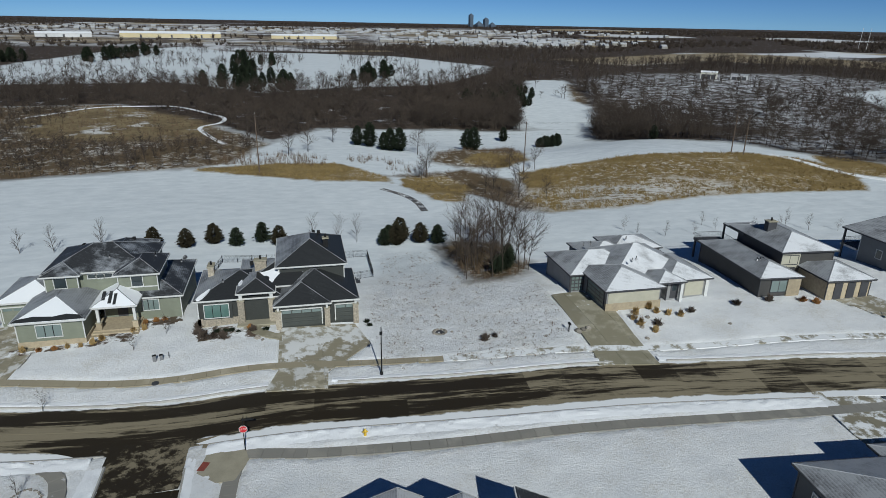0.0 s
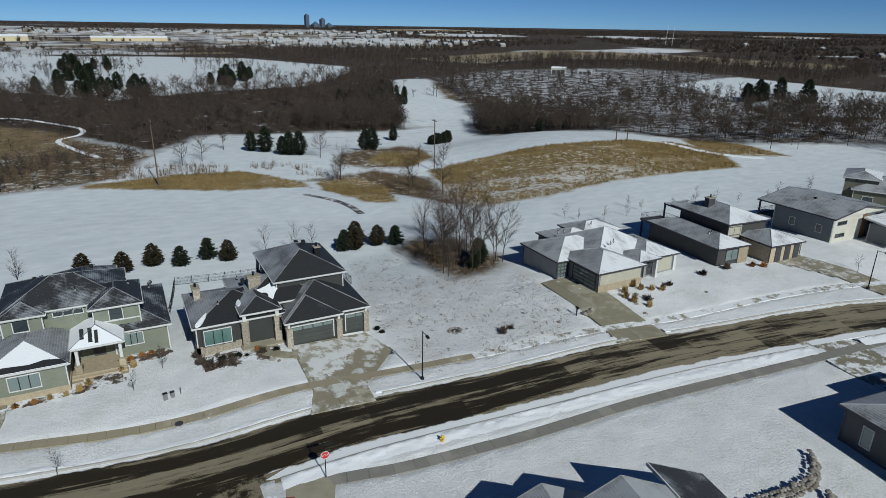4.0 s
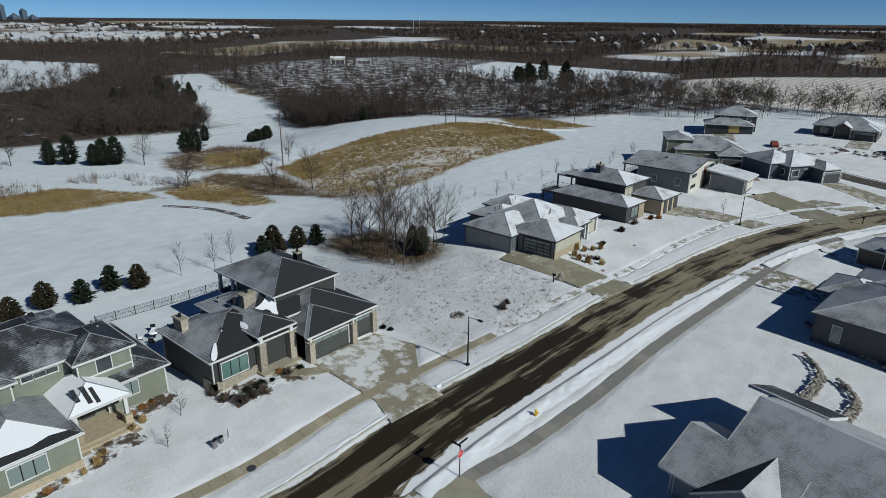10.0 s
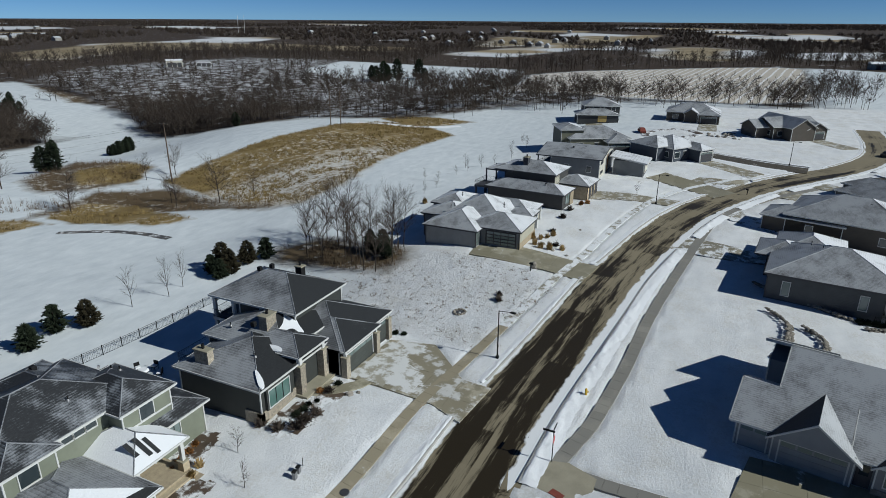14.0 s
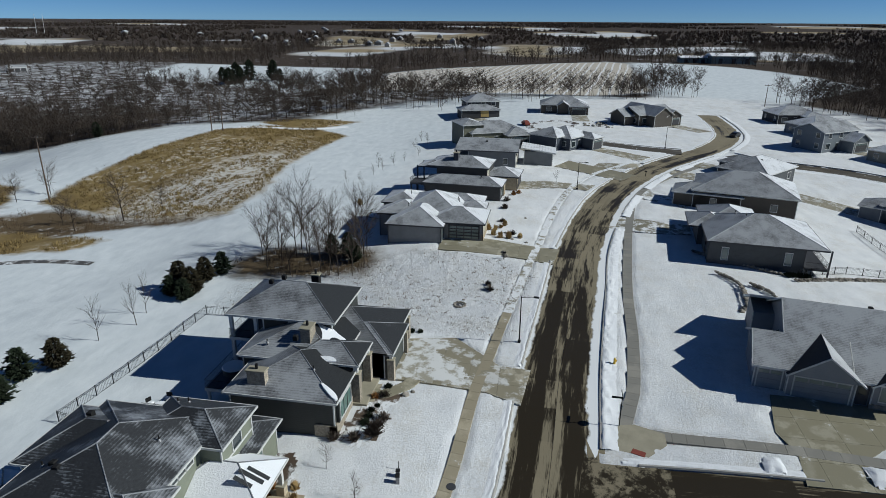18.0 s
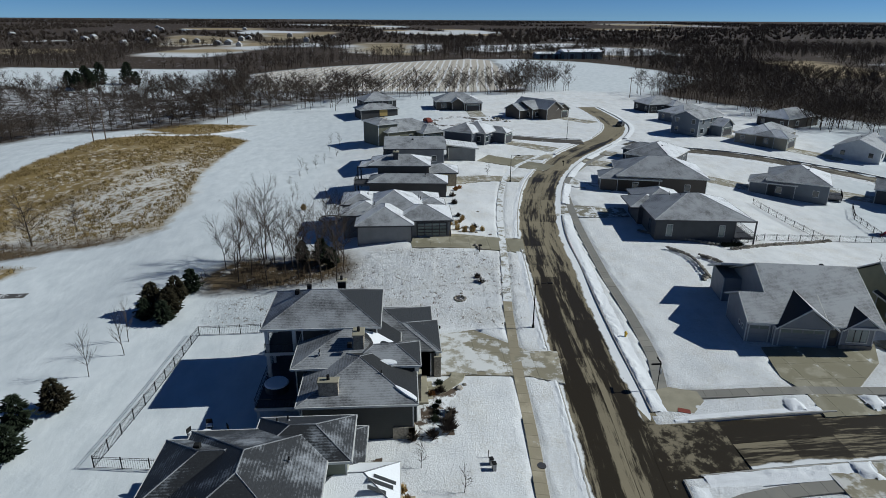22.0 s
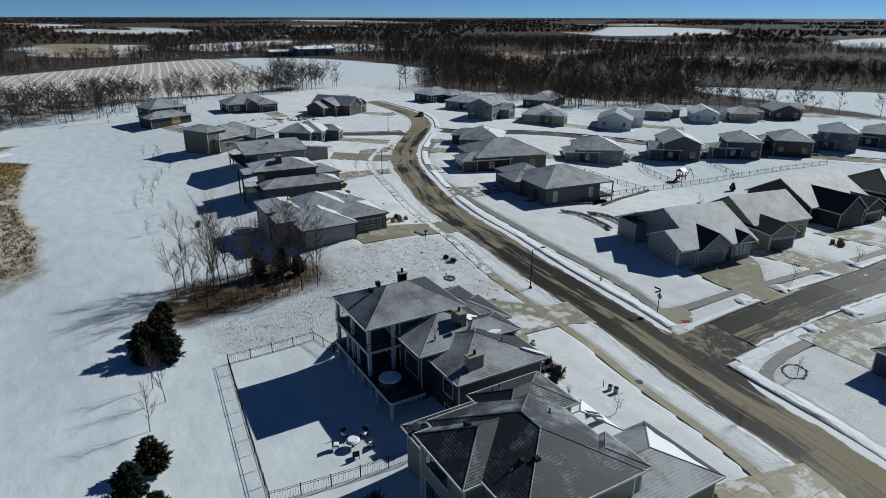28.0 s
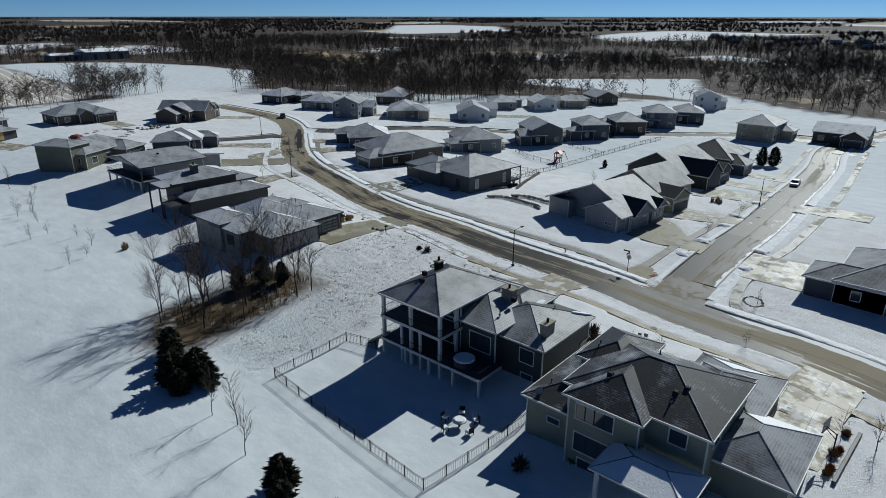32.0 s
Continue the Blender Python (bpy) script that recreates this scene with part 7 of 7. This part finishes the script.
def part_boulder(name, line, label, s, rows=1):
    ob = thing(name, label, "retaining wall")
    k = 0
    for row in range(rows):
        for x, y in curve(line, s * .85):
            b = new("stone", BOULDERS[k % 4])
            b.parent = ob
            q = s * rng.uniform(.75, 1.2)
            b.matrix_basis = pose(x + rng.uniform(-.1, .1), y + row * s * .6 + rng.uniform(-.1, .1), at(x, y) + .1 + row * .25, 0, 0, k * 71) @ Matrix.Diagonal((q, q, q * .8, 1))
            k += 1


part_boulder("garden_wall", [(21.6, 31.5), (24.3, 31.1), (27.1, 30.8), (29.8, 30.8), (32.0, 31.8), (33.2, 33.0)], "curved tan stone retaining wall on the slope", .46, 3)
part_boulder("garden_wall", [(21.4, 27.6), (24.5, 27.2), (26.6, 27.0), (28.4, 27.7), (29.8, 29.0)], "curved tan stone retaining wall below the upper one", .46, 3)
part_boulder("rock_bank", [(42, 34.4), (39.4, 31.4), (37.4, 27.4), (35.4, 23.4)], "rough rock bank beside the slate house", .75, 2)
part_boulder("rock_border", [(33.4, 22.0), (36.2, 15), (39.4, 7), (42.6, -1.4)], "rock border of the snowy garden", .6, 2)
part_boulder("bed_border", [(-25.2, 48.6), (-24.6, 46.9), (-23.2, 46.6), (-22.6, 47.9), (-23.2, 49.2), (-24.4, 49.6), (-25.2, 48.6)], "ring of stones round a small tree", .24)


def fire_pit(x, y):
    ob = thing("fire_pit", "broken ring of dark fire-pit stones in the lot", "fire pit", pose(x, y, at(x, y)))
    for k in range(11):
        a = k * 6.283 / 11
        b = new("stone", BOULDERS[k % 4])
        b.parent = ob
        b.matrix_basis = pose(math.cos(a) * .8, math.sin(a) * .7, .1, 0, 0, k * 50) @ Matrix.Diagonal((.42, .42, .42, 1))
    part("ash_bed", Geo().tube((0, 0, 0), (0, 0, .08), .6, .5, 12), TRIM_DARK, ob)


fire_pit(16.1, 69.1)


def patio_set(x, y):
    ob = thing("garden_table", "round snow-capped patio table", "table", pose(x, y, at(x, y)))
    part("table_top", Geo().tube((0, 0, .7), (0, 0, .78), .7, .7, 18), TRIM_DARK, ob)
    part("pedestal", Geo().tube((0, 0, 0), (0, 0, .7), .12, .08, 8), METAL_BLACK, ob)
    part("snow_cap", Geo().tube((0, 0, .78), (0, 0, .95), .68, .5, 18), SNOW_PATCH, ob)
    for k, (dx, dy) in enumerate(((-1.6, .4), (-1.0, -1.4), (.9, -1.5), (1.7, .2), (.6, 1.5))):
        c = thing("garden_chair", "dark garden chair with snow on its seat", "chair", pose(x + dx, y + dy, at(x, y), 0, 0, math.degrees(math.atan2(dy, dx)) - 90), "patio chairs")
        part("seat", Geo().block(-.3, .3, -.3, .3, .38, .46, .02), METAL_BLACK, c)
        part("backrest", Geo().block(-.3, .3, .26, .34, .46, 1.0, .02), METAL_BLACK, c)
        part("seat_snow", Geo().block(-.28, .28, -.28, .24, .46, .6, .06), SNOW_PATCH, c)
        for lx in (-.26, .26):
            for ly in (-.26, .26):
                part("leg", Geo().box(lx - .025, lx + .025, ly - .025, ly + .025, 0, .38), METAL_BLACK, c)


patio_set(-10.3, 95.4)


def shrub_mesh(seed, r, h, material, n=90):
    rg = random.Random(seed)
    g = Geo()
    for i in range(n):
        a, e = rg.uniform(0, 6.283), rg.uniform(.25, 1.5)
        d = Vector((math.cos(a) * math.cos(e), math.sin(a) * math.cos(e), math.sin(e)))
        p = Vector((rg.uniform(-.15, .15), rg.uniform(-.15, .15), 0))
        q = p + Vector((d.x * r, d.y * r, d.z * h)) * rg.uniform(.6, 1.05)
        s = d.orthogonal().normalized() * .05
        m = p.lerp(q, .55)
        g.poly([p - s * .3, p + s * .3, m + s, q, m - s], ((0, 1, 2, 4), (4, 2, 3)))
        for k in range(2):
            o = Vector((rg.uniform(-.3, .3), rg.uniform(-.3, .3), rg.uniform(0, .3))) * r
            g.poly([m, m + s * 1.5, m + o], ((0, 1, 2),))
    return mesh_of("shrub", g.v, g.f, material)


RUST = mat("rusty_grass", (0.30, 0.15, 0.05), (0.20, 0.10, 0.04), 1, .95, 0)
STRAW = mat("straw_grass", (0.42, 0.30, 0.13), (0.30, 0.21, 0.09), 1, .95, 0)
SHRUBS = {"dark": [shrub_mesh(1, .7, .8, NEEDLES, 160), shrub_mesh(2, .8, .7, NEEDLES, 160)], "twig": [shrub_mesh(3, .8, 1.0, TWIGS), shrub_mesh(4, .9, 1.2, TWIGS)],
          "rust": [shrub_mesh(5, .5, .8, RUST, 120)], "straw": [shrub_mesh(6, .45, .9, STRAW, 120), shrub_mesh(7, .5, 1.1, STRAW, 120)]}
TEXT = {"dark": "dark evergreen shrub in a snowy bed", "twig": "bare twiggy shrub in a snowy bed", "rust": "rust-brown dead ornamental grass", "straw": "tall straw-coloured ornamental grass"}


def shrub(kind, x, y, s=1.0, k=0):
    ob = new("shrub", SHRUBS[kind][k % len(SHRUBS[kind])])
    ob.matrix_basis = pose(x, y, at(x, y), 0, 0, x * 57) @ Matrix.Diagonal((s, s, s, 1))
    tagged(ob, TEXT[kind], "shrub", kind + " shrubs")


for kind, spots in (
    ("dark", ((-11.2, 73.9, .9), (-10.2, 73.7, .8), (-9.4, 73.8, .8), (-5.3, 73.2, .8), (7.4, 73.6, .8), (7.6, 72.6, .7), (-8.6, 73.4, .6), (-22, 93.5, 1.3))),
    ("twig", ((-13.4, 74.2, 1.2), (-12.6, 72.8, 1.3), (-11.5, 72.6, 1.2), (-10.4, 72.3, 1.0), (-13.6, 76, 1.1), (-6.8, 73.2, .9), (57, 66.6, 1.2), (62, 66.5, 1.1), (50, 66.4, 1.0), (43.8, 64.2, 1.0), (-18.5, 97, 1.6), (21, 65.6, 1.0), (22.4, 66, .9))),
    ("rust", ((-7.2, 74.0, 1.0), (-21.6, 78.6, .9), (-20.4, 78.8, 1.0), (-19.2, 79.2, 1.0), (-18.2, 79.5, .9), (66.6, 65.5, 1.4), (68, 64.6, 1.3), (-31, 73.6, .9), (-29.4, 73.6, .9))),
    ("straw", ((-21.4, 76.6, 1.0), (-20.2, 77, 1.0), (-25.4, 74.2, 1.1), (-24.6, 75, 1.0), (-32.8, 73.8, 1.1), (-28, 73.7, .8), (-26.6, 73.8, .8), (44.8, 68.4, 1.3), (45.2, 67.2, 1.2), (42.6, 62.8, 1.1), (46.6, 66.4, 1.2), (48, 65.8, 1.2), (-4.6, 3.9, 1.3), (-3.8, 3.2, 1.3), (-3, 4, 1.2))),
):
    for i, (x, y, s) in enumerate(spots):
        shrub(kind, x, y, s, i)


def fence(corners, label, h=1.25, step=2.4, name="yard_fence", single=False):
    """Black metal fence: posts, and panels of pickets between two rails."""
    ob = thing(name, label, "fence")
    for (ax, ay), (bx, by) in zip(corners, corners[1:]):
        L = math.hypot(bx - ax, by - ay)
        n = max(1, round(L / step))
        for i in range(n):
            p = [(ax + (bx - ax) * q, ay + (by - ay) * q) for q in (i / n, (i + 1) / n)]
            (x0, y0), (x1, y1) = p
            z0, z1 = at(x0, y0), at(x1, y1)
            part("post", Geo().box(x0 - .04, x0 + .04, y0 - .04, y0 + .04, z0 - .2, z0 + h + .1), METAL_BLACK, ob)
            g = Geo()
            for f in (.12, h - .18, h):
                if single:
                    part("rail", Geo().tube((x0, y0, z0 + f), (x1, y1, z1 + f), .02, .02, 4), METAL_BLACK, ob)
                    continue
                g.tube((x0, y0, z0 + f), (x1, y1, z1 + f), .02, .02, 4, False)
            k = int(L / n / .2)
            for j in range(1, k):
                q = j / k
                x, y, z = x0 + (x1 - x0) * q, y0 + (y1 - y0) * q, z0 + (z1 - z0) * q
                if single:
                    part("picket", Geo().tube((x, y, z + .08), (x, y, z + h), .01, .01, 4), METAL_BLACK, ob)
                else:
                    g.tube((x, y, z + .08), (x, y, z + h), .009, .009, 3, False)
            if not single:
                tagged(part("fence_panel", g, METAL_BLACK, ob), kind="stuff")
    x, y = corners[-1]
    part("post", Geo().box(x - .04, x + .04, y - .04, y + .04, at(x, y) - .2, at(x, y) + h + .1), METAL_BLACK, ob)


fence([(6.2, 91), (10.4, 92), (10.6, 102.2), (-13.6, 104.2), (-15.4, 91.4)], "black metal picket fence round the snowy back yard", single=True)
fence([(35.4, 21.4), (39.8, 13), (42.6, 0), (64.6, 1.4)], "dark metal fence round the garden", 1.2, 2.6)
fence([(42.6, 0), (42, -12), (41, -30), (39, -50), (36.6, -64)], "dark metal fence behind the gardens", 1.2, 3.0)
fence([(42, -12), (56, -15.6), (63, -20)], "dark metal fence between two yards", 1.2, 3.0)
fence([(41, -32), (54, -38)], "dark metal fence between two yards", 1.2, 3.0)


def basketball_hoop(x, y, turn):
    ob = thing("basketball_hoop", "dark basketball hoop on a pole beside the snowy drive", "basketball hoop", pose(x, y, at(x, y), 0, 0, turn))
    part("pole", Geo().tube((0, 0, 0), (0, 0, 2.9), .07, .06, 8), METAL_BLACK, ob)
    part("arm", Geo().tube((0, 0, 2.8), (0, -.9, 3.15), .05, .05, 6).tube((0, 0, 2.3), (0, -.9, 2.95), .035, .035, 6), METAL_BLACK, ob)
    board = part("backboard", Geo().block(-.75, .75, -.96, -.9, 2.85, 3.75, .02), METAL_GREY, ob)
    part("board_frame", Geo().box(-.8, .8, -.99, -.87, 2.8, 2.85).box(-.8, .8, -.99, -.87, 3.75, 3.8), METAL_BLACK, board)
    g = Geo()
    ring = [(math.cos(k * .524) * .23, -1.25 + math.sin(k * .524) * .23, 3.05) for k in range(13)]
    for a, b in zip(ring, ring[1:]):
        g.tube(a, b, .015, .015, 5)
    part("rim", g, RED, ob)


basketball_hoop(-39.1, 79.4, 80)


def low_wall(name, line, label, h=.4):
    put(name, strip(curve(line, 1.0), [(-.16, -.1), (-.16, h - .03), (-.13, h), (.13, h), (.16, h - .03), (.16, -.1)]), TRIM_DARK, False, label, "wall", kind="structure")


low_wall("garden_kerb", [(-40.4, 73.2), (-40.2, 77), (-39.9, 82.5)], "low dark edging wall beside the drive")
for i, (x, y) in enumerate(((-39.2, 81.6), (-39.3, 80.8), (-39.1, 78.4), (-39.4, 77.4), (-39.4, 74.2))):
    shrub("rust", x, y, 1.0 + .12 * (i % 3), i)
for x, y, s in ((-39.2, 75.4, 1.2), (-41.9, 74.8, 1.3)):
    plant("yard_tree", YOUNG, x, y, "small bare tree on a snowy lawn", "tree", s, x * 31, "yard trees", ("trunk", "crown"))
for i, (x, y) in enumerate(((35.0, 22.9), (35.2, 22.0), (35.3, 21.0), (35.4, 20.0))):
    shrub("dark", x, y, 1.2, i)
for i, (x, y) in enumerate(((41.3, 66.0), (41.5, 64.6), (42.2, 67.2), (60.7, 96.4))):
    shrub("straw", x, y, 1.4, i)


def trampoline(x, y):
    ob = thing("trampoline", "round dark trampoline half covered with snow behind the ranch house", "trampoline", pose(x, y, at(x, y)))
    g, r = Geo(), 2.1
    for k in range(20):
        a, b = k * math.tau / 20, (k + 1) * math.tau / 20
        g.tube((math.cos(a) * r, math.sin(a) * r, .75), (math.cos(b) * r, math.sin(b) * r, .75), .09, .09, 6)
    part("ring", g, METAL_BLACK, ob)
    part("mat", Geo().tube((0, 0, .68), (0, 0, .72), 1.75, 1.75, 24), SNOW_PATCH, ob, "mat under thin snow")
    for k in range(6):
        a = k * math.tau / 6
        part("leg", Geo().tube((math.cos(a) * r, math.sin(a) * r, 0), (math.cos(a) * r, math.sin(a) * r, .75), .04, .04, 6), METAL_BLACK, ob)


trampoline(52.2, 90.2)

# the unfinished plot at the end of the court
RING = curve([(149.5, 62), (152.4, 56.2), (157, 52), (161.6, 51), (165.8, 56.3), (163.3, 62.6), (157, 66), (151.5, 65.4), (149.5, 62)], 1.2)
put("mud_track", strip(RING, [(-1.3, -.02), (-1.0, .1), (1.0, .1), (1.3, -.02)], None, .05), MULCH, False, "dark muddy wheel track round the unfinished plot", "track", kind="structure")
low_rng = random.Random(5)
for i in range(26):
    boulder(159.5 + low_rng.gauss(0, 2.6), 43 + low_rng.gauss(0, 2.2), low_rng.uniform(.5, 1.5), i, "dark lump of earth and rubble on the unfinished plot", "rubble")


def power_pole(x, y, h, arms=1):
    ob = thing("utility_pole", "tall weathered timber utility pole with crossarm", "utility pole", pose(x, y, at(x, y), 0, 0, 4))
    part("pole", Geo().tube((0, 0, -.5), (0, 0, h), .19, .12, 8), WOOD_POLE, ob)
    for k in range(arms):
        part("crossarm", Geo().box(-.07, .07, -1.3, 1.3, h - .5 - k, h - .35 - k), WOOD_POLE, ob)
        for dy in (-1.2, -.4, .4, 1.2):
            part("insulator", Geo().tube((0, dy, h - .35 - k), (0, dy, h - .1 - k), .05, .04, 6), METAL_GREY, ob)


POLES = [(-100, 150, 13), (-10.8, 176, 16.5), (65, 173, 15.5), (131, 168, 13.5), (210, 160, 13.5)]
for x, y, h in POLES[1:4]:
    power_pole(x, y, h)
power_pole(133.6, 165.6, 12.5)
for k, (dy, dz) in enumerate(((-1.2, -.1), (1.2, -.1), (0, -1.9), (0, -3.4))):
    g = Geo()
    for (x0, y0, h0), (x1, y1, h1) in zip(POLES, POLES[1:]):
        a, b = Vector((x0, y0 + dy, at(x0, y0) + h0 + dz)), Vector((x1, y1 + dy, at(x1, y1) + h1 + dz))
        first = len(g.v)
        for i in range(11):
            q = i / 10
            p = a.lerp(b, q) - Vector((0, 0, 1.6 * 4 * q * (1 - q)))
            g.v += [tuple(p + Vector(o)) for o in ((0, .011, -.008), (0, -.011, -.008), (0, 0, .013))]
            if i or first:
                n = len(g.v) - 6
                g.f += [(n, n + 1, n + 4, n + 3), (n + 1, n + 2, n + 5, n + 4), (n + 2, n, n + 3, n + 5)]
    put("power_line", g, METAL_BLACK, label="thin dark power line across the golf course", category="cable", group="power lines")

for x, y, h in ((227, -28, 9), (98, -98, 8)):
    power_pole(x, y, h)


def car(x, y, turn, paint, label):
    ob = thing("car", label, "car", pose(x, y, at(x, y), 0, 0, turn))
    b = Geo()
    prof = [(-2.3, .35), (-2.3, .85), (-1.6, .95), (-1.0, 1.45), (.9, 1.5), (1.7, 1.0), (2.3, .9), (2.3, .35)]
    for s in (-.88, .88):
        b.poly([(px, s * (.82 if pz > 1.2 else 1), pz) for px, pz in prof], [tuple(range(8)) if s < 0 else tuple(range(7, -1, -1))])
    b.f += [(i, i + 8, (i + 1) % 8 + 8, (i + 1) % 8)[::-1] for i in range(8)]
    body = part("body", b, paint, ob)
    part("side_window", Geo().box(-.85, .8, -.80, .80, 1.05, 1.38), PANE, body)
    part("windscreen", Geo().slab([(.95, -.66, 1.49), (1.62, -.72, 1.08), (1.62, .72, 1.08), (.95, .66, 1.49)], .03), PANE, body)
    for px in (-1.45, 1.45):
        for py in (-.82, .82):
            w = part("wheel", Geo().tube((px, py - .1, .34), (px, py + .1, .34), .34, .34, 14), TRIM_DARK, ob)
            part("rim", Geo().tube((px, py - .105, .34), (px, py + .105, .34), .2, .2, 10), METAL_GREY, w)


car(147, 3.2, -35, mat("black_paint", (.02, .02, .022), (.03, .03, .03), 2, .3, 0), "dark parked car at the bend of the street")
car(157.4, 67.6, 20, BRICK_RED, "small red vehicle parked beside the unfinished plot")
car(-11.2, -29, 94, mat("silver_paint", (.5, .5, .5), (.4, .4, .4), 2, .35, 0, .3), "silver parked car on the side street")


def play_set(x, y):
    ob = thing("play_set", "wooden swing and climbing frame with red slide", "play set", pose(x, y, at(x, y), 0, 0, 100))
    for dx in (-.8, .8):
        for dy in (-.8, .8):
            part("post", Geo().box(dx - .08, dx + .08, dy - .08, dy + .08, 0, 2.6), WOOD_POLE, ob)
    part("platform", Geo().box(-.9, .9, -.9, .9, 1.2, 1.32), WOOD_POLE, ob)
    part("roof", Geo().poly([(-1.1, -1.1, 2.5), (1.1, -1.1, 2.5), (1.1, 1.1, 2.5), (-1.1, 1.1, 2.5), (-1.1, 0, 3.3), (1.1, 0, 3.3)], ((0, 1, 5, 4), (2, 3, 4, 5), (0, 4, 3), (1, 2, 5), (3, 2, 1, 0))), RED, ob)
    part("swing_beam", Geo().tube((-.8, 0, 2.4), (-4.4, 0, 2.4), .08, .08, 6), WOOD_POLE, ob)
    for s in (-1, 1):
        part("swing_leg", Geo().tube((-4.4, 0, 2.4), (-4.6, s * 1.2, 0), .07, .07, 6), WOOD_POLE, ob)
    part("slide", Geo().slab([(.9, -.3, 1.3), (.9, .3, 1.3), (3.4, .3, .2), (3.4, -.3, .2)][::-1], .08), RED, ob)


play_set(46.5, -17)


# ---- distance ----
def shed_building(name, label, x, y, turn, w, d, h, wall, roof):
    ob = thing(name, label, "building", pose(x, y, at(x, y), 0, 0, turn))
    part("wall", Geo().box(-w / 2, w / 2, -d / 2, d / 2, -1, h), wall, ob)
    part("roof", Geo().poly([(-w / 2 - .3, -d / 2 - .3, h), (w / 2 + .3, -d / 2 - .3, h), (w / 2 + .3, 0, h + d * .12), (-w / 2 - .3, 0, h + d * .12), (w / 2 + .3, d / 2 + .3, h), (-w / 2 - .3, d / 2 + .3, h)], ((0, 1, 2, 3), (3, 2, 4, 5), (0, 3, 5), (1, 4, 2), (5, 4, 1, 0))), roof, ob)
    for k in range(3):
        part("door", Geo().box(-w * .3 + k * w * .3 - 1.5, -w * .3 + k * w * .3 + 1.5, -d / 2 - .05, -d / 2 + .05, 0, h * .7), TRIM_DARK, ob)
    return ob


BARN = mat("barn_sheet", (0.20, 0.25, 0.25), (0.15, 0.19, 0.19), .2, .6, .1)
YEL = mat("warehouse_sheet", (0.56, 0.48, 0.30), (0.50, 0.43, 0.27), .02, .7, 0)
PALE = mat("pale_sheet", (0.62, 0.62, 0.62), (0.5, 0.5, 0.5), .02, .7, 0)
shed_building("barn", "grey-green metal barn beyond the snow field", 497, -78, -85, 34, 18, 6, BARN, SNOW_ROOF)
shed_building("barn", "low green-grey shed beside the barn", 500, -50, -85, 22, 12, 4, BARN, SNOW_ROOF)
shed_building("cream_house", "cream house among the far bare trees", 296, 418, -40, 11, 8, 4.5, siding("cream_siding", (0.58, 0.56, 0.48)), SNOW_ROOF)
shed_building("pale_house", "pale house among the far bare trees", 314, 408, -40, 11, 8, 3.2, PALE, SHINGLE_FROST)


shed_building("warehouse", "long cream warehouse on the far plain", -212, 1280, 10, 168, 30, 7, YEL, SNOW_ROOF)
shed_building("warehouse", "long cream warehouse on the far plain", 24, 1300, 0, 122, 26, 5.5, YEL, SNOW_ROOF)
shed_building("warehouse", "long white warehouse on the far plain", -378, 1243, 16, 84, 24, 6, PALE, SNOW_ROOF)
TOWER = mat("tower_glass", (0.10, 0.13, 0.17), (0.07, 0.09, 0.12), .05, .4, 0)
for x, y, w, h in ((765, 2797, 16, 50), (828, 2781, 18, 34), (800, 2790, 30, 12), (860, 2790, 26, 10)):
    ob = thing("office_tower", "tall dark office tower on the far skyline", "building", pose(x, y, at(x, y), 0, 0, 15))
    part("shaft", Geo().box(-w / 2, w / 2, -w / 2, w / 2, -5, h), TOWER, ob)
    part("crown", Geo().poly([(-w / 2, -w / 2, h), (w / 2, -w / 2, h), (w / 2, w / 2, h), (-w / 2, w / 2, h), (0, 0, h + w * .5)], ((0, 1, 4), (1, 2, 4), (2, 3, 4), (3, 0, 4))), TOWER, ob)
for dx in (0, 9):
    ob = thing("radio_mast", "slender pale radio mast on the far plain", "mast", pose(1017 + dx, 1009 - dx, at(1017, 1009)))
    part("mast", Geo().tube((0, 0, 0), (2, 0, 38), .4, .3, 5), PALE, ob)


def far_town(seed, n, label, spots, name):
    """Tiny houses of far suburbs, each a gabled box."""
    r = random.Random(seed)
    V, F, k = Geo(), None, 0
    roofs = Geo()
    for i in range(n):
        x, y, sx, sy = spots[i % len(spots)]
        x, y = x + r.gauss(0, sx), y + r.gauss(0, sy)
        z, w, d, h = at(x, y), r.uniform(4, 7), r.uniform(3, 5), r.uniform(3, 5)
        V.box(x - w, x + w, y - d, y + d, z - 1, z + h)
        roofs.poly([(x - w, y - d, z + h), (x + w, y - d, z + h), (x + w, y, z + h + 3), (x - w, y, z + h + 3), (x + w, y + d, z + h), (x - w, y + d, z + h)], ((0, 1, 2, 3), (3, 2, 4, 5), (0, 3, 5), (1, 4, 2)))
    put(name, V, mat(name + "_walls", (0.42, 0.40, 0.36), (0.10, 0.095, 0.09), .02, .8, 0), False, label, "houses", kind="stuff")
    put(name + "_roofs", roofs, SHINGLE_FROST, False, "snowy roofs of the far suburb", "roofs", kind="stuff")


far_town(3, 310, "tiny pale houses of a far suburb", ((330, 1180, 110, 90), (430, 1120, 90, 60), (120, 1700, 260, 130), (-300, 1750, 260, 120), (600, 1900, 200, 120)), "far_suburb")
far_town(4, 50, "tiny pale houses scattered over the far plain", ((150, -900, 160, 120), (-60, -800, 120, 90), (900, 300, 140, 100), (1300, 600, 200, 160)), "scattered_farms")
